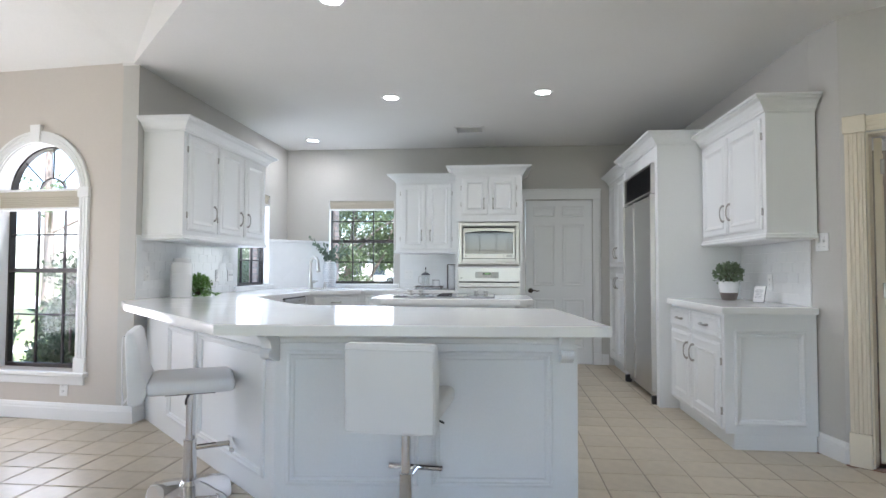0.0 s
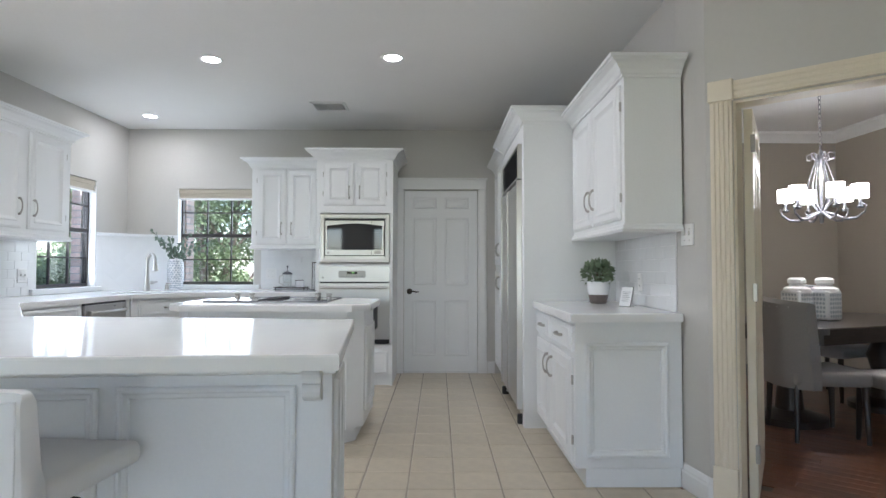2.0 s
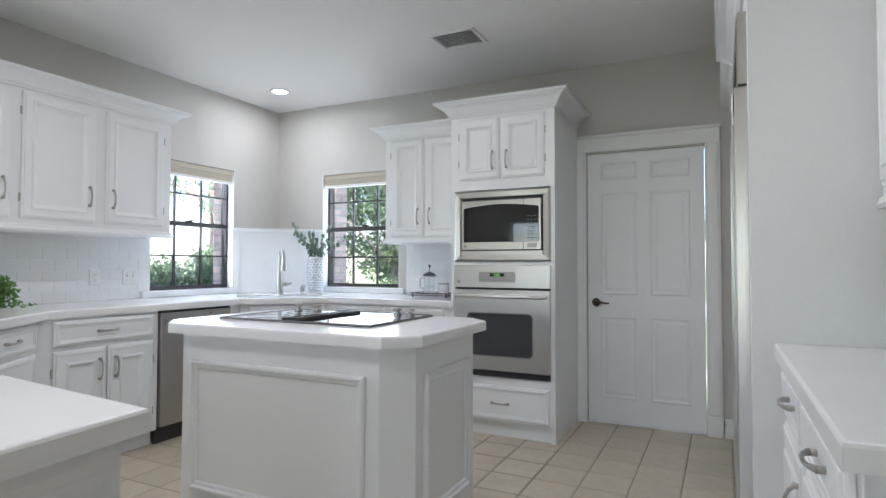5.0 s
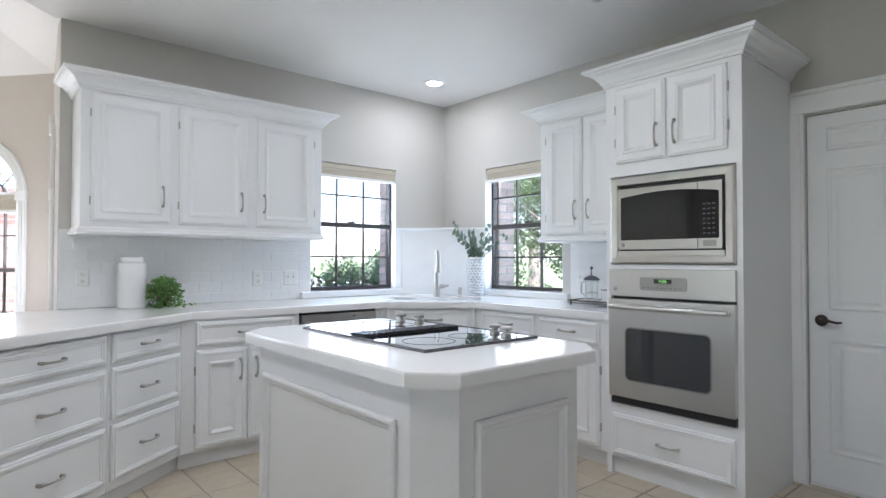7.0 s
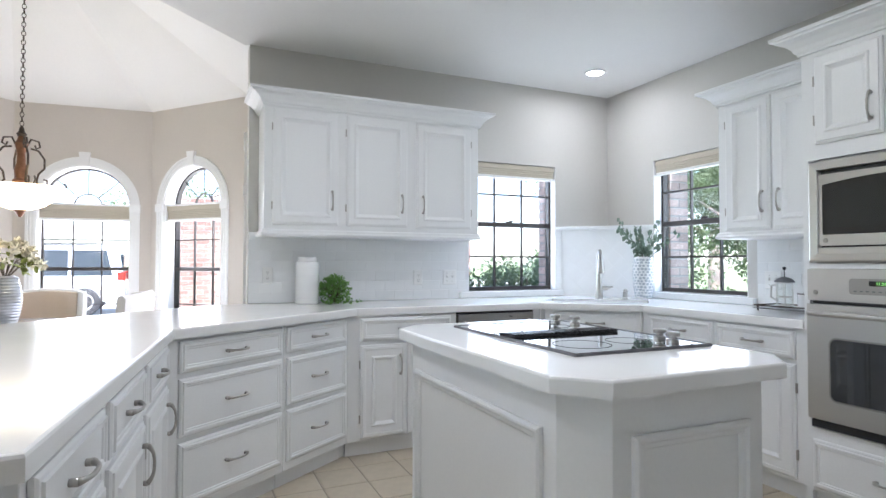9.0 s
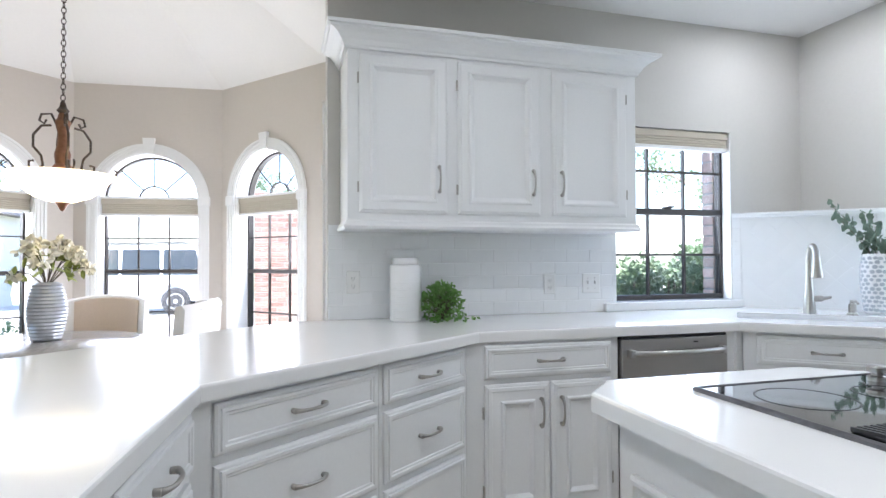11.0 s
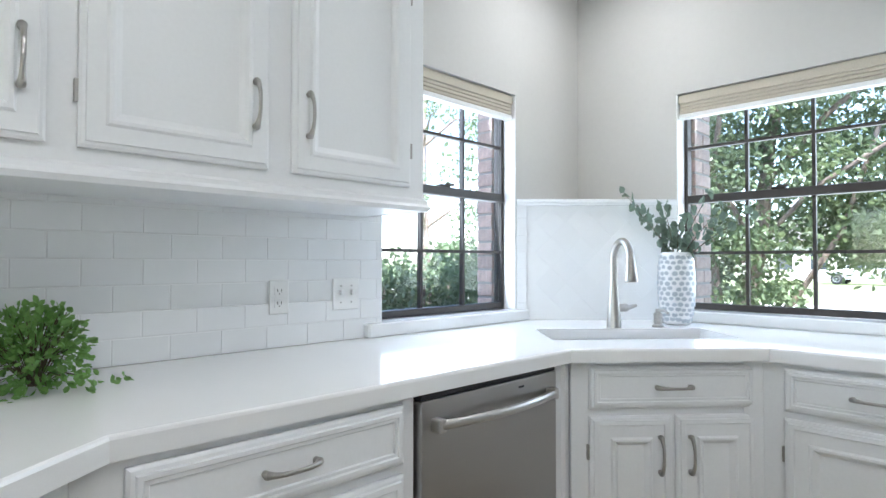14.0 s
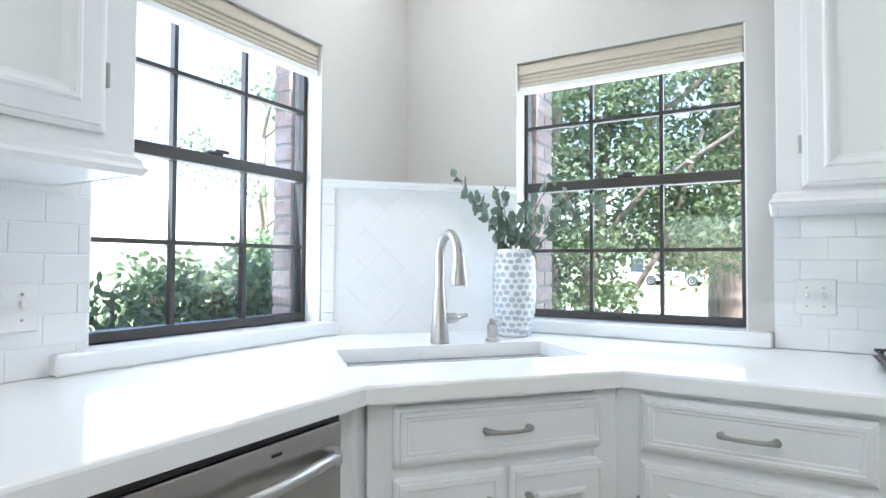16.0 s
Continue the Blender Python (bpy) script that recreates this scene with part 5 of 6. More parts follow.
for k in range(6):
    part("text_line", box(-0.034, 0.034 - 0.006 * (k % 3), -0.0036, -0.003, 0.10 - 0.013 * k, 0.103 - 0.013 * k), KEYGREY, cd).matrix_local = pose(0, 0, 0.004, -14)

tray = thing("serving_tray", pose(1.92, -0.27, TOP), "dark wire serving tray on the counter", "tray")
part("plate", box(-0.17, 0.17, -0.11, 0.11, 0.014, 0.02, 0.004), PEWTER, tray)
part("rim", tube([(-0.165, -0.105, 0.034), (0.165, -0.105, 0.034), (0.165, 0.105, 0.034), (-0.165, 0.105, 0.034), (-0.165, -0.105, 0.034)], 0.004, 6), IRON, tray)
for x, y in ((-0.15, -0.09), (0.15, -0.09), (0.15, 0.09), (-0.15, 0.09)):
    part("foot", tube([(x, y, 0.0), (x, y, 0.036)], 0.005, 6), IRON, tray)
fp = thing("french_press", pose(1.87, -0.26, TOP + 0.02), "glass french press with steel frame standing on tray", "coffee press")
CLEAR = glass_material("clear_glass", (0.93, 0.95, 0.95))
g = part("beaker", lathe([(0.0, 0.002), (0.044, 0.002), (0.045, 0.15)], 28), CLEAR, fp, smooth=True)
for z in (0.012, 0.06, 0.145):
    part("band", lathe([(0.0465, z), (0.0475, z + 0.004), (0.0465, z + 0.008)], 28), STEEL, fp)
for k in range(6):
    a = math.pi * k / 3
    part("rib", tube([(0.047 * math.cos(a), 0.047 * math.sin(a), 0.002), (0.047 * math.cos(a), 0.047 * math.sin(a), 0.15)], 0.0025, 5), STEEL, fp)
part("lid", lathe([(0.056, 0.152), (0.052, 0.162), (0.036, 0.175), (0.012, 0.184), (0.0, 0.185)], 28), PEWTER, fp, smooth=True)
part("plunger", lathe([(0.003, 0.17), (0.003, 0.225), (0.01, 0.23), (0.01, 0.242), (0.0, 0.246)], 12), BLACK, fp)
part("handle", tube([(-0.046, 0, 0.14), (-0.085, 0, 0.13), (-0.088, 0, 0.06), (-0.047, 0, 0.04)], 0.007, 8), STEEL, fp)
mug = thing("mug", pose(2.0, -0.26, TOP + 0.02), "white mug with dark rim standing on the tray", "mug")
part("cup", lathe([(0.0, 0.002), (0.038, 0.0), (0.043, 0.01), (0.045, 0.09), (0.041, 0.09), (0.039, 0.012), (0.0, 0.01)], 28), CERAMIC, mug, smooth=True)
part("rim", lathe([(0.0455, 0.086), (0.046, 0.09), (0.0405, 0.0915)], 28), IRON, mug)
part("handle", tube([(0.044, 0, 0.075), (0.075, 0, 0.07), (0.075, 0, 0.03), (0.044, 0, 0.02)], 0.005, 8), CERAMIC, mug)
rk = thing("mug_rack", pose(2.19, -0.23, TOP), "tall wire rack holding stacked white mugs", "mug rack")
for x, y in ((-0.05, -0.05), (0.05, -0.05), (0.05, 0.05), (-0.05, 0.05)):
    part("post", tube([(x, y, 0.0), (x, y, 0.30)], 0.004, 6), IRON, rk)
part("ring", tube([(-0.05, -0.05, 0.3), (0.05, -0.05, 0.3), (0.05, 0.05, 0.3), (-0.05, 0.05, 0.3), (-0.05, -0.05, 0.3)], 0.004, 6), IRON, rk)
for k in range(4):
    m2 = thing("stacked_mug", pose(2.19, -0.23, TOP + 0.003 + 0.073 * k), "white mug stacked in the wire rack", "mug", "mugs in the rack")
    part("cup", lathe([(0.0, 0.002), (0.03, 0.0), (0.038, 0.01), (0.04, 0.068), (0.036, 0.068), (0.034, 0.012), (0.0, 0.01)], 24), CERAMIC, m2, smooth=True)

# bar stools ------------------------------------------------------------------
def bar_stool(m, label):
    s = thing("bar_stool", m, label, "bar stool", "stools at the bar")
    bm = box(-0.205, 0.205, -0.20, 0.21, 0.53, 0.60, 0.028, seg=3)
    part("seat", bm, LEATHER, s, "padded white leatherette seat", smooth=True)
    # back: upright pad, bowed slightly, joined to the seat by a curve
    bm = bmesh.new()
    prev = None
    outline = [(-0.275, 0.50), (-0.283, 0.62), (-0.29, 0.73), (-0.294, 0.815), (-0.287, 0.84), (-0.258, 0.842), (-0.244, 0.825), (-0.225, 0.73), (-0.21, 0.64), (-0.195, 0.605), (-0.19, 0.545), (-0.21, 0.50), (-0.25, 0.488)]
    for x in (-0.205, -0.198, -0.182, 0.182, 0.198, 0.205):
        k = {205: 0.90, 198: 0.965}.get(round(abs(x) * 1000), 1.0)
        cy, cz = -0.245, 0.68
        ring = [bm.verts.new((x, cy + (y - cy) * (0.6 if k < 0.95 else 0.88 if k < 1 else 1), cz + (z - cz) * k)) for y, z in outline]
        if prev:
            for i in range(len(ring)):
                bm.faces.new((prev[i], prev[(i + 1) % len(ring)], ring[(i + 1) % len(ring)], ring[i]))
        else:
            bm.faces.new(ring)
        prev = ring
    bm.faces.new(prev)
    part("backrest", bm, LEATHER, s, "padded white leatherette back", smooth=True)
    pipe = [(-0.195, -0.297, 0.505), (-0.195, -0.302, 0.75), (-0.195, -0.30, 0.818), (0.195, -0.30, 0.818), (0.195, -0.302, 0.75), (0.195, -0.297, 0.505), (-0.195, -0.29, 0.5)]
    part("piping", tube(pipe, 0.0035, 6), LEATHER, s)
    part("under_plate", box(-0.12, 0.12, -0.12, 0.12, 0.515, 0.532, 0.004), BLACK, s)
    part("lift_lever", tube([(0.0, 0.0, 0.505), (0.15, -0.02, 0.50), (0.19, -0.02, 0.485)], 0.005, 6), BLACK, s)
    part("column", lathe([(0.024, 0.26), (0.024, 0.52)], 20), CHROME, s, smooth=True)
    part("sleeve", lathe([(0.034, 0.03), (0.032, 0.25), (0.034, 0.265), (0.024, 0.268)], 20), CHROME, s, smooth=True)
    part("footrest", tube([(0, 0.03, 0.22), (0, 0.19, 0.225)], 0.014, 10), CHROME, s)
    part("foot_bar", tube([(-0.14, 0.20, 0.226), (0.14, 0.20, 0.226)], 0.013, 10), CHROME, s)
    bm = bmesh.new()
    prev = None
    for r, z in ((0.20, 0.0), (0.205, 0.006), (0.195, 0.014), (0.11, 0.024), (0.05, 0.04), (0.035, 0.06)):
        ring = []
        for k in range(32):
            a = 2 * math.pi * k / 32
            e = 5.0 if r > 0.1 else 2.0
            f = (abs(math.cos(a)) ** e + abs(math.sin(a)) ** e) ** (-1 / e)
            ring.append(bm.verts.new((r * f * math.cos(a), r * f * math.sin(a), z)))
        if prev:
            for i in range(32):
                bm.faces.new((prev[i], prev[(i + 1) % 32], ring[(i + 1) % 32], ring[i]))
        prev = ring
    part("base_plate", bm, CHROME, s, "domed chrome base", smooth=True)
    return s


bar_stool(pose(2.345, -4.72, 0.0, 0, 0, -5) @ Matrix.Diagonal((0.92, 0.97, 1.035, 1)), "white leatherette bar stool on a chrome lift base")
bar_stool(pose(1.14, -4.34, 0, 0, 0, -62) @ Matrix.Diagonal((1, 1, 1.02, 1)), "white leatherette bar stool seen beside the angled bar")

# breakfast nook ----------------------------------------------------------------
BEIGE = material("beige_linen", (0.52, 0.43, 0.34), 0.85, grain=0.06, grain_scale=150, sheen=0.2, bump=0.15, bump_scale=300)
GREYL = material("grey_linen", (0.36, 0.34, 0.325), 0.88, grain=0.06, grain_scale=150, sheen=0.2, bump=0.15, bump_scale=300)
DARKWOOD = material("espresso_wood", (0.030, 0.022, 0.018), 0.3, grain=0.25, grain_scale=12, stretch=(1, 8, 8), coat=0.2)
GREYWOOD = material("weathered_wood", (0.30, 0.285, 0.27), 0.2, grain=0.2, grain_scale=10, stretch=(1, 8, 8))


def dining_chair(m, label, mat, back=0.98, group="nook chairs", shell=None):
    c = thing("dining_chair", m, label, "dining chair", group)
    part("seat", box(-0.25, 0.25, -0.25, 0.24, 0.38, 0.48, 0.035, seg=3), mat, c, smooth=True)
    bm = bmesh.new()
    n = 14
    rows = []
    for k in range(n + 1):
        u = -1 + 2 * k / n
        wing = abs(u) ** 3
        x, y = 0.285 * u, -0.27 + 0.16 * wing
        top = back - 0.03 * u * u
        rows.append([bm.verts.new(p) for p in ((x, y - 0.045, 0.36), (x * 1.03, y - 0.085, top - 0.03), (x * 1.02, y - 0.06, top), (x * 0.96, y - 0.02, top - 0.01), (x * 0.92, y + 0.02, 0.5), (x * 0.92, y + 0.02, 0.36))])
    for a, b in zip(rows, rows[1:]):
        for i in range(6):
            bm.faces.new((a[i], a[(i + 1) % 6], b[(i + 1) % 6], b[i]))
    bm.faces.new(rows[0])
    bm.faces.new(rows[-1])
    part("backrest", bm, shell or mat, c, "curved upholstered back", smooth=True)
    if shell:
        pad = bmesh.new()
        cols = []
        for k in range(9):
            u = -0.8 + 0.2 * k
            x, y, top = 0.285 * u, -0.27 + 0.16 * abs(u) ** 3, back - 0.03 * u * u
            cols.append([pad.verts.new(p) for p in ((x * 0.92, y + 0.022, 0.49), (x * 0.92, y + 0.034, 0.5), (x * 0.955, y - 0.006, top - 0.03), (x * 0.955, y - 0.02, top - 0.022))])
        for a, b in zip(cols, cols[1:]):
            for i in range(4):
                pad.faces.new((a[i], a[(i + 1) % 4], b[(i + 1) % 4], b[i]))
        pad.faces.new(cols[0])
        pad.faces.new(cols[-1])
        part("back_pad", pad, mat, c, "linen inner back", smooth=True)
    for k in range(9):
        u = -0.8 + 0.2 * k
        part("nailhead", lathe([(0.006, 0.0), (0.004, 0.004), (0.0, 0.005)], 8), NICKEL, c).matrix_local = pose(0.29 * u, -0.36 + 0.16 * abs(u) ** 3, back - 0.06, 90)
    for x in (-0.21, 0.21):
        for y in (-0.22, 0.2):
            part("leg", tube([(x, y, 0.385), (x * 1.06, y * 1.06, 0.0)], [0.024, 0.015], 8), DARKWOOD, c)
    return c


tb = thing("breakfast_table", pose(-0.96, -4.78, 0), "round weathered wood breakfast table", "table")
part("tabletop", lathe([(0.0, 0.72), (0.58, 0.72), (0.60, 0.73), (0.60, 0.745), (0.59, 0.752), (0.0, 0.752)], 48), GREYWOOD, tb, smooth=True)
part("pedestal", lathe([(0.30, 0.0), (0.30, 0.04), (0.12, 0.09), (0.08, 0.2), (0.11, 0.35), (0.07, 0.5), (0.12, 0.66), (0.2, 0.72)], 28), GREYWOOD, tb, smooth=True)
WINGW = material("white_wing_fabric", (0.70, 0.68, 0.65), 0.8, grain=0.04, grain_scale=150)
dining_chair(pose(-1.68, -4.64, 0, 0, 0, -90), "white wing chair with tan linen back at the round table", BEIGE, shell=WINGW)
dining_chair(pose(-1.31, -4.13, 0, 0, 0, 175), "white chair with grey linen front at the round table", GREYL, shell=WINGW)
dining_chair(pose(-0.62, -5.52, 0, 0, 0, 35), "grey linen upholstered chair at the round table", GREYL)
fv = thing("flower_vase", pose(-1.06, -4.76, 0.752), "silver ribbed vase standing on the round table", "vase")
prof = [(0.0, 0.0), (0.06, 0.0)]
for k in range(16):
    u = k / 15
    r = 0.062 + 0.045 * math.sin(math.pi * (0.12 + 0.75 * u))
    prof += [(r, 0.005 + 0.022 * k), (r + 0.007, 0.014 + 0.022 * k)]
prof += [(0.06, 0.36), (0.05, 0.355), (0.05, 0.1), (0.0, 0.1)]
part("body", lathe(prof, 32), material("silver_ceramic", (0.52, 0.54, 0.57), 0.3, metal=0.6, grain=0.1, grain_scale=20), fv, smooth=True)
fl = thing("flowers", pose(-1.06, -4.76, 1.08), "cream white orchid flowers with leaves in the vase", "flowers")
PETAL = material("cream_petal", (0.78, 0.74, 0.60), 0.6, grain=0.08, grain_scale=20, stain=0.1, stain_scale=9)
LEAFY = material("yellow_green_leaf", (0.30, 0.34, 0.08), 0.5, grain=0.2, grain_scale=20)
pet, lv, st = bmesh.new(), bmesh.new(), bmesh.new()
rng = random.Random(8)
for k in range(17):
    d = rnd_dir(rng, 0.9)
    tip = Vector((d.x * 0.21, d.y * 0.21, 0.06 + abs(d.z) * 0.22))
    tube([Vector((0, 0, 0)), tip * 0.5 + Vector((0, 0, 0.05)), tip], 0.003, 5, st)
    for j in range(3):
        c0 = tip + rnd_dir(rng) * 0.03
        for i in range(6):
            leaf(pet, c0, rnd_dir(rng, 0.2), rnd_dir(rng), 0.04, 0.05, 0.2)
    for j in range(3):
        leaf(lv, tip * rng.uniform(0.5, 1.0), rnd_dir(rng), rnd_dir(rng), 0.04, 0.07)
part("stems", st, STEM, fl)
tagged(part("petals", pet, PETAL, fl), kind="stuff")
tagged(part("leaves", lv, LEAFY, fl), kind="stuff")

# the nook's bowl chandelier
BOWL = material("alabaster_glass", (0.85, 0.72, 0.48), 0.35, stain=0.1, stain_scale=9, emit=((1.0, 0.80, 0.48), 0.9))
COPPER = material("antique_copper", (0.20, 0.10, 0.06), 0.4, metal=0.8, grain=0.25, grain_scale=30)
pc = thing("bowl_chandelier", pose(-1.0, -4.66, 0), "dark iron scroll chandelier with alabaster glass bowl, lit", "chandelier")
part("bowl", lathe([(0.0, 1.60), (0.06, 1.603), (0.15, 1.635), (0.22, 1.69), (0.26, 1.745), (0.285, 1.765), (0.29, 1.775), (0.27, 1.772), (0.2, 1.69), (0.0, 1.62)], 40), BOWL, pc, "glowing amber glass bowl", smooth=True)
part("finial", lathe([(0.0, 1.545), (0.012, 1.555), (0.022, 1.575), (0.03, 1.59), (0.045, 1.602), (0.0, 1.61)], 16), COPPER, pc, smooth=True)
part("stem", lathe([(0.05, 1.77), (0.055, 1.82), (0.04, 1.84), (0.045, 1.90), (0.03, 1.95), (0.026, 2.02), (0.045, 2.10), (0.03, 2.12), (0.02, 2.16), (0.0, 2.2)], 16), COPPER, pc, smooth=True)
for k in range(4):
    a = math.pi / 2 * k + 0.5
    prof2 = [(0.27, 1.78), (0.30, 1.80), (0.30, 1.82), (0.285, 1.83)]
    sc = [(0.02, 2.05), (0.06, 2.14), (0.11, 2.13), (0.12, 2.09), (0.095, 2.075), (0.085, 2.10)]
    sc2 = [(0.06, 2.07), (0.11, 2.06), (0.15, 2.00), (0.15, 1.93), (0.11, 1.88), (0.10, 1.82), (0.13, 1.79), (0.17, 1.80), (0.17, 1.84), (0.145, 1.845)]
    for path, r in ((sc, 0.007), (sc2, 0.0075), (prof2, 0.006)):
        part("scroll", tube([(x * math.cos(a), x * math.sin(a), z) for x, z in path], r, 7), IRON, pc)
part("hub", lathe([(0.0, 2.24), (0.014, 2.22), (0.02, 2.19), (0.035, 2.17), (0.02, 2.15)], 14), IRON, pc)
bm = bmesh.new()
z, k = 2.23, 0
while z < 3.70:
    loop = [(0.013 * math.cos(a) * (1 if k % 2 else 0.0), 0.013 * math.cos(a) * (0 if k % 2 else 1.0), z + 0.02 + 0.022 * math.sin(a)) for a in (2 * math.pi * i / 8 for i in range(9))]
    tube(loop, 0.003, 5, bm, caps=False)
    z += 0.034
    k += 1
part("chain", bm, IRON, pc, "iron link chain")
part("canopy", lathe([(0.07, 3.75), (0.06, 3.71), (0.02, 3.69), (0.0, 3.69)], 20), IRON, pc)

# dining room ---------------------------------------------------------------------
OAK = material("red_oak_boards", (0.16, 0.062, 0.030), 0.28, grain=0.2, grain_scale=14, stretch=(10, 1, 1), piece=0.25, stain=0.1, coat=0.2)
DWALL = material("dining_wall_paint", (0.40, 0.36, 0.30), 0.75, grain=0.012, grain_scale=40, stain=0.02, bump=0.12, bump_scale=160)
setting("dining_wall_north", wall_mesh((5.07, 0.6), (8.44, 0.6), 0, CE + 0.19, 0.1), DWALL, "plain taupe dining room wall", "wall")
setting("dining_wall_east", wall_mesh((8.44, 0.6), (8.44, -6.0), 0, CE + 0.19, 0.1, [rect(1.35, 2.45, 0.0, 2.1)]), DWALL, "taupe dining room wall with cased opening", "wall")
setting("dining_wall_south", wall_mesh((8.44, -6.0), (6.9, -5.1), 0, CE + 0.19, 0.1), DWALL, "plain taupe dining room wall", "wall")
setting("dining_wall_west", wall_mesh((5.075, -3.30), (5.075, 0.6), 0, CE + 0.19, 0.004), DWALL, "plain taupe dining room wall", "wall")
setting("dining_hall_wall", wall_mesh((9.6, 0.6), (9.6, -6.0), 0, CE + 0.19, 0.1), DWALL, "plain taupe hallway wall", "wall")
dc = slab([(4.9, -6.2), (9.7, -6.2), (9.7, 0.7), (4.9, 0.7)], CE + 0.13, CE + 0.2)
setting("dining_ceiling", dc, CEIL, "white dining room ceiling", "ceiling")
setting("crown_dining", sweep([(5.08, 0.598), (8.438, 0.598), (8.438, -6.0)], [(0.0, CE - 0.0), (0.012, CE - 0.0), (0.02, CE + 0.03), (0.07, CE + 0.09), (0.09, CE + 0.10), (0.09, CE + 0.129), (0.0, CE + 0.129)]), TRIM, "white crown moulding of the dining room", "trim")
dt = thing("opening_trim", on_wall((8.44, 0.6), (8.44, -6.0)), "cream casing round the far opening", "trim", kind="structure")
for x in (1.25, 2.45):
    part("casing", box(x, x + 0.10, -0.02, -0.001, 0.0, 2.1, 0.003), CREAM, dt)
part("head_casing", box(1.24, 2.56, -0.024, -0.001, 2.1, 2.21, 0.004), CREAM, dt)
chd = thing("dining_chandelier", pose(6.56, -1.88, 0.06) @ Matrix.Diagonal((0.77, 0.77, 1.0, 1.0)), "pewter scroll-arm chandelier with six lit drum shades", "chandelier")
DRUM = material("frosted_drum_shade", (0.9, 0.9, 0.9), 0.5, emit=((1.0, 0.96, 0.92), 3.0))
part("column", lathe([(0.0, 1.47), (0.02, 1.48), (0.022, 1.51), (0.034, 1.54), (0.02, 1.57), (0.012, 1.62), (0.018, 1.75), (0.02, 1.9), (0.032, 2.0), (0.014, 2.06), (0.0, 2.07)], 16), PEWTER, chd, smooth=True)
for k in range(6):
    a = 2 * math.pi * k / 6 + 0.3
    path = [(0.03, 1.56), (0.10, 1.54), (0.2, 1.50), (0.29, 1.505), (0.36, 1.55), (0.375, 1.60), (0.345, 1.615), (0.335, 1.59)]
    arm = part("arm", tube([(x * math.cos(a), x * math.sin(a), z) for x, z in path], [0.012, 0.012, 0.011, 0.011, 0.010, 0.008, 0.007, 0.006], 8), PEWTER, chd)
    path = [(0.03, 1.95), (0.08, 2.04), (0.12, 2.03), (0.12, 1.99), (0.09, 1.985)]
    part("scroll", tube([(x * math.cos(a), x * math.sin(a), z) for x, z in path], 0.006, 6), PEWTER, chd)
    path = [(0.02, 1.56), (0.10, 1.65), (0.12, 1.78), (0.07, 1.92), (0.04, 1.98)]
    part("scroll", tube([(x * math.cos(a), x * math.sin(a), z) for x, z in path], 0.007, 6), PEWTER, chd)
    cx, cy = 0.325 * math.cos(a), 0.325 * math.sin(a)
    part("candle_cup", lathe([(0.0, 1.545), (0.03, 1.55), (0.035, 1.565), (0.015, 1.57), (0.012, 1.62), (0.0, 1.62)], 12, at=(cx, cy, 0.03)), PEWTER, chd)
    part("shade", lathe([(0.073, 1.66), (0.076, 1.66), (0.076, 1.765), (0.073, 1.765), (0.070, 1.70), (0.0, 1.70)], 24, at=(cx, cy, 0.0)), DRUM, chd, "glowing white drum shade", smooth=True)
bm = bmesh.new()
z, k = 2.06, 0
while z < CE + 0.025:
    loop = [(0.014 * math.cos(a) * (1 if k % 2 else 0.0), 0.014 * math.cos(a) * (0 if k % 2 else 1.0), z + 0.02 + 0.024 * math.sin(a)) for a in (2 * math.pi * i / 8 for i in range(9))]
    tube(loop, 0.0035, 5, bm, caps=False)
    z += 0.037
    k += 1
part("chain", bm, PEWTER, chd)
part("canopy", lathe([(0.0, CE + 0.02), (0.04, CE + 0.025), (0.07, CE + 0.069)], 20), PEWTER, chd)
dtab = thing("dining_table", pose(6.72, -1.80, 0, 0, 0, 20), "long dark espresso wood dining table", "table")
part("tabletop", slab(chamfered(-0.95, 0.95, -0.5, 0.5, 0.16), 0.72, 0.765, edge=0.01), DARKWOOD, dtab)
part("apron", slab(chamfered(-0.85, 0.85, -0.40, 0.40, 0.14), 0.63, 0.72, edge=0.001), DARKWOOD, dtab)
for x in (-0.55, 0.55):
    part("pedestal", lathe([(0.26, 0.0), (0.26, 0.05), (0.1, 0.1), (0.08, 0.3), (0.12, 0.45), (0.08, 0.56), (0.16, 0.64)], 20, at=(x, 0, 0)), DARKWOOD, dtab, smooth=True)
GREYD = material("dark_grey_linen", (0.26, 0.245, 0.235), 0.88, grain=0.06, grain_scale=150, sheen=0.2, bump=0.15, bump_scale=300)
BLUEG = material("pale_grey_tufted", (0.48, 0.50, 0.55), 0.7, grain=0.04, grain_scale=100)
dining_chair(pose(6.17, -2.36, 0, 0, 0, -98), "grey linen dining chair with nailhead trim", GREYD, 0.97, "dining chairs")
dining_chair(pose(6.62, -2.66, 0, 0, 0, 5), "grey linen dining chair with nailhead trim", GREYD, 0.96, "dining chairs")
dining_chair(pose(7.15, -1.15, 0, 0, 0, 200), "pale tufted dining chair behind the table", BLUEG, 1.02, "dining chairs")
dining_chair(pose(7.7, -2.3, 0, 0, 0, 80), "grey linen dining chair with nailhead trim", GREYD, 0.96, "dining chairs")
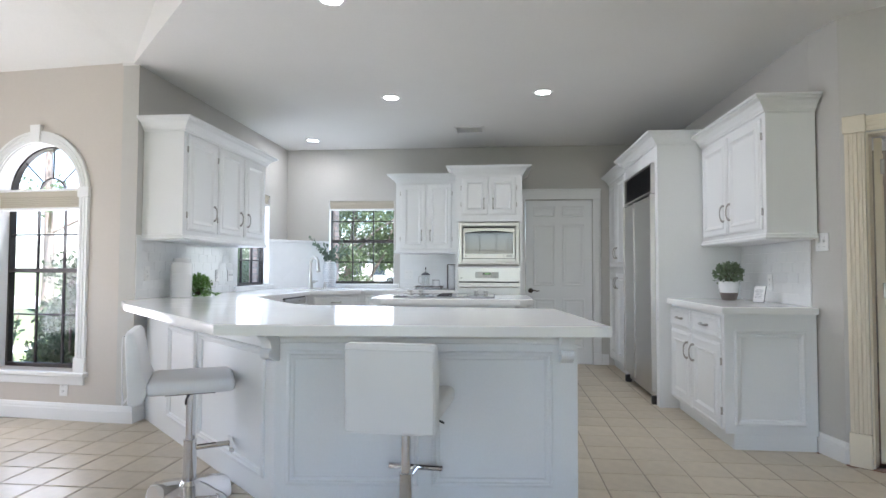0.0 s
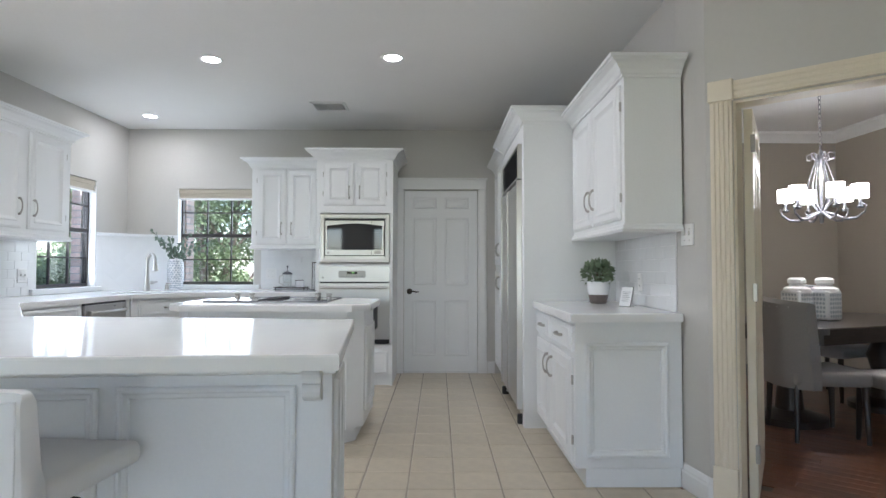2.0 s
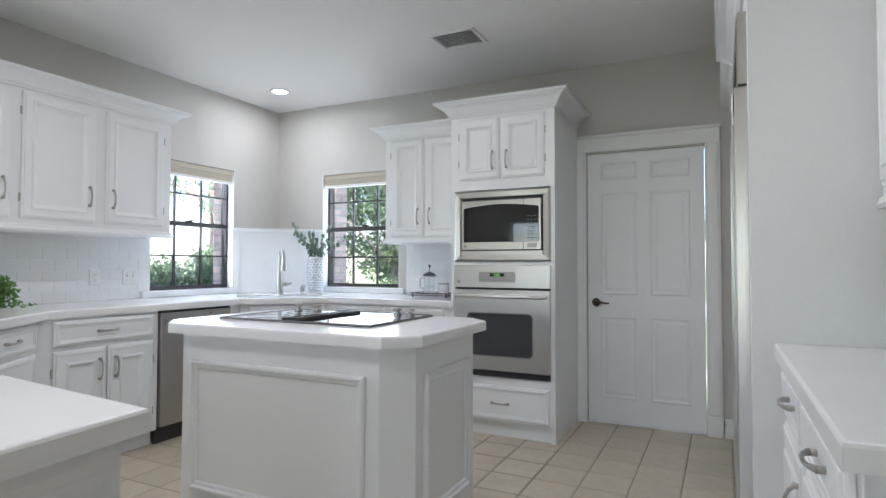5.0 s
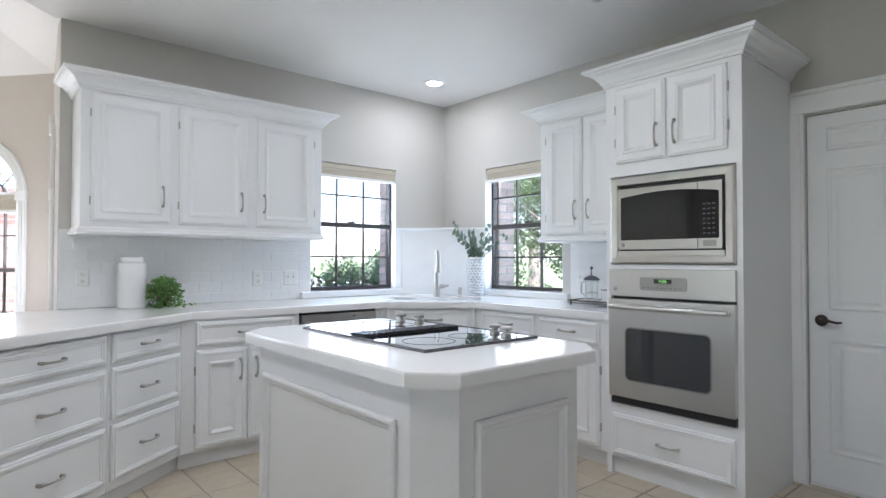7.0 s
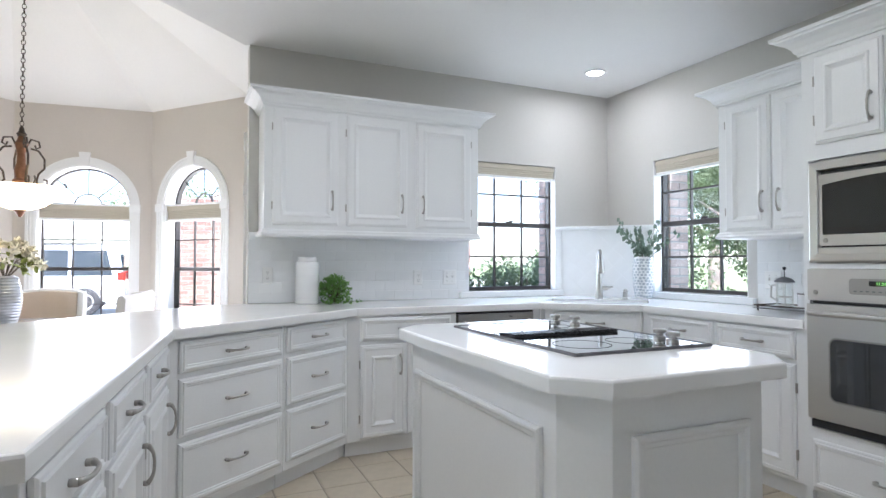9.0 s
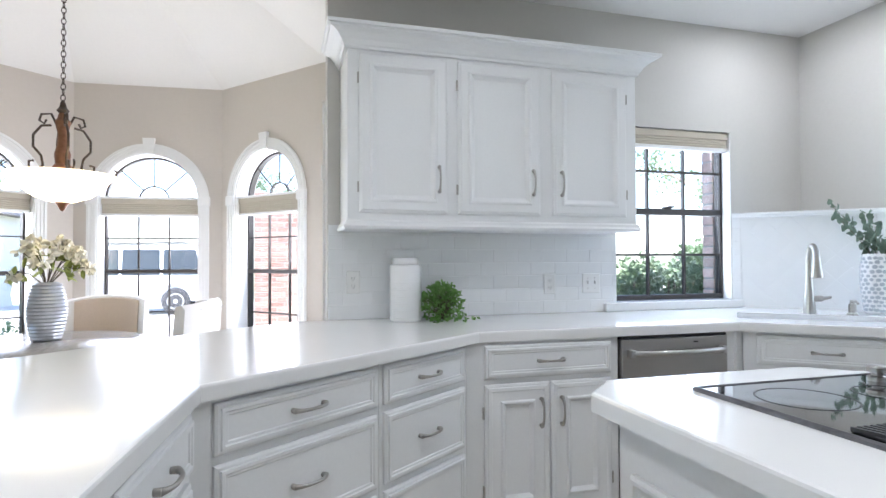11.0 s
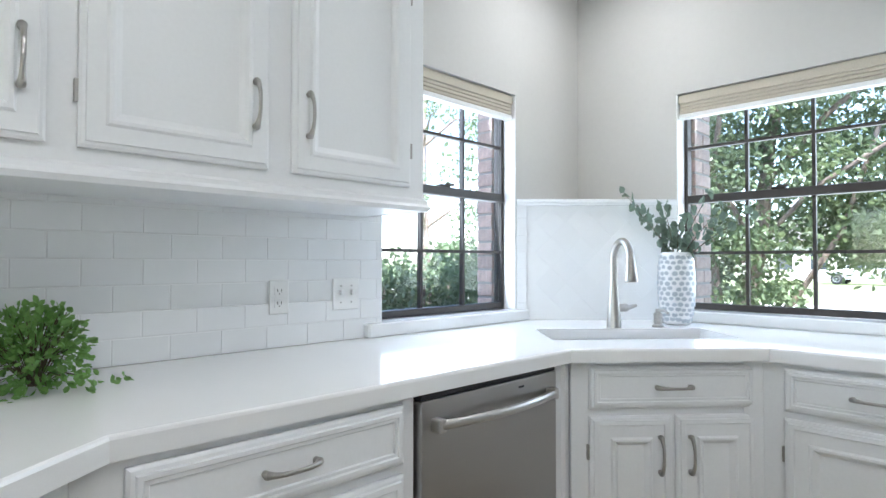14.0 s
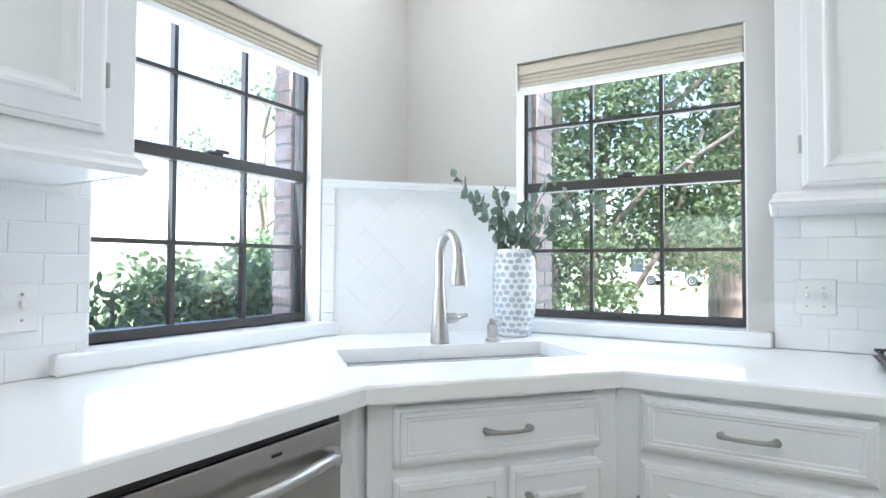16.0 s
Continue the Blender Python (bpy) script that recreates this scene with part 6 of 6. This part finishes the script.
for x, y in ((6.36, -1.86), (6.57, -1.88)):
    j = thing("ginger_jar", pose(x, y, 0.765, 0, 0, 20), "white pierced ceramic jar with lid on the table", "jar", "jars on the dining table")
    part("body", box(-0.085, 0.085, -0.085, 0.085, 0.0, 0.235, 0.02, seg=3), CERAMIC, j, smooth=True)
    part("shoulder", lathe([(0.10, 0.225), (0.095, 0.25), (0.07, 0.265), (0.055, 0.27), (0.055, 0.285)], 24), CERAMIC, j, smooth=True)
    part("lid", lathe([(0.062, 0.286), (0.066, 0.29), (0.066, 0.32), (0.05, 0.335), (0.0, 0.337)], 24), CERAMIC, j, smooth=True)
    # flat grey plates painted as the shade in the jar's openings
    for face in range(4):
        for a in range(5):
            for b in range(6):
                part("piercing", rounded_plate(-0.009, 0.009, -0.011, 0.011, 0.008, -0.0012, 0.0, 2), HOLESHADE, j).matrix_local = pose(0, 0, 0, 0, 0, 90 * face) @ pose(-0.052 + 0.026 * a + (0.0 if b % 2 else 0.004), -0.0852, 0.035 + 0.033 * b)

# outside -------------------------------------------------------------------------
GRASS = material("lawn_grass", (0.17, 0.20, 0.09), 0.9, grain=0.3, grain_scale=14, stain=0.25, stain_scale=0.5, bump=0.6, bump_scale=40)
CONC = material("pale_concrete", (0.48, 0.46, 0.43), 0.9, grain=0.1, grain_scale=20, stain=0.15, stain_scale=0.8, bump=0.3, bump_scale=60)
BARK = material("tree_bark", (0.24, 0.19, 0.16), 0.95, grain=0.4, grain_scale=10, stretch=(3, 3, 0.6), stain=0.2, bump=1.0, bump_scale=14)
FOL = material("shrub_leaves", (0.14, 0.19, 0.105), 0.42, leafy=0.45, grain=0.35, grain_scale=3, stain=0.3, stain_scale=0.8)
FOL2 = material("hedge_leaves", (0.15, 0.21, 0.12), 0.42, leafy=0.4, grain=0.35, grain_scale=5, stain=0.3, stain_scale=1.2)
BRICK = material("red_brick", (0.30, 0.18, 0.145), 0.9, grain=0.2, grain_scale=25, piece=0.25, bump=0.4, bump_scale=60)
# lighter copy of the brick, with outdoor glare put into its colour
GLAREBRICK = material("glare_paled_brick", (0.60, 0.46, 0.40), 0.9, grain=0.15, grain_scale=25, piece=0.2, bump=0.4, bump_scale=60)
MORTAR = material("pale_mortar", (0.42, 0.39, 0.36), 0.95, grain=0.1, grain_scale=50)
GZ = -0.28
bm = bmesh.new()
vs = [bm.verts.new((400 * math.cos(2 * math.pi * k / 48), 400 * math.sin(2 * math.pi * k / 48), GZ)) for k in range(48)]
bm.faces.new(vs)
setting("ground", bm, GRASS, "green lawn reaching to the horizon", "ground")
setting("driveway", slab([(-20, -16), (-4.6, -16), (-4.6, -3.3), (-5.5, 2.5), (-20, 2.5)], GZ, GZ + 0.03), CONC, "pale concrete driveway", "driveway")
setting("road", slab([(-60, 12), (60, 12), (60, 20), (-60, 20)], GZ, GZ + 0.02), CONC, "pale concrete street", "road")
setting("path", slab([(-3.0, 2.6), (6.0, 3.4), (6.0, 4.5), (-3.0, 4.1)], GZ, GZ + 0.02), CONC, "pale concrete garden path", "path")


def foliage(rng, centres, n, size, spread, flat=0.75):
    """Loose leaf clumps round the given centres."""
    bm = bmesh.new()
    for c, r in centres:
        for k in range(int(n * r * r)):
            d = rnd_dir(rng)
            p = Vector(c) + Vector((d.x * r, d.y * r, d.z * r * flat)) * (rng.random() ** 0.45) * spread
            leaf(bm, p, rnd_dir(rng, -0.2), rnd_dir(rng, 0.6), rng.uniform(0.5, 1.0) * size, rng.uniform(0.9, 1.6) * size, 0.1)
    return bm


def tree(m, label, trunk_r, height, limbs, crown_n, crown_r, leaf_size, seed, lean=0.0, low=0.4, density=260):
    rng = random.Random(seed)
    t = thing("tree", m, label, "tree")
    pts = [Vector((lean * u * u * height, 0.06 * math.sin(7 * u), u * height)) for u in (k / 8 for k in range(9))]
    part("trunk", tube(pts, [trunk_r * (1.15 - 0.75 * k / 8) for k in range(9)], 12), BARK, t, smooth=True)
    tips = []
    for k in range(limbs):
        u = rng.uniform(low, 0.95)
        b = pts[int(u * 8)]
        a = rng.uniform(0, 2 * math.pi)
        l = crown_r * rng.uniform(0.6, 1.0)
        mid = b + Vector((math.cos(a) * l * 0.5, math.sin(a) * l * 0.5, l * rng.uniform(0.15, 0.5)))
        tip = b + Vector((math.cos(a) * l, math.sin(a) * l, l * rng.uniform(0.1, 0.8)))
        part("limb", tube([b, mid, tip], [trunk_r * 0.35, trunk_r * 0.22, trunk_r * 0.08], 7), BARK, t, smooth=True)
        tips += [mid.lerp(tip, 0.5), tip]
    centres = [(tuple(q + rnd_dir(rng) * 0.25), rng.uniform(0.35, 0.7) * crown_r * 0.55) for q in tips for _ in range(crown_n)]
    tagged(part("crown", foliage(rng, centres, density, leaf_size, 1.0), FOL, t, "loose dark green crown"), kind="stuff")
    return t


# the multi-stemmed evergreen outside the sink window
mg = thing("tree", pose(-0.35, 2.75, GZ), "multi-stemmed evergreen with glossy leaves outside the window", "tree")
rng = random.Random(21)
for pts, r in (([(0.1, 0, 0), (0.12, 0.05, 0.9), (0.05, 0.0, 1.7), (-0.1, 0.1, 2.7), (-0.2, 0.2, 3.6)], 0.085), ([(0.25, 0.0, 0), (0.3, 0.1, 0.9), (0.45, 0.15, 1.6), (0.5, 0.3, 2.6), (0.7, 0.3, 3.5)], 0.09),
               ([(0.3, 0, 0.75), (0.75, 0.0, 1.15), (1.1, 0.05, 1.75), (1.35, 0.1, 2.6)], 0.03), ([(0.35, 0.0, 1.5), (0.95, -0.2, 2.1), (1.6, -0.2, 2.5)], 0.022), ([(0.08, 0, 1.4), (-0.5, -0.1, 2.0), (-1.1, -0.1, 2.4)], 0.022),
               ([(0.4, 0.1, 1.7), (0.2, -0.3, 2.3), (0.35, -0.5, 2.8)], 0.03), ([(0.48, 0.2, 2.2), (1.0, 0.2, 2.8), (1.5, 0.3, 3.2)], 0.03)):
    part("stem", tube(pts, [r * (1 - 0.13 * k) for k in range(len(pts))], 9), BARK, mg, smooth=True)
cs = []
for k in range(150):
    cs.append(((rng.uniform(-2.2, 2.4), rng.uniform(-0.5, 1.3), rng.uniform(1.65, 3.6)), rng.uniform(0.22, 0.45)))
for k in range(30):
    cs.append(((rng.uniform(-1.3, 0.7), rng.uniform(-0.4, 0.5), rng.uniform(0.4, 1.7)), rng.uniform(0.18, 0.32)))
for k in range(7):
    cs.append(((rng.uniform(1.0, 2.4), rng.uniform(-0.4, 0.6), rng.uniform(1.5, 1.9)), rng.uniform(0.18, 0.3)))
tagged(part("crown", foliage(rng, cs, 2900, 0.047, 1.2), FOL, mg, "loose glossy green crown"), kind="stuff")
big = tree(pose(1.12, 4.6, GZ), "tall pine with thick furrowed trunk", 0.25, 9.0, 8, 2, 2.2, 0.09, 5, 0.0, 0.75, 120)
for k, (x, y, s) in enumerate(((-6.5, 9.0, 1), (5.5, 10.5, 2), (-14.0, 3.0, 4), (-24.0, -5.0, 7), (-17.5, -1.5, 8), (3.0, 30.0, 9), (11.0, 34, 10), (-12, 32, 11), (-17.0, -13.0, 13), (-4.5, -11.5, 14), (-11, 9, 3))):
    tree(pose(x, y, GZ), "leafy garden tree with brown trunk", 0.16 + 0.03 * (s % 3), 5.2 + 0.5 * (s % 4), 7, 2, 2.3, 0.12, s, 0.0, 0.45, 75)


def hedge(m, length, depth, height, label, n, seed):
    rng = random.Random(seed)
    h = thing("hedge", m, label, "hedge")
    cs = [((rng.uniform(0, length), rng.uniform(-depth / 2, depth / 2), rng.uniform(0.12, height - 0.16)), rng.uniform(0.16, 0.26)) for _ in range(n)]
    tagged(part("foliage", foliage(rng, cs, 6500, 0.038, 1.0, 0.9), FOL2, h), kind="stuff")
    st = bmesh.new()
    for k in range(int(length * 5)):
        x = length * k / (length * 5)
        tube([(x, 0, 0), (x + rng.uniform(-0.1, 0.1), rng.uniform(-0.1, 0.1), height * 0.8)], 0.01, 5, st)
    tagged(part("stems", st, BARK, h), kind="stuff")


hedge(pose(-0.95, -2.6, GZ, 0, 0, 90), 4.3, 0.6, 1.68, "clipped green hedge outside the kitchen window", 200, 31)
hedge(pose(-2.6, -1.9, GZ, 0, 0, -5), 1.7, 0.5, 1.25, "clipped green hedge outside the nook window", 34, 32)
hedge(pose(-3.6, -7.4, GZ, 0, 0, 60), 2.0, 0.6, 1.2, "clipped green hedge outside the nook window", 34, 33)


def brick_block(name, m, w, d, z0, z1, label, mat=None):
    """A brick pier or wall end, its courses laid as single bricks on a mortar core."""
    t = thing(name, m, label, "brick wall")
    part("mortar_core", box(0.004, w - 0.004, 0.004, d - 0.004, z0, z1), MORTAR, t)
    me = bpy.data.meshes.new("brick")
    b = box(0, 0.2, 0, 0.02, 0, 0.06, 0.003)
    b.to_mesh(me)
    b.free()
    me.materials.append(mat or BRICK)
    row, z = 0, z0
    while z < z1 - 0.05:
        x = -0.105 if row % 2 else 0.0
        while x < w:
            a, e = max(x, 0.0), min(x + 0.2, w)
            if e - a > 0.03:
                o = new("brick", me)
                o.parent = t
                o.location, o.scale = (a, random.uniform(-0.003, 0.001), z), ((e - a) / 0.2, 1, 1)
            x += 0.21
        z += 0.0715
        row += 1
    return t


# brick returns outside the kitchen windows, and the wing by the nook
# both returns use the glare-paled copy of the brick
brick_block("brick_reveal", pose(0.60, 0.147, 0.9, 0, 0, 90), 0.20, 0.06, 0.0, 1.3, "red brick outer reveal of the window", GLAREBRICK)
brick_block("brick_reveal", pose(-0.245, -0.59, 0.9, 0, 0, 0), 0.10, 0.06, 0.0, 1.3, "red brick outer reveal of the window", GLAREBRICK)
brick_block("brick_wall", pose(-5.5, -3.72, GZ, 0, 0, 90), 0.95, 0.5, 0.0, 2.5, "red brick garden wall beside the drive")
brick_block("brick_wall", pose(-9.5, -0.2, GZ, 0, 0, 60), 3.2, 0.4, 0.0, 2.7, "red brick garage wall beyond the drive")

# the white truck on the drive
CARW = material("white_car_paint", (0.74, 0.76, 0.78), 0.2, coat=1.0, stain=0.01)
CARG = material("tinted_car_glass", (0.05, 0.06, 0.07), 0.06, coat=1.0)
TYRE = material("tyre_rubber", (0.03, 0.03, 0.032), 0.8)
REDL = material("red_tail_lamp", (0.45, 0.03, 0.02), 0.25)


def car(m, label, scale=1.0, tall=1.0):
    c = thing("parked_car", m, label, "car")
    def loft(rows, n=2):
        bm = bmesh.new()
        prev = None
        for y, prof in rows:
            ring = [bm.verts.new((x, y, z)) for x, z in prof]
            if prev:
                for i in range(len(ring)):
                    bm.faces.new((prev[i], prev[(i + 1) % len(ring)], ring[(i + 1) % len(ring)], ring[i]))
            else:
                bm.faces.new(ring)
            prev = ring
        bm.faces.new(prev)
        return bm
    side = [(-2.35, 0.38), (2.35, 0.38), (2.4, 0.65), (2.35, 0.95), (1.35, 1.05), (0.85, 1.68 * tall), (-1.9, 1.74 * tall), (-2.25, 1.6 * tall), (-2.38, 1.0), (-2.4, 0.6)]
    top = [(x * 0.985, 0.38 + (z - 0.38) * 0.99) for x, z in side]
    part("body", loft([(-0.92, top), (-0.86, side), (0.86, side), (0.92, top)]), CARW, c, smooth=True)
    for y in (-0.926, 0.926):
        for x0, x1, x2, x3 in ((-1.95, -1.15, -1.12, -2.1), (-1.05, -0.15, -0.12, -1.05), (-0.05, 0.72, 1.12, -0.05)):
            bm = bmesh.new()
            s = 1 if y > 0 else -1
            zt, zb = 1.6 * tall, 1.1
            a = [bm.verts.new((x, y + s * 0.004, z)) for x, z in ((x3, zb), (x2, zb), (x1, zt), (x0, zt))]
            b = [bm.verts.new((v.co.x, v.co.y - s * 0.03, v.co.z)) for v in a]
            bm.faces.new(a)
            for i in range(4):
                bm.faces.new((a[i], a[(i + 1) % 4], b[(i + 1) % 4], b[i]))
            part("side_window", bm, CARG, c)
        part("roof_rail", tube([(-1.7, y * 0.8, 1.79 * tall), (0.6, y * 0.8, 1.74 * tall)], 0.02, 6), TYRE, c)
        part("tail_lamp", box(-2.42, -2.2, min(y, y * 0.93), max(y, y * 0.93), 0.95, 1.2, 0.02), REDL, c)
        for x in (-1.45, 1.5):
            w = part("wheel", lathe([(0.0, -0.10), (0.22, -0.11), (0.30, -0.11), (0.37, -0.08), (0.38, 0.0), (0.37, 0.08), (0.30, 0.11), (0.22, 0.11), (0.0, 0.10)], 28), TYRE, c, smooth=True)
            w.matrix_local = pose(x, y * 0.93, 0.38, 90)
            r = part("rim", lathe([(0.0, 0.0), (0.1, 0.015), (0.21, 0.0), (0.225, -0.02)], 20), STEEL, w)
            r.location = (0, 0, 0.112 if y < 0 else -0.112)
            part("wheel_arch", arc_bar(0, 0, 0.39, 0.47, 0.0, math.pi, -0.02, 0.02), GREYPANEL, c).matrix_local = pose(x, y * 1.0, 0.40)
    part("rear_window", box(-2.36, -2.28, -0.7, 0.7, 1.12, 1.52 * tall, 0.02), CARG, c)
    part("bumper", box(-2.5, -2.36, -0.85, 0.85, 0.45, 0.7, 0.04), GREYPANEL, c)
    return c


car(pose(-14.9, -7.6, GZ + 0.03, 0, 0, -88), "white sport utility vehicle parked on the drive", tall=1.12)
car(pose(-5.2, 44.0, GZ + 0.0, 0, 0, 175), "white car parked on the far street", tall=0.85)

# houses across the way
def house(m, w, d, h, label, mat):
    t = thing("house", m, label, "house")
    part("wall", box(0, w, 0, d, 0, h), mat, t)
    bm = bmesh.new()
    a = [bm.verts.new(p) for p in ((-0.4, -0.4, h), (w + 0.4, -0.4, h), (w + 0.4, d + 0.4, h), (-0.4, d + 0.4, h), (d * 0.4, d / 2, h + 2.4), (w - d * 0.4, d / 2, h + 2.4))]
    for f in ((0, 1, 5, 4), (1, 2, 5), (2, 3, 4, 5), (3, 0, 4), (3, 2, 1, 0)):
        bm.faces.new([a[i] for i in f])
    part("roof", bm, material("shingle_roof", (0.12, 0.11, 0.10), 0.95, grain=0.25, grain_scale=3, bump=0.6, bump_scale=8), t, "grey shingle roof")
    for k in range(int(w / 2.5)):
        wn = part("window", box(0.8 + 2.5 * k, 2.0 + 2.5 * k, -0.03, 0.02, 0.9, 2.2), CARG, t)
        part("frame", frame_strip(0.72 + 2.5 * k, 2.08 + 2.5 * k, 0.82, 2.28, 0.08, [(0.0, 0.0), (0.0, 0.05), (0.08, 0.05), (0.08, 0.03)]), TRIM, wn)


SIDING = material("cream_siding", (0.62, 0.59, 0.53), 0.8, grain=0.06, grain_scale=6, stretch=(1, 1, 14))
house(pose(-16, 52, GZ), 14, 8, 3.0, "pale single-storey house across the street", SIDING)
house(pose(-24, -12, GZ, 0, 0, -90), 13, 8, 3.0, "pale neighbouring house across the drive", SIDING)
house(pose(4, 50, GZ), 13, 8, 3.2, "brick single-storey house across the street", BRICK)

# pieces: wall tiles, floor tiles, floor boards --------------------------------------
tiled("backsplash_1", on_wall(*WESTW, 0.004), 1.698, TOP + 0.001, 1.425, [])
tiled("backsplash_2", on_wall(*WESTW, 2.565), 0.052, 0.986, 1.51, [])
tiled("backsplash_3", on_wall(*NORTHW, 1.505), 0.757, TOP + 0.001, 1.41, [])
tiled("backsplash_4", on_wall(*EASTW, 2.204), 1.06, TOP + 0.001, 1.42, [])

fb = thing("floor_tiling", pose(0, 0, 0), "square beige ceramic floor tiles with grey grout", "floor tiles", kind="structure")
PITCH, GAP = 0.252, 0.009
bm = bmesh.new()
e = 0.004
rings = [[bm.verts.new((x, y, z)) for x, y in ((i, i), (PITCH - GAP - i, i), (PITCH - GAP - i, PITCH - GAP - i), (i, PITCH - GAP - i))] for i, z in ((0, -0.008), (0, -0.003), (e, 0.0))]
for p, q in zip(rings, rings[1:]):
    for i in range(4):
        bm.faces.new((p[i], p[(i + 1) % 4], q[(i + 1) % 4], q[i]))
bm.faces.new(rings[-1])
ftile = bpy.data.meshes.new("floor_tile")
bm.to_mesh(ftile)
bm.free()
ftile.materials.append(FTILE)
rest = []
count = 0
X0, Y0 = 3.582, -2.075
for i in range(-26, 14):
    for j in range(-30, 12):
        x, y = X0 + i * PITCH + GAP / 2, Y0 + j * PITCH + GAP / 2
        cx, cy = x + PITCH / 2, y + PITCH / 2
        if cy > 0.1 or cy < -9.6 or cx > 6.8 or cx < -2.7:
            continue
        if cx < -0.1 and cy > -3.15:
            continue
        if cx < -1.3 and cx - cy * 0 + (cy + 3.1) * -1.2 < -1.45 and cy > -4.2:
            continue
        rel = Vector((cx, cy)) - OPEN0
        if (cx > 4.80 and cy > -3.4) or (rel.x * -OPEND.y + rel.y * OPEND.x > 0.02 and cx > 4.9):
            continue
        near = (3.0 < cx < 5.0 and -4.9 < cy < 0.1) or (0.6 < cx < 1.8 and -3.6 < cy < -1.2) or (-0.9 < cx < 1.3 and -5.2 < cy < -3.2) or (1.0 < cx < 2.4 and -1.9 < cy < -0.6)
        if near and count < 300:
            t = new("tile", ftile)
            t.parent = fb
            t.location = (x, y, random.uniform(-0.0006, 0.0004))
            count += 1
        else:
            rest.append((x, y))
verts, faces = [], []
w = PITCH - GAP
for x, y in rest:
    b = len(verts)
    verts += [(x, y, -0.008), (x + w, y, -0.008), (x + w, y + w, -0.008), (x, y + w, -0.008), (x + e, y + e, 0), (x + w - e, y + e, 0), (x + w - e, y + w - e, 0), (x + e, y + w - e, 0)]
    faces += [(b + 4, b + 5, b + 6, b + 7)] + [(b + i, b + (i + 1) % 4, b + 4 + (i + 1) % 4, b + 4 + i) for i in range(4)]
me = bpy.data.meshes.new("tiles_beyond")
me.from_pydata(verts, [], faces)
me.materials.append(FTILE)
t = new("tiles_beyond", me)
t.parent = fb
t["kind"] = "stuff"

wf = thing("dining_floor", pose(0, 0, 0), "polished red oak strip floor of the dining room", "wood floor", kind="structure")
ang = math.atan2(OPEND.y, OPEND.x)
base = part("subfloor", slab([tuple(OPEN0 + OPEND * -0.05), tuple(OPEN1 + OPEND * 0.1), (9.7, -6.2), (9.7, 0.7), (5.0, 0.7)], -0.05, -0.006, edge=0.001), DARKWOOD, wf)
sill = part("threshold", box(0.0, 2.3, -0.03, 0.05, -0.006, 0.004, 0.003), OAK, wf, "oak threshold strip")
sill.matrix_local = Matrix.Translation((OPEN0.x, OPEN0.y, 0)) @ Matrix.Rotation(ang, 4, "Z")
mew = bpy.data.meshes.new("board")
b = box(0, 1.0, 0, 0.083, -0.01, 0.0, 0.0012)
b.to_mesh(mew)
b.free()
mew.materials.append(OAK)
n = 0
for j in range(0, 46):
    y = 0.03 + 0.0845 * j
    x = -1.9 - random.random() * 0.8
    while x < 3.0 and n < 300:
        l = random.uniform(0.8, 1.7)
        q = OPEN0 + OPEND * (x + l / 2) + Vector((-OPEND.y, OPEND.x)) * y
        if 4.8 < q.x < 8.9 and q.y < 0.9:
            o = new("board", mew)
            o.parent = wf
            o.matrix_local = Matrix.Translation((*(OPEN0 + OPEND * x + Vector((-OPEND.y, OPEND.x)) * y), 0.0)) @ Matrix.Rotation(ang, 4, "Z") @ Matrix.Diagonal((l - 0.002, 1, 1, 1))
            n += 1
        x += l
